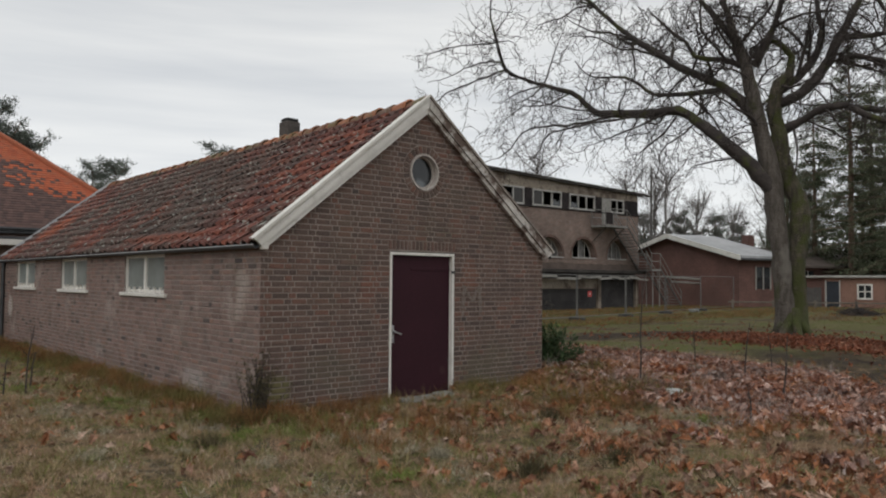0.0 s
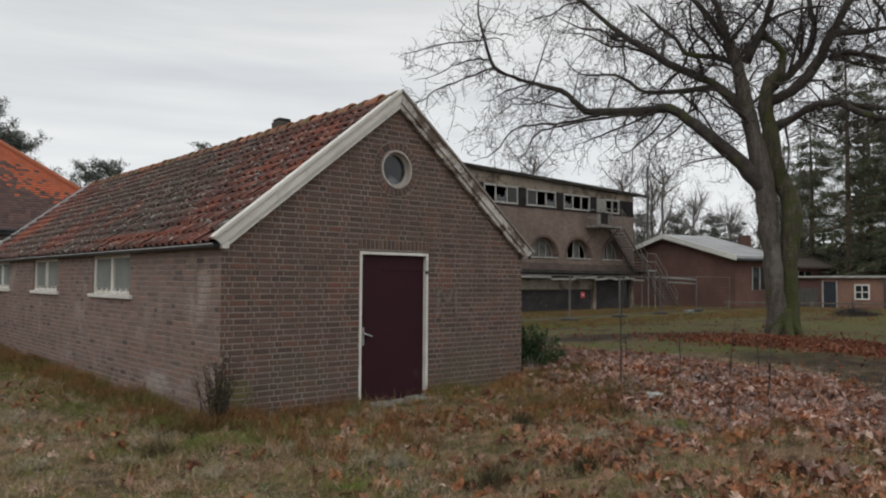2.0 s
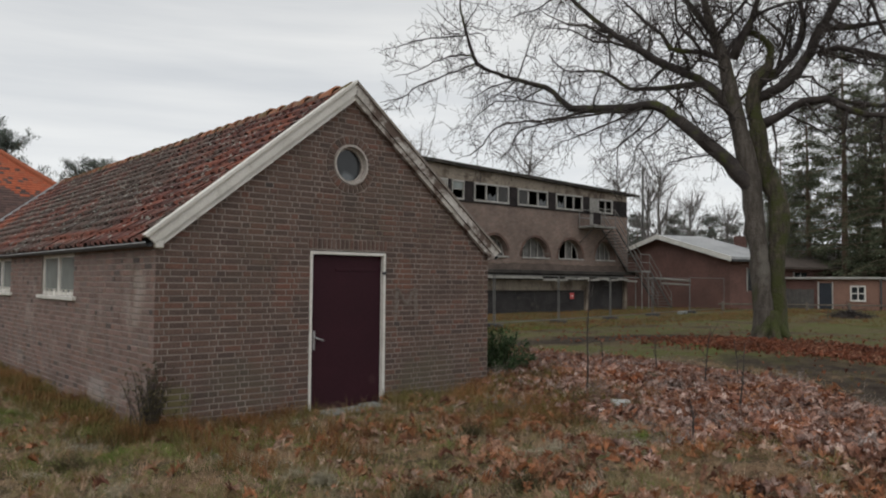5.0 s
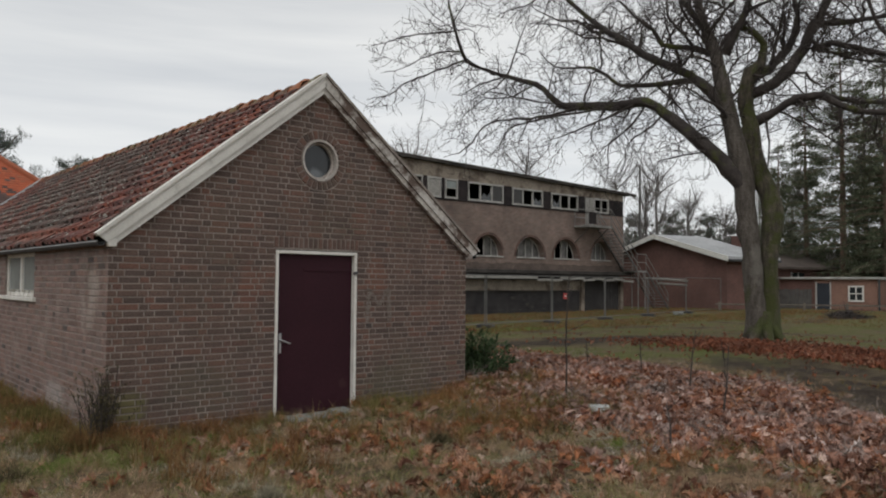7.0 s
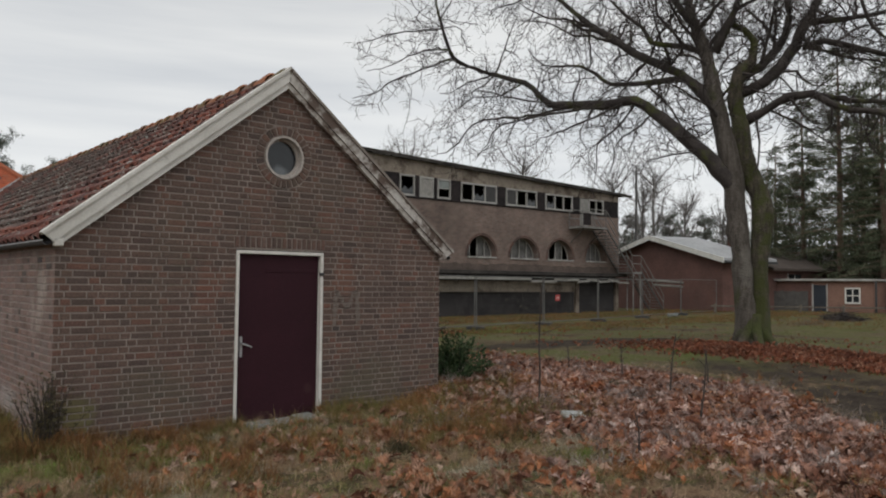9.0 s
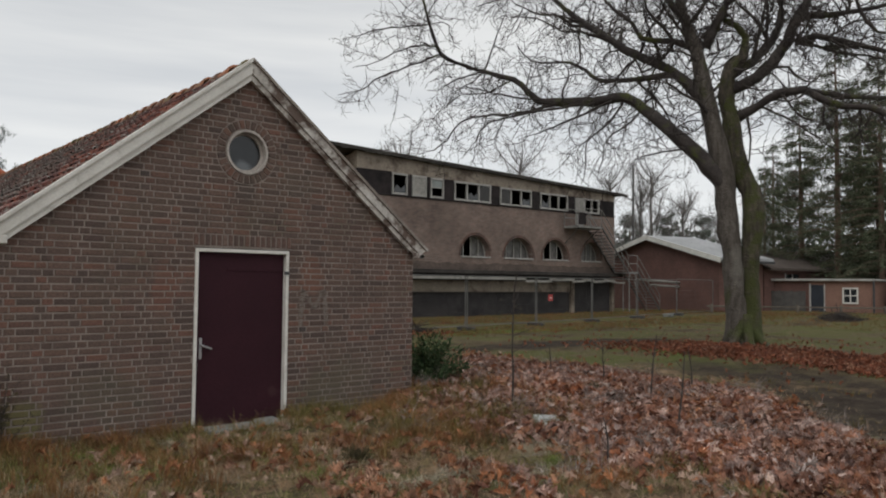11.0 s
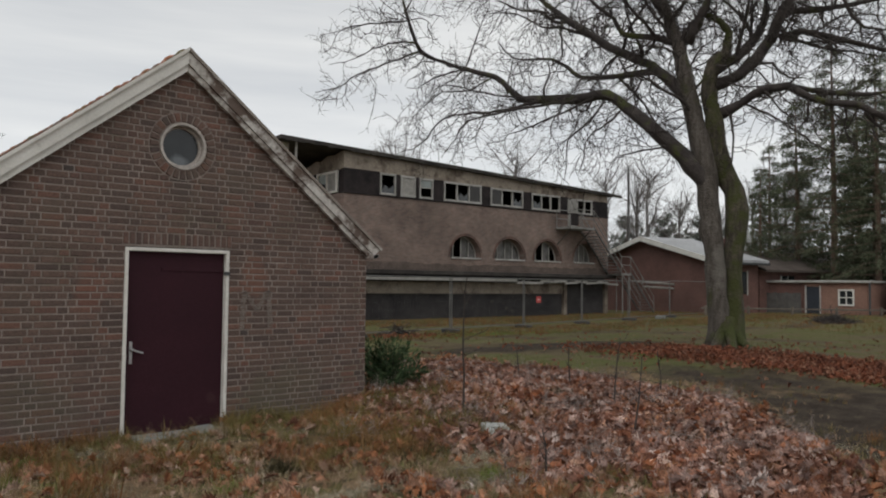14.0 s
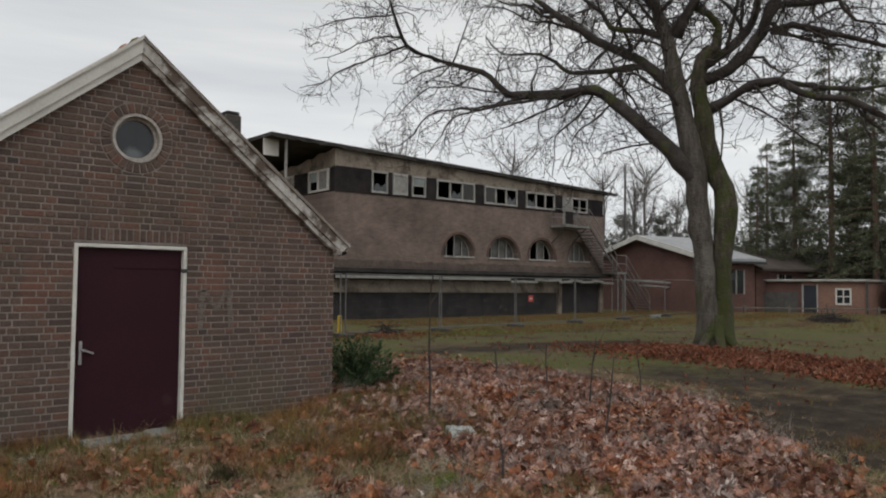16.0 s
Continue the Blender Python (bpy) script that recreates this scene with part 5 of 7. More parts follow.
def house_parts():
    bm = bmesh.new()
    prism(bm, [(0, -0.3), (HW, -0.3), (HW, HE), (HW / 2, HR), (0, HE)], 0.0, HLN, lambda x, y, z: (y, x, z))
    bmesh.ops.recalc_face_normals(bm, faces=bm.faces)
    part("wall", bm, M_REDBRICK, house, "dark red brick wall")
    for s in (0, 1):
        x0, x1 = (-0.5, HW / 2) if s == 0 else (HW + 0.5, HW / 2)
        z0 = HE - 0.5 * (HR - HE) / (HW / 2)
        bm = bmesh.new()
        prism(bm, [(x0, z0 + 0.02), (x1, HR + 0.02), (x1, HR + 0.18), (x0, z0 + 0.18)], -0.4, HLN + 0.4, lambda x, y, z: (y, x, z))
        bmesh.ops.recalc_face_normals(bm, faces=bm.faces)
        part("roof", bm, M_PALEROOF, house, "pale grey roof sheets")
        bm = bmesh.new()
        prism(bm, [(x0, z0 - 0.12), (x1, HR - 0.12), (x1, HR + 0.2), (x0, z0 + 0.2)], -0.46, -0.41, lambda x, y, z: (y, x, z))
        bmesh.ops.recalc_face_normals(bm, faces=bm.faces)
        part("barge_board", bm, M_WHITE, house, "white barge board")
    part("gutter", boxed(-0.4, HLN + 0.4, -0.62, -0.5, HE - 0.25, HE - 0.1, bevel=0.02), M_DARKZINC, house)
    for u in (1.5,):
        w = part("window", boxed(u, u + 1.3, -0.03, 0.05, 1.3, 2.7), M_GLASS, house, "white-framed window")
        for a, c2 in ((u - 0.08, u + 0.03), (u + 0.6, u + 0.7), (u + 1.27, u + 1.38)):
            part("window_frame", boxed(a, c2, -0.06, -0.031, 1.25, 2.75), M_PANELGREY, w)


house_parts()
annex = thing("dark_annex", pose(39.6, 15.72, 0, 0, 0, -14) @ pose(4.25, 0.3, 0), "low brick annex with a dark brown pitched roof", "building")
M_BROWNROOF = surface("dark_brown_roof", [(0.3, (0.060, 0.046, 0.038)), (0.7, (0.10, 0.078, 0.066))], 0.8, 0.9, 8, 0.4, 0.02)
bm = bmesh.new()
prism(bm, [(0, -0.3), (8, -0.3), (8, 2.9), (4, 4.1), (0, 2.9)], 0.0, 11.0, lambda x, y, z: (y, x, z))
bmesh.ops.recalc_face_normals(bm, faces=bm.faces)
part("wall", bm, M_REDBRICK, annex)
for x0 in (-0.7, 8.7):
    bm = bmesh.new()
    prism(bm, [(x0, 2.72), (4, 4.13), (4, 4.27), (x0, 2.86)], -0.2, 11.3, lambda x, y, z: (y, x, z))
    bmesh.ops.recalc_face_normals(bm, faces=bm.faces)
    part("roof", bm, M_BROWNROOF, annex, "dark brown roof slope")
part("chimney", boxed(1.2, 1.8, 3.7, 4.3, 4.0, 5.1), M_REDBRICK, annex, "short brick chimney")
aw = part("window", boxed(2.0, 3.2, -0.03, 0.05, 1.3, 2.5), M_GLASS, annex)
part("window_frame", boxed(1.9, 2.0, -0.05, 0.02, 1.25, 2.55), M_OLDWHITE, aw)
part("window_mullion", boxed(2.55, 2.63, -0.05, -0.031, 1.3, 2.5), M_OLDWHITE, aw)
barn = thing("flat_roofed_shed", pose(44.75, 12.1, 0.1, 0, 0, -88), "pinkish brick shed with a flat roof, dark door and white window", "shed")
part("wall", boxed(-0.5, 3.1, 0, 4.5, -0.3, 1.95), M_PINKBRICK, barn, "pinkish brick wall")
part("dim_wall", boxed(-7.0, -0.5, 0.03, 4.5, -0.3, 1.95), M_REDBRICK, barn, "dim brown brick wall")
for k in range(24):
    part("fence_board", boxed(-6.6 + k * 0.25, -6.6 + k * 0.25 + 0.235, -0.22, -0.2, -0.3, 1.32 + 0.03 * math.sin(k * 2.3)), M_DARKSTEEL, barn, "dark brown board")
part("roof", boxed(-7.2, 3.3, -0.25, 4.8, 1.96, 2.1, bevel=0.02), M_OLDWHITE, barn, "flat roof with a pale edge")
part("door", boxed(-0.35, 0.4, -0.03, 0.02, -0.1, 1.72), M_NAVY, barn, "dark blue door")
part("door_frame", boxed(-0.45, -0.36, -0.05, 0.02, -0.1, 1.8), M_OLDWHITE, barn)
part("door_jamb", boxed(0.41, 0.48, -0.05, 0.02, -0.1, 1.8), M_OLDWHITE, barn)
bw = part("window", boxed(1.55, 2.3, -0.02, 0.03, 0.68, 1.5), M_GLASS, barn, "white four-pane window")
for a, c2, d, e in ((1.48, 2.37, 0.6, 0.7), (1.48, 2.37, 1.48, 1.58), (1.48, 1.57, 0.7, 1.48), (2.28, 2.37, 0.7, 1.48), (1.9, 1.96, 0.7, 1.48), (1.57, 2.28, 1.06, 1.12)):
    part("window_frame", boxed(a, c2, -0.06, -0.021, d, e), M_WHITE, bw)
v, f = bar((3.25, -0.15, -0.2), (3.25, -0.15, 1.95), 0.06, 8)
raw("downpipe", v, f, M_DARKZINC, barn)
ext = thing("brick_extension", pose(46.5, 8.4, 0.1, 0, 0, -88), "dim brick lean-to beside the shed", "shed")
part("wall", boxed(0, 7, 0, 4, -0.3, 1.75), M_REDBRICK, ext)
part("roof", boxed(-0.1, 7.2, -0.2, 4.2, 1.76, 1.86), M_DARKZINC, ext)

# ---- temporary fence ----
def fence_panel(w):
    p = thing("fence_panel", Matrix(), "galvanised mesh fence panel on dark block feet", "fence", "construction fence panels")
    h = 2.0
    for a in (0.05, w - 0.05):
        v, f = bar((a, 0, 0.0), (a, 0, h), 0.022, 8)
        raw("upright", v, f, M_GALV, p)
    for z in (0.16, h - 0.02):
        v, f = bar((0.05, 0, z), (w - 0.05, 0, z), 0.018, 6)
        raw("rail", v, f, M_GALV, p)
    bits = [bar((0.05 + k * (w - 0.1) / 30, 0, 0.16), (0.05 + k * (w - 0.1) / 30, 0, h - 0.02), 0.0009, 3) for k in range(1, 30)]
    bits += [bar((0.05, 0, 0.16 + k * 0.24), (w - 0.05, 0, 0.16 + k * 0.24), 0.0009, 3) for k in range(1, 8)]
    raw("mesh_wires", *joined(bits), M_GALV, p, "thin mesh wires")
    part("foot", boxed(-0.12, 0.12, -0.36, 0.36, -0.02, 0.13, bevel=0.02), M_DARKZINC, p, "dark rubber foot block")
    return p


FEET = [(6.2, 10.6), (10.85, 11.4), (15.4, 12.15), (19.95, 12.85), (24.5, 13.55), (29.1, 14.3), (33.6, 14.9), (38.0, 15.3)]
first = None
for (ax, ay), (bx, by) in zip(FEET, FEET[1:]):
    w = math.hypot(bx - ax, by - ay)
    m = pose(ax, ay, float(height(ax, ay)), 0, 0, math.degrees(math.atan2(by - ay, bx - ax)))
    if first is None:
        first = fence_panel(4.6)
        first.matrix_world = m
    else:
        copy_thing(first, m)
sign = thing("warning_sign", pose(20.9, 12.93, 1.12, 0, 0, 8.7), "small red warning sign wired to the fence", "sign")
M_RED = surface("red_sign_plate", [(0.3, (0.50, 0.06, 0.06)), (0.7, (0.60, 0.09, 0.085))], 3.0, 0.5)
part("plate", boxed(-0.17, 0.17, -0.03, -0.02, -0.13, 0.13, bevel=0.002), M_RED, sign)
part("text_bars", boxed(-0.09, 0.09, -0.034, -0.031, -0.02, 0.02), M_WHITE, sign)
yel = thing("yellow_post", pose(11.62, 12.85, float(height(11.62, 12.85))), "yellow plastic marker post in the grass", "post")
M_YEL = surface("yellow_plastic", [(0.3, (0.52, 0.34, 0.03)), (0.7, (0.60, 0.42, 0.05))], 3.0, 0.6)
part("stake", boxed(-0.065, 0.065, -0.06, 0.06, -0.05, 0.62, bevel=0.03), M_YEL, yel)

# ---- odds and ends on the lawn ----
pole = thing("flag_pole", pose(46.1, 26.5, -0.1), "tall dark metal pole behind the hall", "pole")
raw("shaft", *tube([(0, 0, 0), (0, 0, 6), (0.02, 0, 10.9)], [0.12, 0.10, 0.08], 8), M_DARKSTEEL, pole)
raw("cap", *tube([(0.02, 0, 10.9), (0.02, 0, 11.1)], [0.1, 0.05], 8), M_GALV, pole)
low = thing("low_rail", pose(37.6, 15.4, float(height(37.6, 15.4)), 0, 0, -48), "low weathered wooden rail along the lawn", "rail")
M_OLDWOOD = surface("grey_weathered_wood", [(0.3, (0.09, 0.075, 0.06)), (0.7, (0.16, 0.135, 0.11))], 2.0, 0.9, 20, 0.4, 0.01)
part("beam", boxed(0, 12.5, -0.05, 0.05, 0.36, 0.45, bevel=0.01), M_OLDWOOD, low)
for k in range(6):
    part("post", boxed(0.2 + 2.4 * k, 0.34 + 2.4 * k, -0.06, 0.06, -0.3, 0.55, bevel=0.01), M_OLDWOOD, low)


def brush_heap(x, y, size, n, seed):
    t = thing("brushwood_heap", pose(x, y, float(height(x, y))), "heap of brown brushwood and old leaves on the lawn", "heap")
    rg = np.random.default_rng(seed)
    bits = []
    for k in range(n):
        a, r = rg.uniform(0, 6.28), rg.uniform(0, size)
        p = np.array([r * math.cos(a), r * math.sin(a) * 0.6, 0.02 + 0.38 * (1 - r / size) * rg.random()])
        d = rg.normal(0, 1, 3) * np.array([1, 1, 0.25])
        d = d / np.linalg.norm(d) * rg.uniform(0.25, 0.7)
        bits.append(tube([p - d, p + d * 0.1 + rg.normal(0, 0.03, 3), p + d], [0.014, 0.011, 0.006], 4, False))
    tagged(raw("sticks", *joined(bits), M_TWIG, t), kind="stuff")


brush_heap(35.0, 6.9, 1.3, 260, 3)
brush_heap(12.5, 11.5, 0.5, 60, 4)
kerb = thing("concrete_block", pose(31.4, 14.0, float(height(31.4, 14.0)) + 0.02, 0, 0, 12), "grey concrete block lying in the grass", "block")
part("block", boxed(-0.4, 0.4, -0.15, 0.15, 0, 0.16, bevel=0.02), M_CONC, kerb)


# ---- the bare oak ----
OAK = {}
BOUGHS = []


def limb(name, *rows):
    """A main limb of the oak: rows of x, y, z, radius."""
    OAK[name] = rows


def bough(parent, at, mid, tip, r):
    """A side bough: its limb, how far along it springs, where it bends and ends, its radius."""
    BOUGHS.append((parent, at, mid, tip, r))


limb("trunk",
     (13.87, 0.86, 0.2, 0.35),
     (13.92, 0.90, 0.65, 0.31),
     (13.97, 0.95, 1.24, 0.245),
     (13.95, 1.03, 2.43, 0.24),
     (14.00, 1.18, 3.38, 0.265),
     (13.99, 1.28, 4.47, 0.27),
     (13.93, 1.50, 5.73, 0.225),
     (13.86, 1.76, 6.87, 0.185),
     (13.85, 1.87, 7.60, 0.155),
     (13.79, 2.12, 8.36, 0.125),
     (13.77, 2.35, 9.14, 0.10),
     (13.95, 2.89, 10.69, 0.075),
     (14.23, 3.18, 12.72, 0.05))
limb("stem",
     (14.12, 0.64, 0.2, 0.31),
     (14.13, 0.65, 0.7, 0.26),
     (14.15, 0.68, 1.25, 0.2),
     (14.20, 0.70, 2.30, 0.2),
     (14.31, 0.70, 3.04, 0.24),
     (14.41, 0.71, 3.51, 0.255),
     (14.43, 0.80, 3.99, 0.24),
     (14.29, 1.01, 4.61, 0.235),
     (14.17, 1.26, 6.41, 0.2),
     (14.23, 1.17, 7.10, 0.17),
     (14.52, 1.03, 7.47, 0.13),
     (14.56, 0.96, 7.95, 0.1),
     (14.46, 1.16, 8.26, 0.08),
     (14.25, 1.46, 8.46, 0.06))
limb("limb_a",
     (13.99, 1.22, 3.85, 0.17),
     (13.86, 1.38, 4.45, 0.20),
     (13.41, 2.11, 5.36, 0.17),
     (13.28, 3.33, 6.45, 0.14),
     (13.31, 3.94, 6.72, 0.13),
     (13.25, 4.65, 6.75, 0.125),
     (12.80, 6.33, 6.97, 0.1),
     (12.68, 6.67, 7.32, 0.085),
     (12.50, 7.07, 7.69, 0.075),
     (11.94, 8.04, 8.07, 0.06),
     (11.56, 8.23, 8.19, 0.055),
     (10.67, 8.19, 8.32, 0.05),
     (9.94, 7.97, 9.23, 0.035),
     (9.80, 8.02, 9.75, 0.028),
     (9.95, 8.10, 10.6, 0.02),
     (10.1, 8.0, 11.6, 0.01))
limb("limb_b",
     (13.90, 1.64, 6.23, 0.16),
     (13.77, 2.11, 6.81, 0.13),
     (13.71, 2.64, 7.32, 0.12),
     (13.80, 3.59, 7.88, 0.11),
     (13.84, 4.56, 8.55, 0.1),
     (13.80, 5.34, 9.16, 0.09),
     (13.74, 6.14, 9.86, 0.07),
     (13.30, 7.10, 10.94, 0.05),
     (12.57, 8.05, 12.07, 0.02))
limb("limb_c",
     (13.85, 2.16, 6.88, 0.1),
     (13.83, 2.56, 7.15, 0.09),
     (13.69, 3.32, 7.20, 0.075),
     (13.42, 4.60, 7.35, 0.055),
     (13.34, 5.04, 7.71, 0.045),
     (13.16, 5.43, 7.98, 0.035),
     (12.70, 6.47, 8.14, 0.02),
     (12.48, 6.89, 8.67, 0.01))
limb("limb_d",
     (13.91, 1.80, 7.66, 0.12),
     (13.54, 2.36, 7.93, 0.08),
     (13.14, 3.08, 8.12, 0.06),
     (13.11, 3.34, 8.58, 0.05),
     (12.93, 3.73, 8.97, 0.04),
     (12.63, 4.33, 9.72, 0.02))
limb("limb_e",
     (13.91, 1.67, 7.70, 0.13),
     (13.97, 1.45, 8.22, 0.1),
     (14.05, 1.23, 8.66, 0.08),
     (14.01, 0.93, 9.60, 0.06),
     (13.83, 0.75, 10.85, 0.03))
limb("limb_f",
     (14.19, 1.24, 6.55, 0.15),
     (14.81, 0.82, 6.93, 0.14),
     (15.20, 0.59, 7.36, 0.14),
     (15.48, 0.32, 7.89, 0.13),
     (15.63, 0.15, 8.49, 0.12),
     (15.92, -0.14, 9.18, 0.1),
     (16.25, -0.48, 10.36, 0.06),
     (16.40, -0.70, 11.74, 0.03))
limb("limb_g",
     (14.20, 1.21, 6.93, 0.13),
     (14.97, 1.05, 7.40, 0.11),
     (15.73, 0.89, 8.03, 0.1),
     (16.30, 0.88, 8.75, 0.09),
     (16.63, 1.07, 9.67, 0.07),
     (16.77, 1.38, 11.19, 0.04))
limb("limb_h",
     (14.23, 1.11, 5.85, 0.16),
     (14.47, 0.63, 6.13, 0.11),
     (14.58, 0.13, 6.36, 0.1),
     (14.74, -0.40, 6.38, 0.09),
     (14.81, -0.84, 6.06, 0.08),
     (14.98, -1.23, 5.89, 0.075),
     (15.15, -1.76, 5.78, 0.07),
     (15.48, -2.41, 5.32, 0.06),
     (15.94, -3.04, 4.93, 0.035))
limb("limb_i",
     (14.74, -0.40, 6.37, 0.07),
     (15.69, -0.94, 6.30, 0.055),
     (16.71, -1.41, 6.35, 0.045),
     (17.74, -2.04, 6.57, 0.03),
     (18.58, -2.50, 6.61, 0.012))
limb("limb_j",
     (15.61, 0.21, 7.86, 0.09),
     (15.72, -0.28, 7.93, 0.075),
     (16.15, -1.02, 7.65, 0.06),
     (16.55, -1.74, 7.35, 0.05),
     (17.22, -2.68, 6.92, 0.025))
limb("limb_k",
     (15.71, 0.09, 8.53, 0.09),
     (16.46, -0.30, 8.65, 0.07),
     (17.46, -0.90, 8.89, 0.055),
     (18.75, -1.76, 9.31, 0.03))
limb("limb_l",
     (13.74, 2.16, 8.43, 0.09),
     (13.58, 2.89, 9.54, 0.07),
     (13.07, 3.75, 10.87, 0.04),
     (12.66, 4.56, 11.94, 0.015))
bough("limb_a", 0.75, (9.15, 9.14, 7.55), (8.17, 9.74, 6.98), 0.032)
bough("limb_a", 0.78, (9.48, 8.54, 8.28), (8.33, 9.29, 7.70), 0.03)
bough("limb_a", 0.82, (8.76, 8.86, 8.76), (8.07, 9.33, 8.47), 0.026)
bough("limb_a", 0.44, (11.37, 7.84, 6.48), (10.27, 8.71, 5.41), 0.045)
bough("limb_a", 0.37, (11.34, 6.96, 6.19), (10.72, 7.29, 5.17), 0.04)
bough("limb_a", 0.32, (12.44, 5.65, 5.99), (11.67, 6.06, 5.66), 0.035)
bough("limb_a", 0.30, (12.89, 4.63, 5.55), (12.78, 4.67, 4.49), 0.035)
bough("limb_a", 0.24, (12.97, 4.05, 5.55), (12.74, 4.16, 4.65), 0.032)
bough("limb_a", 0.12, (12.80, 2.91, 4.94), (12.63, 3.08, 4.59), 0.028)
bough("limb_c", 0.26, (13.82, 2.64, 5.97), (14.07, 1.99, 4.56), 0.035)
bough("limb_a", 0.65, (11.08, 8.41, 7.57), (10.60, 8.70, 7.37), 0.03)
bough("limb_a", 0.58, (11.59, 8.26, 7.30), (10.87, 8.92, 6.44), 0.028)
bough("limb_a", 0.65, (12.53, 7.73, 9.30), (12.82, 7.56, 10.09), 0.03)
bough("limb_b", 0.59, (13.29, 5.20, 7.96), (12.93, 5.39, 7.77), 0.04)
bough("limb_h", 0.12, (14.22, 0.65, 5.03), (14.06, 0.82, 4.43), 0.04)
bough("limb_h", 0.16, (14.82, -0.28, 5.54), (15.33, -1.20, 4.73), 0.035)
bough("limb_h", 0.62, (15.64, -2.26, 5.06), (16.00, -2.79, 4.36), 0.04)
bough("limb_b", 0.28, (13.56, 2.67, 8.89), (13.41, 2.63, 9.70), 0.04)
bough("limb_j", 0.25, (16.69, -0.87, 8.40), (17.88, -1.63, 8.48), 0.04)
bough("limb_a", 0.45, (12.03, 7.88, 7.44), (11.40, 8.68, 7.35), 0.03)
bough("limb_f", 0.41, (16.05, -0.67, 7.50), (16.97, -1.95, 7.16), 0.05)
bough("limb_f", 0.70, (16.65, -1.21, 8.15), (17.65, -2.56, 7.63), 0.06)
bough("limb_g", 0.18, (15.13, 0.68, 9.00), (15.30, 0.61, 9.88), 0.05)
bough("limb_f", 0.21, (15.15, 0.00, 6.89), (15.47, -0.52, 6.70), 0.045)


def wander(p, d, length, n, rg, droop=0.0, wobble=0.35):
    """A crooked line from p."""
    pts = [np.array(p, float)]
    d = np.array(d, float)
    d /= np.linalg.norm(d)
    for _ in range(n):
        d = d + rg.normal(0, wobble, 3) * np.array([1, 1, 0.8]) + np.array([0, 0, droop])
        d /= np.linalg.norm(d)
        pts.append(pts[-1] + d * length / n)
    return np.array(pts)


def side_way(t, rg, spread=1.0, up=0.1):
    """A direction leaving the line t sideways and a little forwards."""
    r = rg.normal(0, 1, 3)
    r -= t * (r @ t)
    r /= np.linalg.norm(r) + 1e-9
    w = t * 0.55 + r * spread + np.array([0, 0, up])
    return w / np.linalg.norm(w)


def grow(lines, rg, start=0.12, every=0.31, len2=(0.8, 2.1), every3=0.18, len3=(0.35, 0.95), n4=2, len4=(0.12, 0.4), thick=1.25):
    """Branches, twigs and fine twigs along the given limbs."""
    b2, b3, b4 = [], [], []
    for ln in lines:
        seg = np.linalg.norm(np.diff(ln[:, :3], axis=0), axis=1)
        s = np.concatenate([[0], np.cumsum(seg)])
        total = s[-1]
        pos = start * total if start < 1 else start
        while pos < total:
            k = min(len(seg) - 1, int(np.searchsorted(s, pos)) - 1 if pos > 0 else 0)
            t = (ln[k + 1, :3] - ln[k, :3]) / (seg[k] + 1e-9)
            r = ln[k, 3]
            fall = rg.random() < 0.42
            w = side_way(t, rg, 0.9, -0.45 if fall else 0.35)
            length = rg.uniform(*len2) * (1.25 if fall else 1.0) * (1.0 - 0.3 * pos / total)
            p2 = wander(ln[k, :3], w, length, 8, rg, -0.07 if fall else 0.04, 0.40)
            r2 = min(0.5 * r, rg.uniform(0.012, 0.03) * thick)
            b2.append((p2, np.linspace(r2, 0.005 * thick, 9)))
            d = 0.12
            while d < length:
                j = min(7, int(d / length * 8))
                t2 = p2[j + 1] - p2[j]
                t2 /= np.linalg.norm(t2) + 1e-9
                l3 = rg.uniform(*len3)
                p3 = wander(p2[j], side_way(t2, rg, 0.9, -0.1 if fall else 0.15), l3, 4, rg, -0.02, 0.36)
                b3.append((p3, np.linspace(0.0062, 0.0032, 5) * thick))
                for q in range(n4):
                    jj = rg.integers(1, 4)
                    t3 = p3[jj + 1] - p3[jj]
                    t3 /= np.linalg.norm(t3) + 1e-9
                    p4 = wander(p3[jj], side_way(t3, rg, 0.8, 0.1), rg.uniform(*len4), 2, rg, 0.0, 0.2)
                    b4.append((p4, np.linspace(0.0036, 0.0024, 3) * thick))
                d += every3 * rg.uniform(0.6, 1.5)
            pos += every * rg.uniform(0.5, 1.5)
    return b2, b3, b4


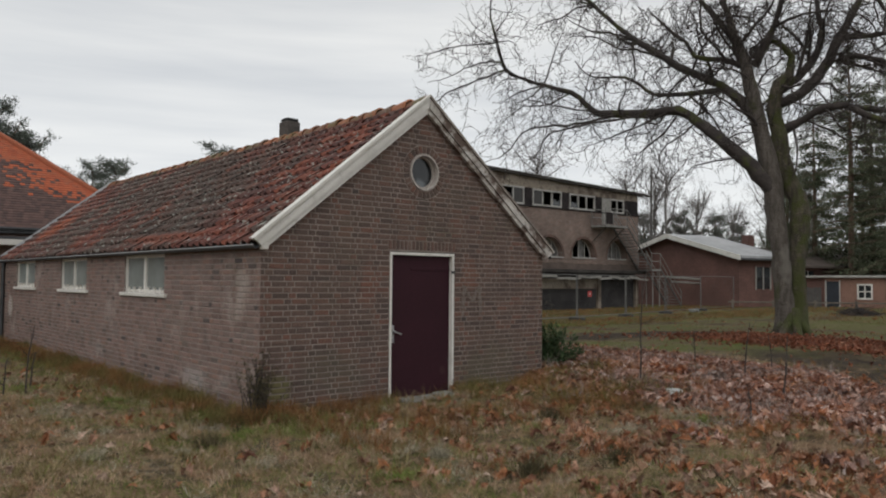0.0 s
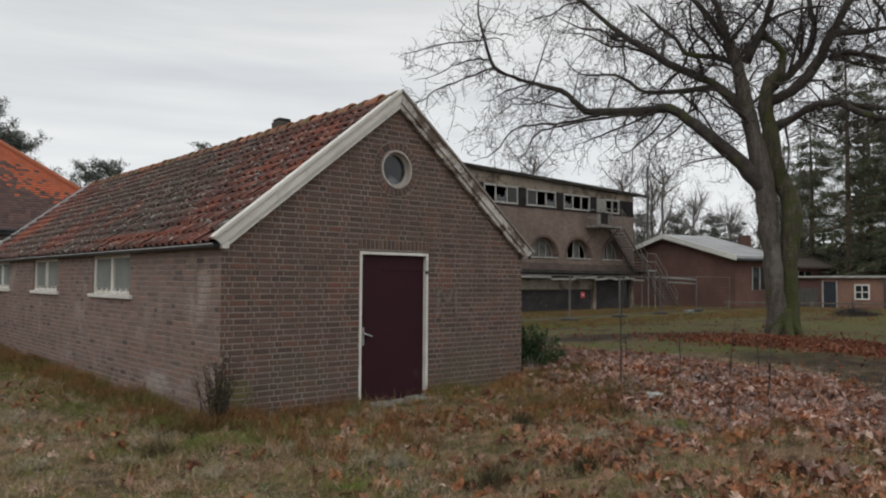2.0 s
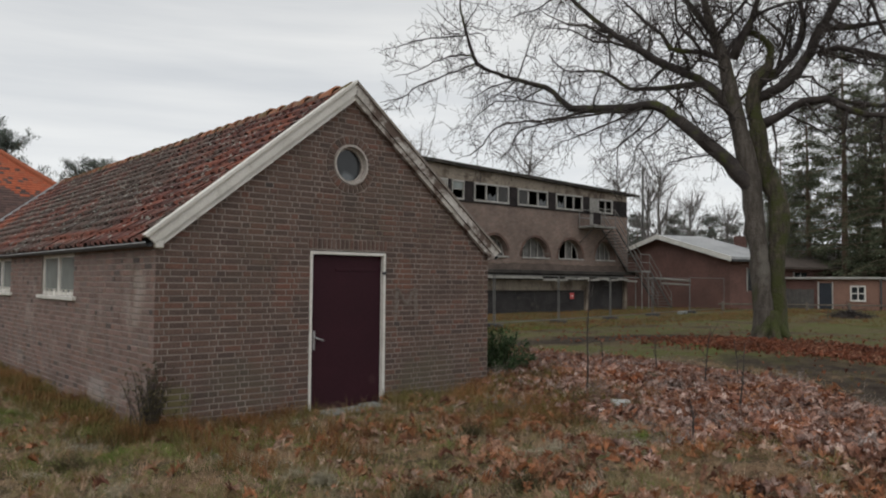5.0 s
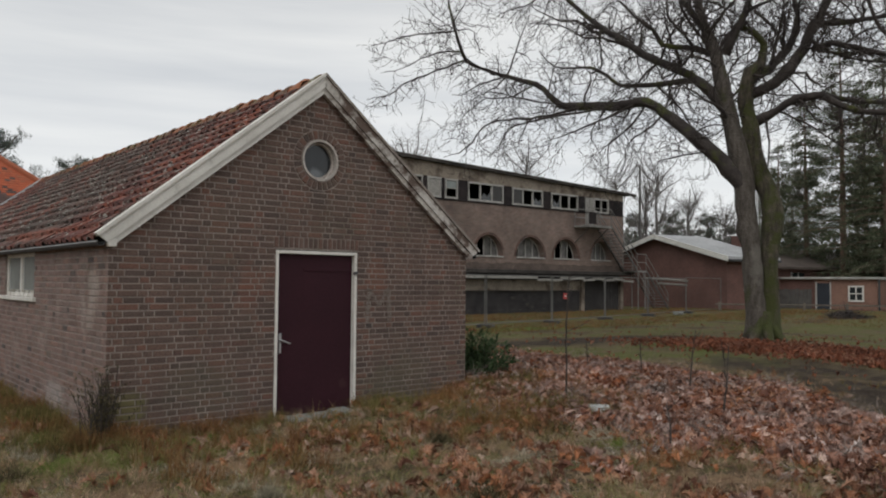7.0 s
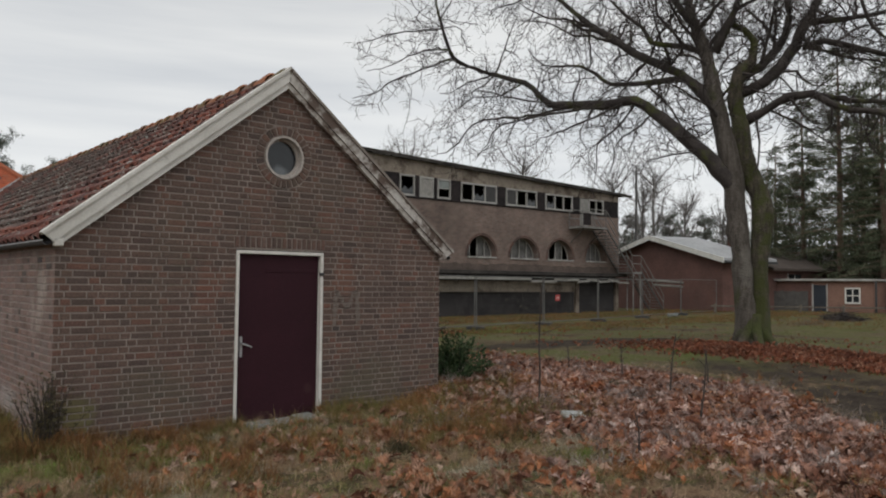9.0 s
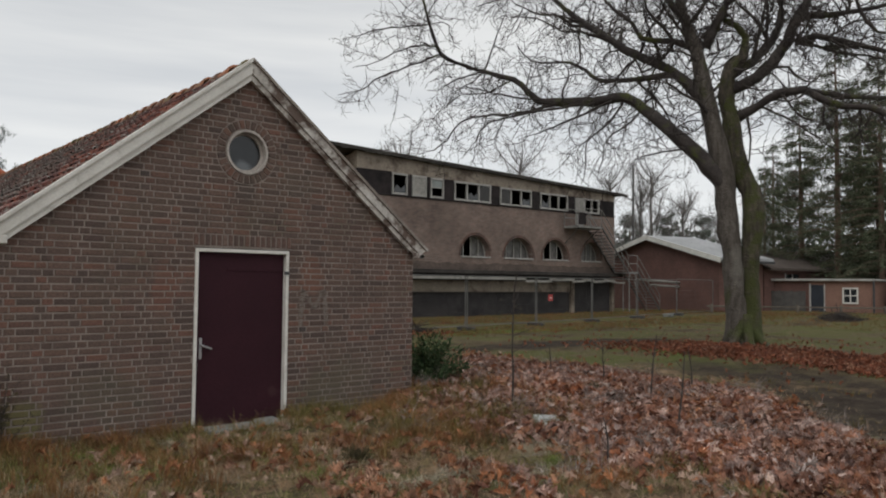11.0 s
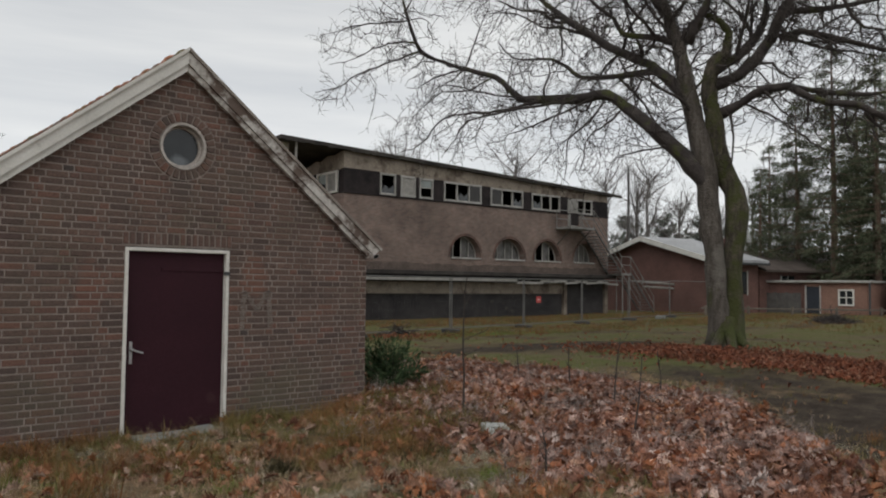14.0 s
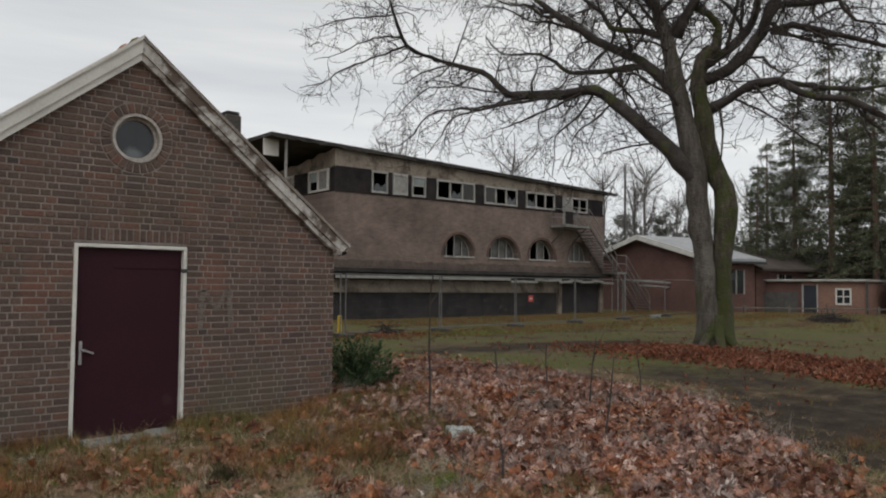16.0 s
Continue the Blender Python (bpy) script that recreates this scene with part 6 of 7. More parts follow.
def big_oak():
    oak = thing("bare_oak_tree", pose(14.0, 0.75, float(height(14.0, 0.75))), "large bare oak with a mossy double trunk and spreading limbs", "tree")
    base = np.array([14.0, 0.75, float(height(14.0, 0.75))])
    rg = np.random.default_rng(12)
    lines = {}
    for k, rows in OAK.items():
        r = spline(rows, 0.28)
        r[:, :3] += rg.normal(0, 1, (len(r), 3)) * np.clip(r[:, 3:4] * 0.10, 0.004, 0.02)
        r[:, :3] -= base
        if k not in ("trunk", "stem"):
            r[:, 3] *= 1.06
        lines[k] = r
    for n, (parent, at, mid, tip, r0) in enumerate(BOUGHS):
        src = lines[parent]
        a = src[int(at * (len(src) - 1)), :3] + base
        r = spline([(*a, r0), (*((a + np.array(mid)) / 2 + rg.normal(0, 0.06, 3)), r0 * 0.8), (*mid, r0 * 0.6), (*((np.array(mid) + np.array(tip)) / 2 + rg.normal(0, 0.08, 3)), r0 * 0.4), (*tip, 0.006)], 0.2)
        r[:, :3] += rg.normal(0, 1, (len(r), 3)) * 0.012 - base
        lines["bough_%d" % n] = r
    for k, ln in lines.items():
        sides = 16 if k in ("trunk", "stem") else 9
        v, f = tube(ln[:, :3], ln[:, 3] * (1 + 0.06 * rg.normal(0, 1, len(ln))), sides)
        v += rg.normal(0, 0.008 if sides == 16 else 0.003, v.shape)
        nm = k if k in ("trunk", "stem") else k.split("_")[0]
        raw(nm, v, f, M_MOSSBARK if k == "stem" else M_BARK if k == "trunk" else M_LIMB, oak, "mossy second stem" if k == "stem" else "", smooth=True)
    # root flare
    for k in range(7):
        t = k * 0.9 + 0.3
        rows = [(0.1 * math.cos(t), 0.1 * math.sin(t), 0.7, 0.12), (0.24 * math.cos(t), 0.24 * math.sin(t), 0.28, 0.13), (0.5 * math.cos(t), 0.5 * math.sin(t), 0.0, 0.09), (0.8 * math.cos(t), 0.8 * math.sin(t), -0.12, 0.05)]
        ln = spline(rows, 0.12)
        v, f = tube(ln[:, :3], ln[:, 3], 9)
        raw("root", v, f, M_MOSSBARK, oak, smooth=True)
    crown = []
    for src, n in ((lines["trunk"][-26:-4], 9), (lines["limb_f"][8:], 3), (lines["limb_b"][4:], 10), (lines["limb_d"], 3), (lines["limb_e"], 4), (lines["limb_j"], 2), (lines["limb_g"][4:], 3), (lines["limb_k"], 1), (lines["limb_l"], 3), (lines["limb_i"], 1)):
        for _ in range(n):
            j = rg.integers(0, len(src) - 1)
            t = src[j + 1, :3] - src[j, :3]
            q = wander(src[j, :3], side_way(t / np.linalg.norm(t), rg, 0.9, 0.3), rg.uniform(1.6, 3.6), 12, rg, 0.02, 0.22)
            r0 = min(0.6 * src[j, 3], rg.uniform(0.03, 0.07))
            crown.append(np.column_stack([q, np.linspace(r0, 0.012, 13)]))
    for ln in crown:
        raw("bough", *tube(ln[:, :3], ln[:, 3], 6, False), M_LIMB, oak, smooth=True)
    limbs = crown + [ln for k, ln in lines.items() if k not in ("trunk", "stem")] + [lines["trunk"][-14:], lines["stem"][-8:]]
    b2, b3, b4 = grow(limbs, rg, every=0.34, every3=0.2, thick=1.4)
    tagged(raw("branches", *joined([tube(p, r, 4, False) for p, r in b2]), M_TWIG, oak, "dark crooked side branches", smooth=True), kind="stuff")
    tagged(raw("twigs", *joined([tube(p, r, 3, False) for p, r in b3]), M_TWIG, oak, "fine dark twigs"), kind="stuff")
    tagged(raw("fine_twigs", *joined([tube(p, r, 3, False) for p, r in b4]), M_TWIG, oak, "finest twig tips"), kind="stuff")
    return oak


big_oak()


# ---- background trees ----
def bare_tree(m, h, seed, label="distant bare tree with a fine grey crown"):
    t = thing("bare_tree", m, label, "tree", "bare trees behind the hall")
    rg = np.random.default_rng(seed)
    rows = [(0, 0, -0.2, h * 0.018), (0.1, 0.1, h * 0.35, h * 0.013), (0.0, 0.25, h * 0.7, h * 0.008), (0.2, 0.1, h, 0.02)]
    tr = spline(rows, 0.6)
    raw("trunk", *tube(tr[:, :3], tr[:, 3], 7), M_FARBARK, t, smooth=True)
    limbs = []
    for k in range(20):
        z = h * rg.uniform(0.3, 0.95)
        i = int(np.argmin(np.abs(tr[:, 2] - z)))
        a = rg.uniform(0, 6.28)
        p = wander(tr[i, :3], (math.cos(a), math.sin(a), 0.9), h * rg.uniform(0.18, 0.36), 7, rg, 0.06, 0.18)
        limbs.append(np.column_stack([p, np.linspace(0.065, 0.02, 8)]))
    bits = [tube(l[:, :3], l[:, 3], 4, False) for l in limbs]
    tagged(raw("limbs", *joined(bits), M_FARBARK, t), kind="stuff")
    b2, b3, b4 = grow(limbs, rg, 0.15, 0.45, (1.0, 2.4), 0.30, (0.5, 1.2), 1, (0.3, 0.8), 1.25)
    tagged(raw("twigs", *joined([tube(p, r, 3, False) for p, r in b2 + b3 + b4]), M_FARBARK, t), kind="stuff")
    return t


def sprays(centres, ways, size, rg, per, width=0.28):
    """Needle sprays: small pointed blades about each centre."""
    c = np.repeat(centres, per, 0)
    w = np.repeat(ways, per, 0) + rg.normal(0, 0.75, (len(c), 3))
    w /= np.linalg.norm(w, axis=1)[:, None]
    s = size * rg.uniform(0.5, 1.3, (len(c), 1))
    side = np.cross(w, rg.normal(0, 1, (len(c), 3)))
    side /= np.linalg.norm(side, axis=1)[:, None] + 1e-9
    b = c + rg.normal(0, 0.35, c.shape) * size
    v = np.stack([b, b + w * s * 0.5 + side * s * width, b + w * s, b + w * s * 0.5 - side * s * width], 1).reshape(-1, 3)
    f = np.arange(len(v)).reshape(-1, 4)
    return v, f


def spruce(m, h, seed, radius=3.0):
    t = thing("spruce_tree", m, "tall dark green spruce with drooping boughs", "tree", "spruces at the edge of the wood")
    rg = np.random.default_rng(seed)
    raw("trunk", *tube([(0, 0, -0.2), (0.05, 0, h * 0.5), (0, 0.05, h)], [h * 0.013, h * 0.009, 0.02], 7), M_PINEBARK, t)
    cs, ws, bits = [], [], []
    z = h * 0.12
    while z < h * 0.985:
        frac = 1 - z / h
        n = 8 if frac > 0.2 else 4
        for k in range(n):
            a = rg.uniform(0, 6.28)
            ln = radius * (frac ** 0.6) * rg.uniform(0.35, 1.2) + 0.2
            q = np.linspace(0, 1, 8)
            p = np.stack([math.cos(a) * ln * q, math.sin(a) * ln * q, z + ln * (0.12 * q - 0.30 * q ** 2)], 1)
            bits.append(tube(p[::2], np.linspace(0.035, 0.01, 4), 3, False))
            keep = p[2:]
            cs.append(keep)
            ws.append(np.tile([math.cos(a), math.sin(a), -0.7], (len(keep), 1)))
        z += h * 0.026 * rg.uniform(0.6, 1.6)
    tagged(raw("boughs", *joined(bits), M_PINEBARK, t), kind="stuff")
    v, f = sprays(np.concatenate(cs), np.concatenate(ws), 0.31, rg, 13, 0.062)
    raw("crown", v, f, M_SPRUCE, t, "dark drooping needle sprays")
    return t


def pine(m, h, seed, spread=2.6):
    t = thing("pine_tree", m, "tall scots pine with a ragged clumped crown", "tree", "pines of the background")
    rg = np.random.default_rng(seed)
    raw("trunk", *tube([(0, 0, -0.2), (0.15, 0.1, h * 0.5), (0.0, 0.2, h * 0.97)], [h * 0.014, h * 0.01, 0.04], 7), M_PINEBARK, t)
    cs, ws, bits = [], [], []
    for k in range(26):
        z = h * rg.uniform(0.5, 0.99)
        a = rg.uniform(0, 6.28)
        ln = spread * rg.uniform(0.35, 1.0) * (1.15 - 0.7 * max(0, (z / h - 0.72)) / 0.28)
        p = wander((0.0, 0.15, z), (math.cos(a), math.sin(a), 0.25), ln, 5, rg, 0.05, 0.2)
        bits.append(tube(p, np.linspace(0.06, 0.02, 6), 4, False))
        for q in p[2:]:
            c = q + rg.normal(0, 0.28, (9, 3)) * np.array([1, 1, 0.55])
            cs.append(c)
            ws.append(np.tile([0, 0, 0.5], (9, 1)))
    tagged(raw("boughs", *joined(bits), M_PINEBARK, t), kind="stuff")
    v, f = sprays(np.concatenate(cs), np.concatenate(ws), 0.27, rg, 11, 0.08)
    raw("crown", v, f, M_PINE, t, "clumped grey-green needles")
    return t


SPRUCES = [(49.2, 12.6, 18.4), (50.5, 15.6, 15.0), (48.2, 9.6, 16.5), (52.0, 18.3, 12.5), (53.5, 9.0, 19.5), (55.5, 13.5, 17.0), (50.0, 6.2, 15.5), (56.0, 5.0, 18.0), (47.8, 16.9, 10.0), (51.5, 11.0, 13.0), (53.0, 7.2, 17.0), (50.2, 8.2, 12.0)]
base_spruces = []
for k, (x, y, h) in enumerate(SPRUCES):
    if k < 3:
        base_spruces.append((spruce(pose(x, y, 0.1), h, 40 + k, 3.3), h))
    else:
        src, hh = base_spruces[k % 3]
        copy_thing(src, pose(x, y, 0.1, 0, 0, 70 * k) @ Matrix.Scale(h / hh, 4))

PINES = [(3.6, 46.0, 12.4), (5.6, 46.6, 10.6), (1.6, 45.0, 11.6), (11.6, 54.0, 10.3), (13.6, 54.5, 10.5), (19.4, 48.0, 11.8), (22.0, 49.5, 11.5), (45.5, 52.5, 12.0), (59, 36, 8.3), (62, 33.5, 8.6), (64, 31, 8.0), (67, 30, 7.6), (56, 41, 7.6), (70, 24, 12), (72, 20, 13), (66, 12, 14), (64, 7, 15), (70, 3, 16)]
base_pines = []
for k, (x, y, h) in enumerate(PINES):
    if k < 3:
        base_pines.append((pine(pose(x, y, 0), h, 70 + k), h))
    else:
        src, hh = base_pines[k % 3]
        copy_thing(src, pose(x, y, 0, 0, 0, 83 * k) @ Matrix.Scale(h / hh, 4))

BARES = [(55.5, 31.0, 12.6), (57.5, 29.0, 10.2), (53.0, 34.0, 12.0), (60.0, 27.0, 9.0), (50.0, 42.0, 14.5), (41.0, 49.0, 15.5), (62.0, 22.0, 11.5), (58.0, 34.0, 12.0), (61.5, 24.3, 10.5)]
base_bare = []
for k, (x, y, h) in enumerate(BARES):
    if k < 2:
        base_bare.append((bare_tree(pose(x, y, 0), h, 90 + k), h))
    else:
        src, hh = base_bare[k % 2]
        copy_thing(src, pose(x, y, 0, 0, 0, 97 * k) @ Matrix.Scale(h / hh, 4))


def far_wood():
    """A belt of woodland round the place, too far off to count."""
    rg = np.random.default_rng(6)
    cs, bits = [], []
    for k in range(420):
        a = rg.uniform(0, 2 * math.pi)
        d = rg.uniform(95, 150)
        x, y = 15 + d * math.cos(a), 10 + d * math.sin(a)
        h = rg.uniform(7, 11.5)
        bits.append(tube([(x, y, -0.3), (x, y, h)], [0.16, 0.05], 4, False))
        c = np.array([x, y, h * 0.72]) + rg.normal(0, 1, (60, 3)) * np.array([1.5, 1.5, h * 0.17])
        cs.append(c)
    c = np.concatenate(cs)
    v, f = sprays(c, np.tile([0, 0, 0.3], (len(c), 1)), 1.1, rg, 3, 0.3)
    n = len(v)
    tv, tf = joined(bits)
    fs = f.tolist() + [[q + n for q in k] for k in tf]
    ob = raw("far_wood", np.concatenate([v, tv]), fs, M_PINE)
    tagged(ob, "distant belt of grey-green pine wood", "wood", kind="stuff")


far_wood()


# ---- fallen leaves ----
def leaf_shape(k, rg):
    """A lobed oak leaf, folded along its rib and curled."""
    n = 10
    left, right = [], []
    for i in range(n + 1):
        t = i / n
        w = 0.30 * math.sin(math.pi * min(1, t * 0.92 + 0.03)) ** 0.7 * (1.2 if i % 2 else 0.42)
        tip = 0.07 if i % 2 else 0.0
        left.append((t - 0.5 + tip, w * rg.uniform(0.8, 1.15)))
        right.append((t - 0.5 + tip, -w * rg.uniform(0.8, 1.15)))
    curl, fold, twist = rg.uniform(-1.0, 2.2), rg.uniform(0.2, 2.0), rg.uniform(-1.6, 1.6)
    v = []
    for i in range(n + 1):
        t = i / n - 0.5
        mid = -curl * t * t
        for (a, b), s in ((left[i], 1), (right[i], -1)):
            v.append((a, b, mid + fold * abs(b) + twist * a * b * 2))
        v.append((t, 0.0, mid))
    f = []
    for i in range(n):
        a = 3 * i
        f += [[a + 2, a + 5, a + 3, a], [a + 1, a + 4, a + 5, a + 2]]
    return np.array(v), np.array(f)


def scatter(name, spots, shapes, material, label, category, size, tilt, rg, lift=0.0):
    """Copies of the shapes at the spots (x, y), joined in one mesh."""
    vs, fs, o = [], [], 0
    n = len(spots)
    z = height(spots[:, 0], spots[:, 1])
    yaw, rx, ry = rg.uniform(0, 6.283, n), rg.normal(0, tilt, n), rg.normal(0, tilt, n)
    s = rg.uniform(*size, n)
    pick = rg.integers(0, len(shapes), n)
    up = rg.uniform(0, 1, n) * lift
    for k, (v, f) in enumerate(shapes):
        idx = np.nonzero(pick == k)[0]
        if not len(idx):
            continue
        cx, sx, cy, sy, cz, sz = np.cos(rx[idx]), np.sin(rx[idx]), np.cos(ry[idx]), np.sin(ry[idx]), np.cos(yaw[idx]), np.sin(yaw[idx])
        p = v[None] * s[idx][:, None, None]
        x, y, zz = p[..., 0], p[..., 1], p[..., 2]
        y, zz = y * cx[:, None] - zz * sx[:, None], y * sx[:, None] + zz * cx[:, None]
        x, zz = x * cy[:, None] + zz * sy[:, None], -x * sy[:, None] + zz * cy[:, None]
        x, y = x * cz[:, None] - y * sz[:, None], x * sz[:, None] + y * cz[:, None]
        low = zz.min(1)
        zz = zz - low[:, None] * 0.75
        q = np.stack([x + spots[idx, 0][:, None], y + spots[idx, 1][:, None], zz + (z[idx] + up[idx])[:, None]], -1)
        vs.append(q.reshape(-1, 3))
        fs.append((np.arange(len(idx))[:, None, None] * len(v) + f[None] + o).reshape(-1, f.shape[1]))
        o += len(idx) * len(v)
    return tagged(raw(name, np.concatenate(vs), np.concatenate(fs), material), label, category, kind="stuff")


def outside(p):
    """Spots that do not lie under the outbuilding or the step."""
    return ~((p[:, 0] > X0 - 0.03) & (p[:, 0] < X1 + 0.03) & (p[:, 1] > -0.02) & (p[:, 1] < 16))


def blotch(x, y, s=1.0):
    return np.sin(1.7 * s * x + 0.9 * s * y + 1) * np.sin(1.1 * s * y - 1.3 * s * x + 2.2) + 0.5 * np.sin(3.7 * s * x + 1.1) * np.sin(3.3 * s * y + 0.4)


def bed(x, y):
    """How densely the leaves lie, 0 to 1."""
    u, v = x - 5.2, y + 0.7
    a = -0.25
    uu, vv = u * math.cos(a) + v * math.sin(a), -u * math.sin(a) + v * math.cos(a)
    e = (uu / 2.9) ** 2 + (vv / 6.0) ** 2
    over = np.maximum(0.967 * (x - 7.3) - 0.254 * (y + 3.65), 0.605 * (x - 7.3) - 0.797 * (y + 3.65))
    edge = 1 - sstep(-0.35, 0.3, over + 0.2 * blotch(x, y, 1.6))
    main = (1 - sstep(0.62, 1.0, e + 0.16 * blotch(x, y))) * np.clip(0.82 + 0.45 * blotch(x + 1.3, y, 1.9), 0.22, 1)
    south = (1 - sstep(-3.8, -0.5, y)) * sstep(-3.5, 1.5, x) * (1 - sstep(3.4, 4.6, x - 0.3 * y - 2.0)) * 0.36
    gable_side = 0.17 * np.exp(-((y + 1.2) / 1.3) ** 2) * sstep(-2.5, 0.5, x) * (1 - sstep(3.5, 6, x))
    return np.clip(np.maximum.reduce([main, south * np.clip(0.32 + 0.75 * blotch(x, y, 1.7), 0.03, 1), gable_side * np.clip(0.5 + 0.8 * blotch(x, y, 2.0), 0.05, 1.3), 0.010 + 0.010 * sstep(-2.5, 1.0, x) + 0.0 * x]) * np.maximum(edge, 0.012), 0, 1)


rgl = np.random.default_rng(77)
LEAVES = [leaf_shape(k, rgl) for k in range(18)]
spots = rgl.uniform((-8, -9), (10.5, 6), (200000, 2))
den = bed(spots[:, 0], spots[:, 1])
keep = (rgl.random(len(spots)) < den) & outside(spots) & (np.hypot(spots[:, 0] - 3.15, spots[:, 1] + 2.56) > 0.28) & ~((spots[:, 0] > 0.0) & (spots[:, 0] < 1.1) & (spots[:, 1] > -0.42))
spots, den = spots[keep], den[keep]
scatter("scattered_leaves", spots[den < 0.3], LEAVES, M_LEAFORANGE, "scattered orange-brown oak leaves in the grass", "leaves", (0.06, 0.155), 0.5, rgl, 0.02)
spots = spots[den >= 0.3]
scatter("fallen_leaves", spots, LEAVES, M_LEAF, "bed of brown and grey fallen oak leaves, frosted", "leaves", (0.055, 0.155), 0.7, rgl, 0.05)
e = rgl.normal(0, 1, (7500, 2)) * np.array([0.62, 2.3]) + np.array([12.2, -2.1])
e2 = rgl.normal(0, 1, (900, 2)) * np.array([0.6, 0.7]) + np.array([12.4, 1.0])
e3 = rgl.normal(0, 1, (260, 2)) * np.array([0.9, 0.5]) + np.array([12.2, 10.9])
e4 = rgl.uniform((6, -9), (24, 12), (420, 2))
spots = np.concatenate([e, e2, e3, e4])
scatter("leaf_drift", spots[outside(spots)], LEAVES, M_LEAFRED, "drift of rusty leaves round the oak", "leaves", (0.06, 0.12), 0.45, rgl, 0.07)


# ---- grasses ----
def blade_tuft(rg, n, h, spread, wide):
    """A tuft of bent blades."""
    vs, fs = [], []
    for k in range(n):
        a = rg.uniform(0, 6.28)
        r = spread * rg.random() * 0.4
        lean = rg.uniform(0.1, 0.9) * spread
        hh = h * rg.uniform(0.5, 1.1)
        d = np.array([math.cos(a), math.sin(a), 0])
        s = np.array([-d[1], d[0], 0]) * wide * rg.uniform(0.6, 1.2)
        b = d * r
        m = b + d * lean * 0.35 + np.array([0, 0, hh * 0.6])
        t = b + d * lean + np.array([0, 0, hh * rg.uniform(0.75, 1.0)])
        o = len(vs)
        vs += [b - s, b + s, m + s * 0.7, m - s * 0.7, t + s * 0.12, t - s * 0.12]
        fs += [[o, o + 1, o + 2, o + 3], [o + 3, o + 2, o + 4, o + 5]]
    return np.array(vs), np.array(fs)


rgg = np.random.default_rng(31)
SHORT = [blade_tuft(rgg, 6, 0.75, 1.7, 0.026) for _ in range(8)]
TALL = [blade_tuft(rgg, 16, 0.95, 0.8, 0.011) for _ in range(8)]
p = rgg.uniform((-9, -8), (9.5, 7), (125000, 2))
d = 0.72 - 0.8 * bed(p[:, 0], p[:, 1]) + 0.42 * blotch(p[:, 0], p[:, 1], 1.3)
d = d * (1 - sstep(0.6, 1.0, ((p[:, 0] - 0.2) / 9.2) ** 2 + ((p[:, 1] + 0.6) / 7.4) ** 2))
d = np.where(blotch(p[:, 0] + 3, p[:, 1], 1.9) > 0.6, d * 0.25, d) * (1 - 1.1 * bare(p[:, 0], p[:, 1]))
p = p[(rgg.random(len(p)) < d) & outside(p)]
scatter("short_grass", p, SHORT, M_GRASS, "short tangled winter grass", "grass", (0.035, 0.10), 0.3, rgg)
p = rgg.uniform((-9, -8), (6, 6), (46000, 2))
p = p[(blotch(p[:, 0] + 3, p[:, 1], 1.9) > 0.62) & outside(p) & (rgg.random(len(p)) < 1 - 0.9 * bed(p[:, 0], p[:, 1]))]
scatter("frosted_moss", p, SHORT, M_FROST, "pale frosted moss cushions", "moss", (0.04, 0.09), 0.4, rgg)
def patches(centres, per, wide):
    """Spots clumped about the given centres."""
    c = np.repeat(np.array(centres), per, 0)
    d = rgg.normal(0, 1, c.shape) * wide * (0.65 + 0.35 * np.sin(7 * c[:, :1] + 3 * c[:, 1:]))
    q = c + d * np.column_stack([1.3 + 0.5 * np.sin(9 * c[:, 1]), 0.8 + 0.3 * np.cos(5 * c[:, 0])])
    return q[np.sin(11 * q[:, 0] + 4 * np.sin(6 * q[:, 1])) + np.sin(13 * q[:, 1] + 2) > -0.5]


q = patches([(-1.9, -2.7), (-1.65, -3.0), (0.05, -4.6), (-1.0, -3.65), (1.3, -4.0), (1.6, -3.8), (0.6, -3.4), (2.4, -3.1), (-3.3, -1.3), (-2.75, -0.4), (-3.8, 1.6), (-3.1, -2.3), (2.1, -3.2), (3.6, -4.1), (-4.2, -1.0)], 300, 0.2)
scatter("frost_patches", q[outside(q)], SHORT, M_FROST, "pale mint-grey frosted lichen patches", "lichen", (0.03, 0.065), 0.5, rgg, 0.035)
q = patches([(-2.5, -3.4), (-2.4, 3.0), (-2.6, 3.3), (-1.5, -0.5), (-2.4, 0.5), (-2.5, 1.6), (-2.9, 2.2), (-1.0, -0.35), (-3.6, 4.2), (-2.7, -0.9), (2.0, -3.6)], 420, 0.22)
scatter("moss_patches", q[outside(q)], SHORT, M_MOSS, "bright green moss patches", "moss", (0.03, 0.07), 0.4, rgg, 0.02)
q = patches([(-0.5, -4.2), (-1.4, -3.9), (-2.65, -0.8), (-3.1, -1.15), (2.15, -2.6), (4.7, -2.7), (5.3, -1.6), (3.0, -2.0), (0.6, -2.4)], 40, 0.08)
scatter("dead_tufts", q, TALL, M_WEED, "small dark dead weed tufts", "weeds", (0.10, 0.24), 0.45, rgg)
wx = rgg.uniform(-2.6, 3.5, 420)
g1 = np.stack([wx, -np.abs(rgg.normal(0.03, 0.20, 420)) - 0.03], 1)
wy = rgg.uniform(-0.3, 14, 1700)
g2 = np.stack([X0 - 0.04 - np.abs(rgg.normal(0.05, 0.33, 1700)), wy], 1)
g3 = rgg.normal(0, 1, (200, 2)) * np.array([0.55, 0.45]) + np.array([3.6, -0.6])
g4 = rgg.normal(0, 1, (260, 2)) * np.array([0.45, 0.3]) + np.array([2.6, -1.9])
g5 = rgg.normal(0, 1, (200, 2)) * np.array([0.25, 0.2]) + np.array([-2.1, -0.2])
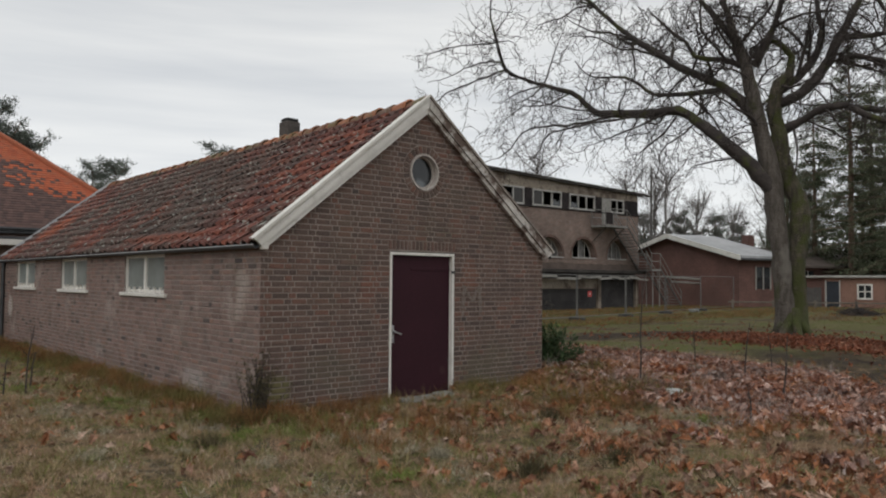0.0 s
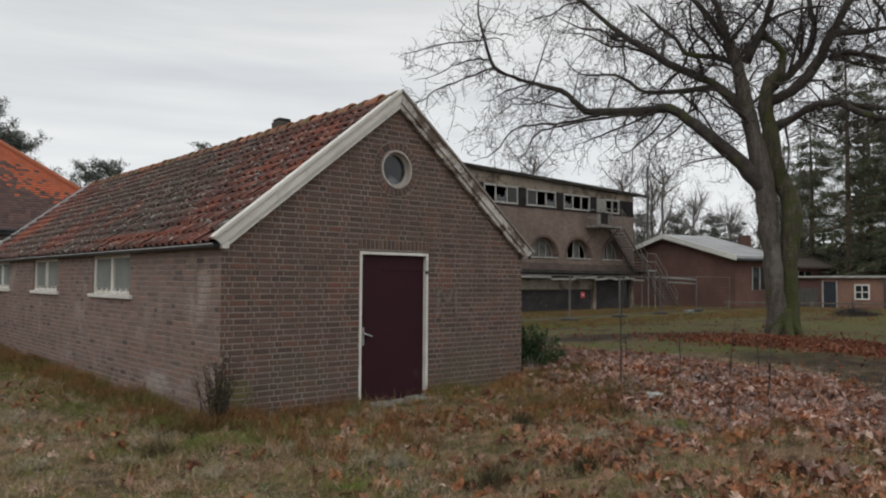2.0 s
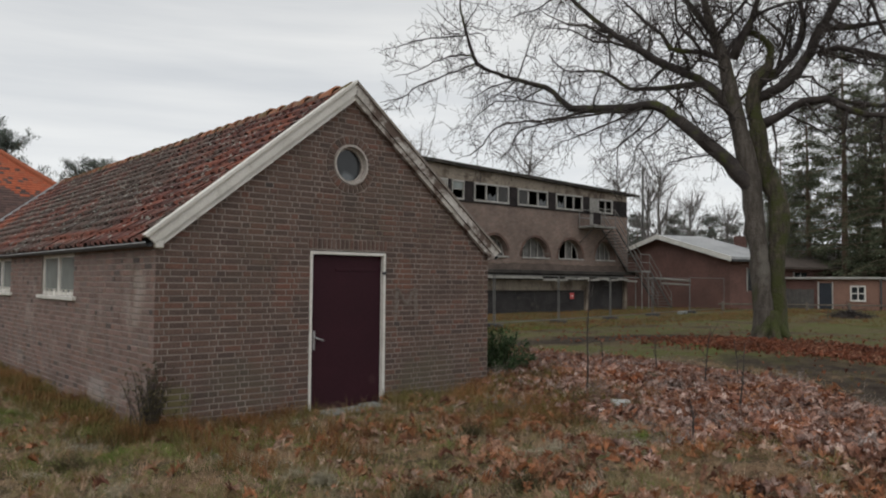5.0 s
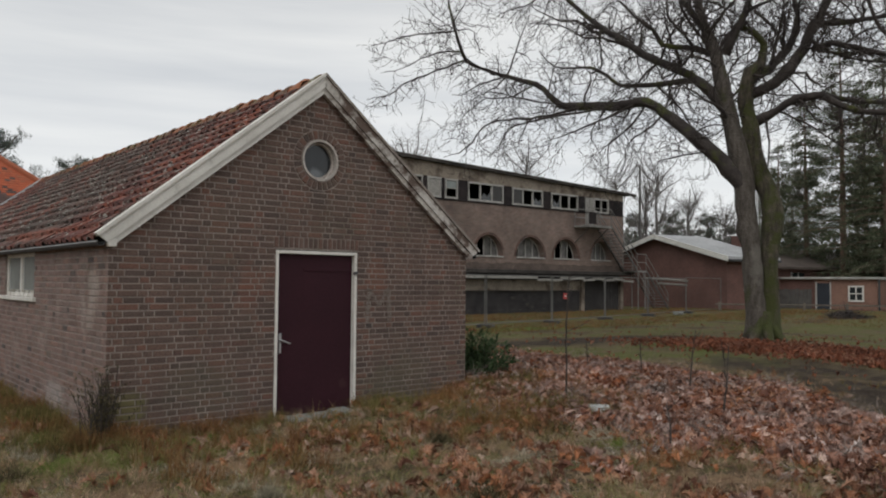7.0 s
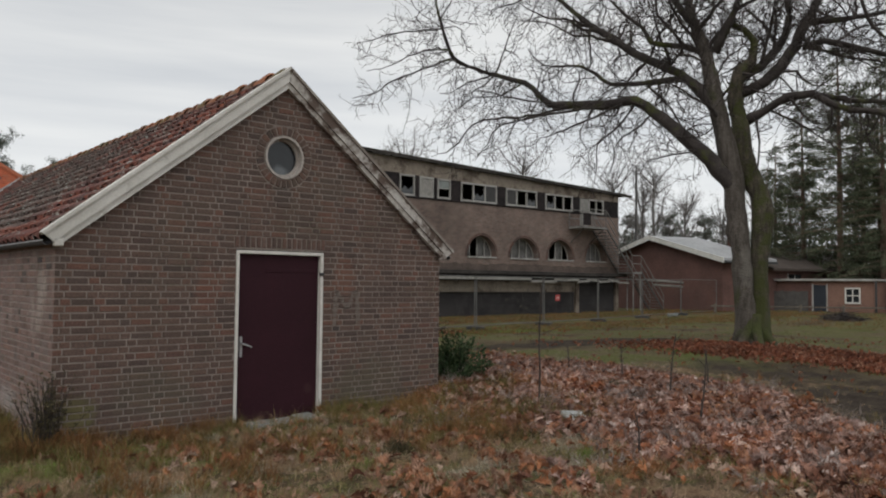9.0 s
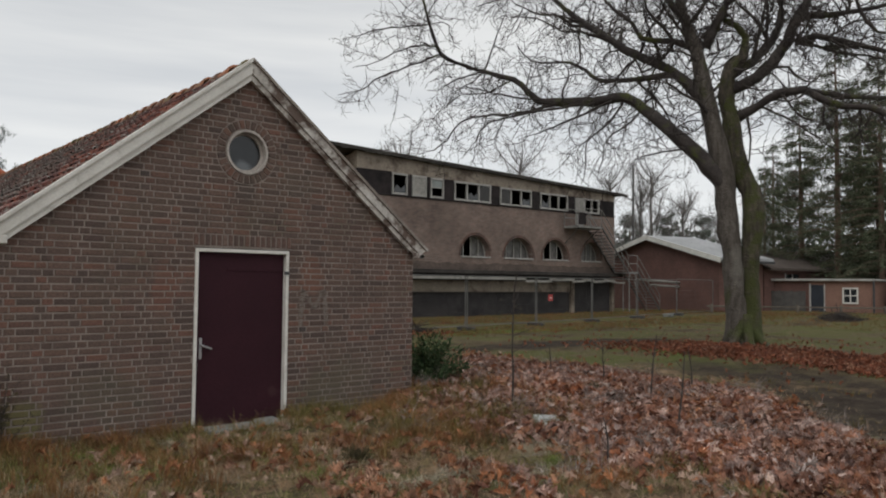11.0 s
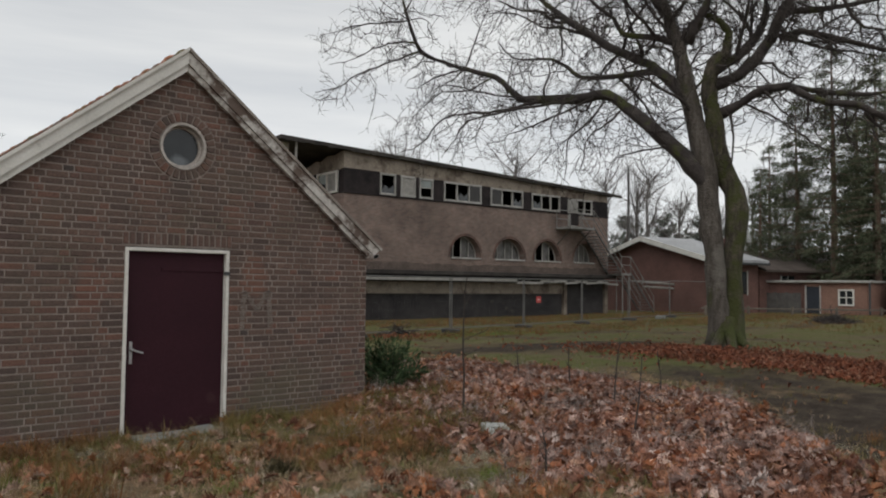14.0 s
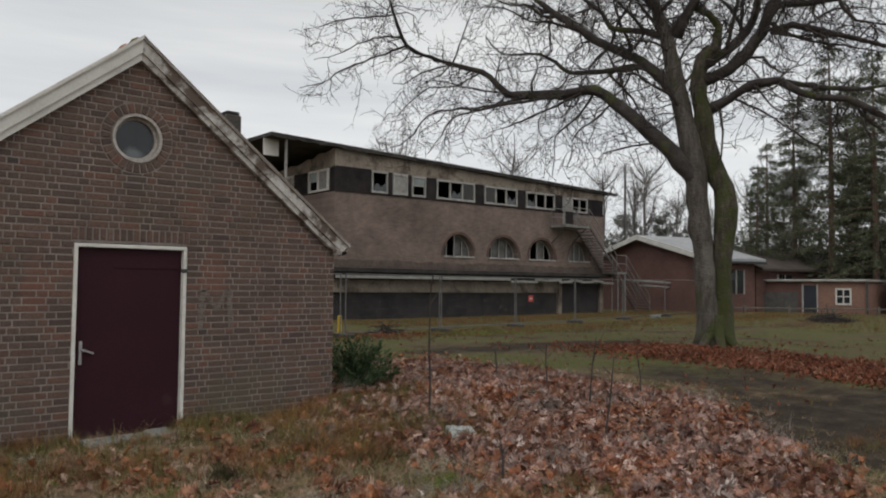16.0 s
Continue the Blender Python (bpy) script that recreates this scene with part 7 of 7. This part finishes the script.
g6 = rgg.uniform((-2.2, -2.6), (4.2, -0.1), (1500, 2))
g6 = g6[blotch(g6[:, 0], g6[:, 1], 2.1) > -0.1]
p = np.concatenate([g1, g3, g4, g5, g6])
p = p[outside(p) & ~((p[:, 0] > 0.05) & (p[:, 0] < 1.1) & (p[:, 1] > -0.42))]
scatter("wall_grass", g2[outside(g2)], TALL, M_BROWNGRASS, "dry brown grass fringe along the side wall", "grass", (0.11, 0.28), 0.25, rgg)
q = np.concatenate([rgg.uniform((X0 - 2.0, -1.2), (X0, 13), (16000, 2)), rgg.uniform((-2.8, -1.5), (-0.2, -0.05), (3000, 2)), rgg.uniform((-7.5, -5.5), (0.5, -0.5), (14000, 2))])
q = q[outside(q) & (rgg.random(len(q)) < 0.45 + 0.75 * blotch(q[:, 0], q[:, 1], 1.9))]
scatter("green_moss", q, SHORT, M_MOSS, "green moss and short grass by the side wall", "moss", (0.025, 0.075), 0.35, rgg)
q = rgg.uniform((1.5, -5.5), (8, 3), (15000, 2))
q = q[outside(q) & (blotch(q[:, 0] + 5, q[:, 1] - 2, 1.5) > 0.62) & (bed(q[:, 0], q[:, 1]) > 0.05)]
scatter("dead_grass_mats", q, SHORT, M_MAT, "bleached grey dead grass matted among the leaves", "grass", (0.05, 0.14), 0.9, rgg, 0.04)
q = rgg.uniform((1.5, -5.5), (7.2, 3), (9000, 2))
q = q[outside(q) & (blotch(q[:, 0] - 4, q[:, 1] + 3, 1.8) > 0.75)]
scatter("bed_grass", q, TALL, M_BROWNGRASS, "olive grass tufts growing through the leaves", "grass", (0.06, 0.18), 0.3, rgg, 0.02)
scatter("tall_grass", p, TALL, M_BROWNGRASS, "tall dry grass along the foot of the walls", "grass", (0.08, 0.27), 0.25, rgg)
p = rgg.uniform((-8, -8), (9, 4), (5200, 2))
p = p[outside(p) & (blotch(p[:, 0], p[:, 1] + 2, 1.7) > 0.25) & (rgg.random(len(p)) < 1 - 0.75 * bed(p[:, 0], p[:, 1]))]
scatter("grass_tufts", p, TALL, M_BROWNGRASS, "scattered tufts of bleached grass", "grass", (0.06, 0.17), 0.35, rgg)
hum = rgg.uniform((-7.5, -6), (5.5, 0), (170, 2))
hum = hum[bed(hum[:, 0], hum[:, 1]) < 0.45]
q = np.repeat(hum, 26, 0) + rgg.normal(0, 0.085, (26 * len(hum), 2))
q = q[outside(q) & ~((q[:, 0] > 0.05) & (q[:, 0] < 1.1) & (q[:, 1] > -0.42))]
half = rgg.random(len(q)) < 0.5
scatter("grass_hummocks", q[half], TALL, M_GRASS, "rounded hummocks of pale winter grass", "grass", (0.06, 0.15), 0.4, rgg, 0.02)
scatter("moss_hummocks", q[~half], SHORT, M_MOSS, "green mossy hummocks in the grass", "moss", (0.04, 0.10), 0.4, rgg, 0.02)
p = np.concatenate([rgg.uniform((9, 9.5), (40, 13), (3500, 2)), rgg.uniform((15, 15), (40, 20), (5000, 2)), rgg.uniform((28, 2), (44, 14), (2500, 2))])
scatter("rough_grass", p, TALL, M_BROWNGRASS, "rough yellowed grass by the fence", "grass", (0.07, 0.20), 0.25, rgg)


p = rgg.uniform((7, -8), (30, 13), (16000, 2))
p = p[(rgg.random(len(p)) < (0.35 + 0.9 * blotch(p[:, 0], p[:, 1], 0.7)) * (1 - 1.2 * bare(p[:, 0], p[:, 1]))) & (p[:, 0] > 7.6)]
scatter("lawn_grass", p, SHORT, M_LAWN, "sparse short green grass of the lawn", "grass", (0.03, 0.10), 0.3, rgg)


# ---- small plants and things ----
def sapling(x, y, h, seed, lean=0.05):
    t = thing("sapling", pose(x, y, float(height(x, y))), "thin bare dark sapling stem", "sapling", "bare saplings")
    rg = np.random.default_rng(seed)
    p = wander((0, 0, -0.03), (lean * rg.normal(), lean * rg.normal(), 1), h, 9, rg, 0.02, 0.05)
    raw("stem", *tube(p, np.linspace(0.015, 0.005, 10), 5), M_TWIG, t)
    for k in range(7):
        j = rg.integers(3, 9)
        q = wander(p[j], (rg.normal(), rg.normal(), 1.1), h * rg.uniform(0.08, 0.25), 4, rg, 0.02, 0.12)
        raw("twig", *tube(q, np.linspace(0.005, 0.003, 5), 4, False), M_TWIG, t)


for k, (x, y, h) in enumerate(((3.3, -1.83, 1.75), (5.64, -2.23, 1.0), (4.3, -3.5, 0.95), (7.1, -2.0, 0.75), (6.2, -1.0, 0.7), (-3.65, 3.9, 1.05), (-3.5, 4.3, 0.6), (-4.0, 3.6, 0.55), (2.2, -4.1, 0.5), (6.6, 0.4, 0.6))):
    sapling(x, y, h, 200 + k)


def evergreen(x, y, r, h):
    t = thing("evergreen_shrub", pose(x, y, float(height(x, y))), "small dark green evergreen shrub at the wall corner", "shrub")
    rg = np.random.default_rng(14)
    bits, cs, ws = [], [], []
    for k in range(46):
        a, el = rg.uniform(0, 6.28), rg.uniform(0.25, 1.45)
        q = wander((0, 0, 0.02), (math.cos(a) * math.cos(el), math.sin(a) * math.cos(el), math.sin(el)), h * rg.uniform(0.45, 1.2) * (r / h + (1 - r / h) * math.sin(el)), 6, rg, 0.02, 0.12)
        bits.append(tube(q, np.linspace(0.006, 0.002, 7), 4, False))
        cs.append(np.repeat(q[2:], 3, 0) + rg.normal(0, 0.025, (15, 3)))
        w = q[-1] / np.linalg.norm(q[-1])
        ws.append(np.tile(w, (15, 1)))
    raw("stems", *joined(bits), M_TWIG, t)
    v, f = sprays(np.concatenate(cs), np.concatenate(ws), 0.09, rg, 7, 0.11)
    raw("needles", v, f, M_YEW, t, "dense dark green needles")


evergreen(3.95, 0.55, 0.5, 0.72)


def weed(x, y, h, seed):
    """A dead dark weed at the wall's corner."""
    t = thing("dead_weed", pose(x, y, float(height(x, y))), "dead dark weed clump at the wall corner", "weed")
    rg = np.random.default_rng(seed)
    bits, cs = [], []
    for k in range(70):
        q = wander((rg.normal(0, 0.06), rg.normal(0, 0.04), 0), (rg.normal(0, 0.09), rg.normal(0, 0.09), 1), h * rg.uniform(0.4, 1.0), 5, rg, 0.0, 0.12)
        bits.append(tube(q, np.linspace(0.006, 0.002, 6), 4, False))
        cs.append(q[2:])
    tagged(raw("stems", *joined(bits), M_TWIG, t), kind="stuff")
    c = np.concatenate(cs)
    v, f = sprays(c, np.tile([0, 0, 0.4], (len(c), 1)), 0.032, rg, 6, 0.2)
    raw("withered_leaves", v, f, M_WEED, t)


weed(-2.06, -0.14, 0.8, 5)

stone = thing("paving_stone", pose(3.21, -2.48, 0.045, 16, 4, -22), "pale concrete paving stone tilted among the leaves", "stone")
M_PAVER = surface("pale_paver", [(0.3, (0.36, 0.37, 0.36)), (0.7, (0.50, 0.51, 0.49))], 6.0, 0.9, 50, 0.5, 0.005, stain=((0.24, 0.24, 0.21), 8.0, 0.6))
part("block", boxed(-0.15, 0.15, -0.15, 0.15, -0.13, 0.07, bevel=0.012), M_PAVER, stone)
part("mark_bars", boxed(-0.07, 0.05, 0.0, 0.02, 0.0705, 0.0725), M_DARK, stone)
part("mark_bar", boxed(-0.05, 0.09, -0.07, -0.03, 0.0705, 0.0725), M_DARK, stone)

# ---- bricks and tiles, piece by piece ----
wall_pieces(gable_bricks, lambda x, y, z: (x, y, z), gable, "brick", M_BRICK, lambda p: -0.75 < p[0][0] < 2.0 and 0.6 < p[0][1] < 2.6, "weathered brown-red bricks")
wall_pieces(west_bricks, lambda x, y, z: (X0 + y, x, z), west, "brick", M_BRICK_W, lambda p: p[0][0] < 3.0 and 0.5 < p[0][1] < 2.05, "pale weathered bricks")
pantiles()
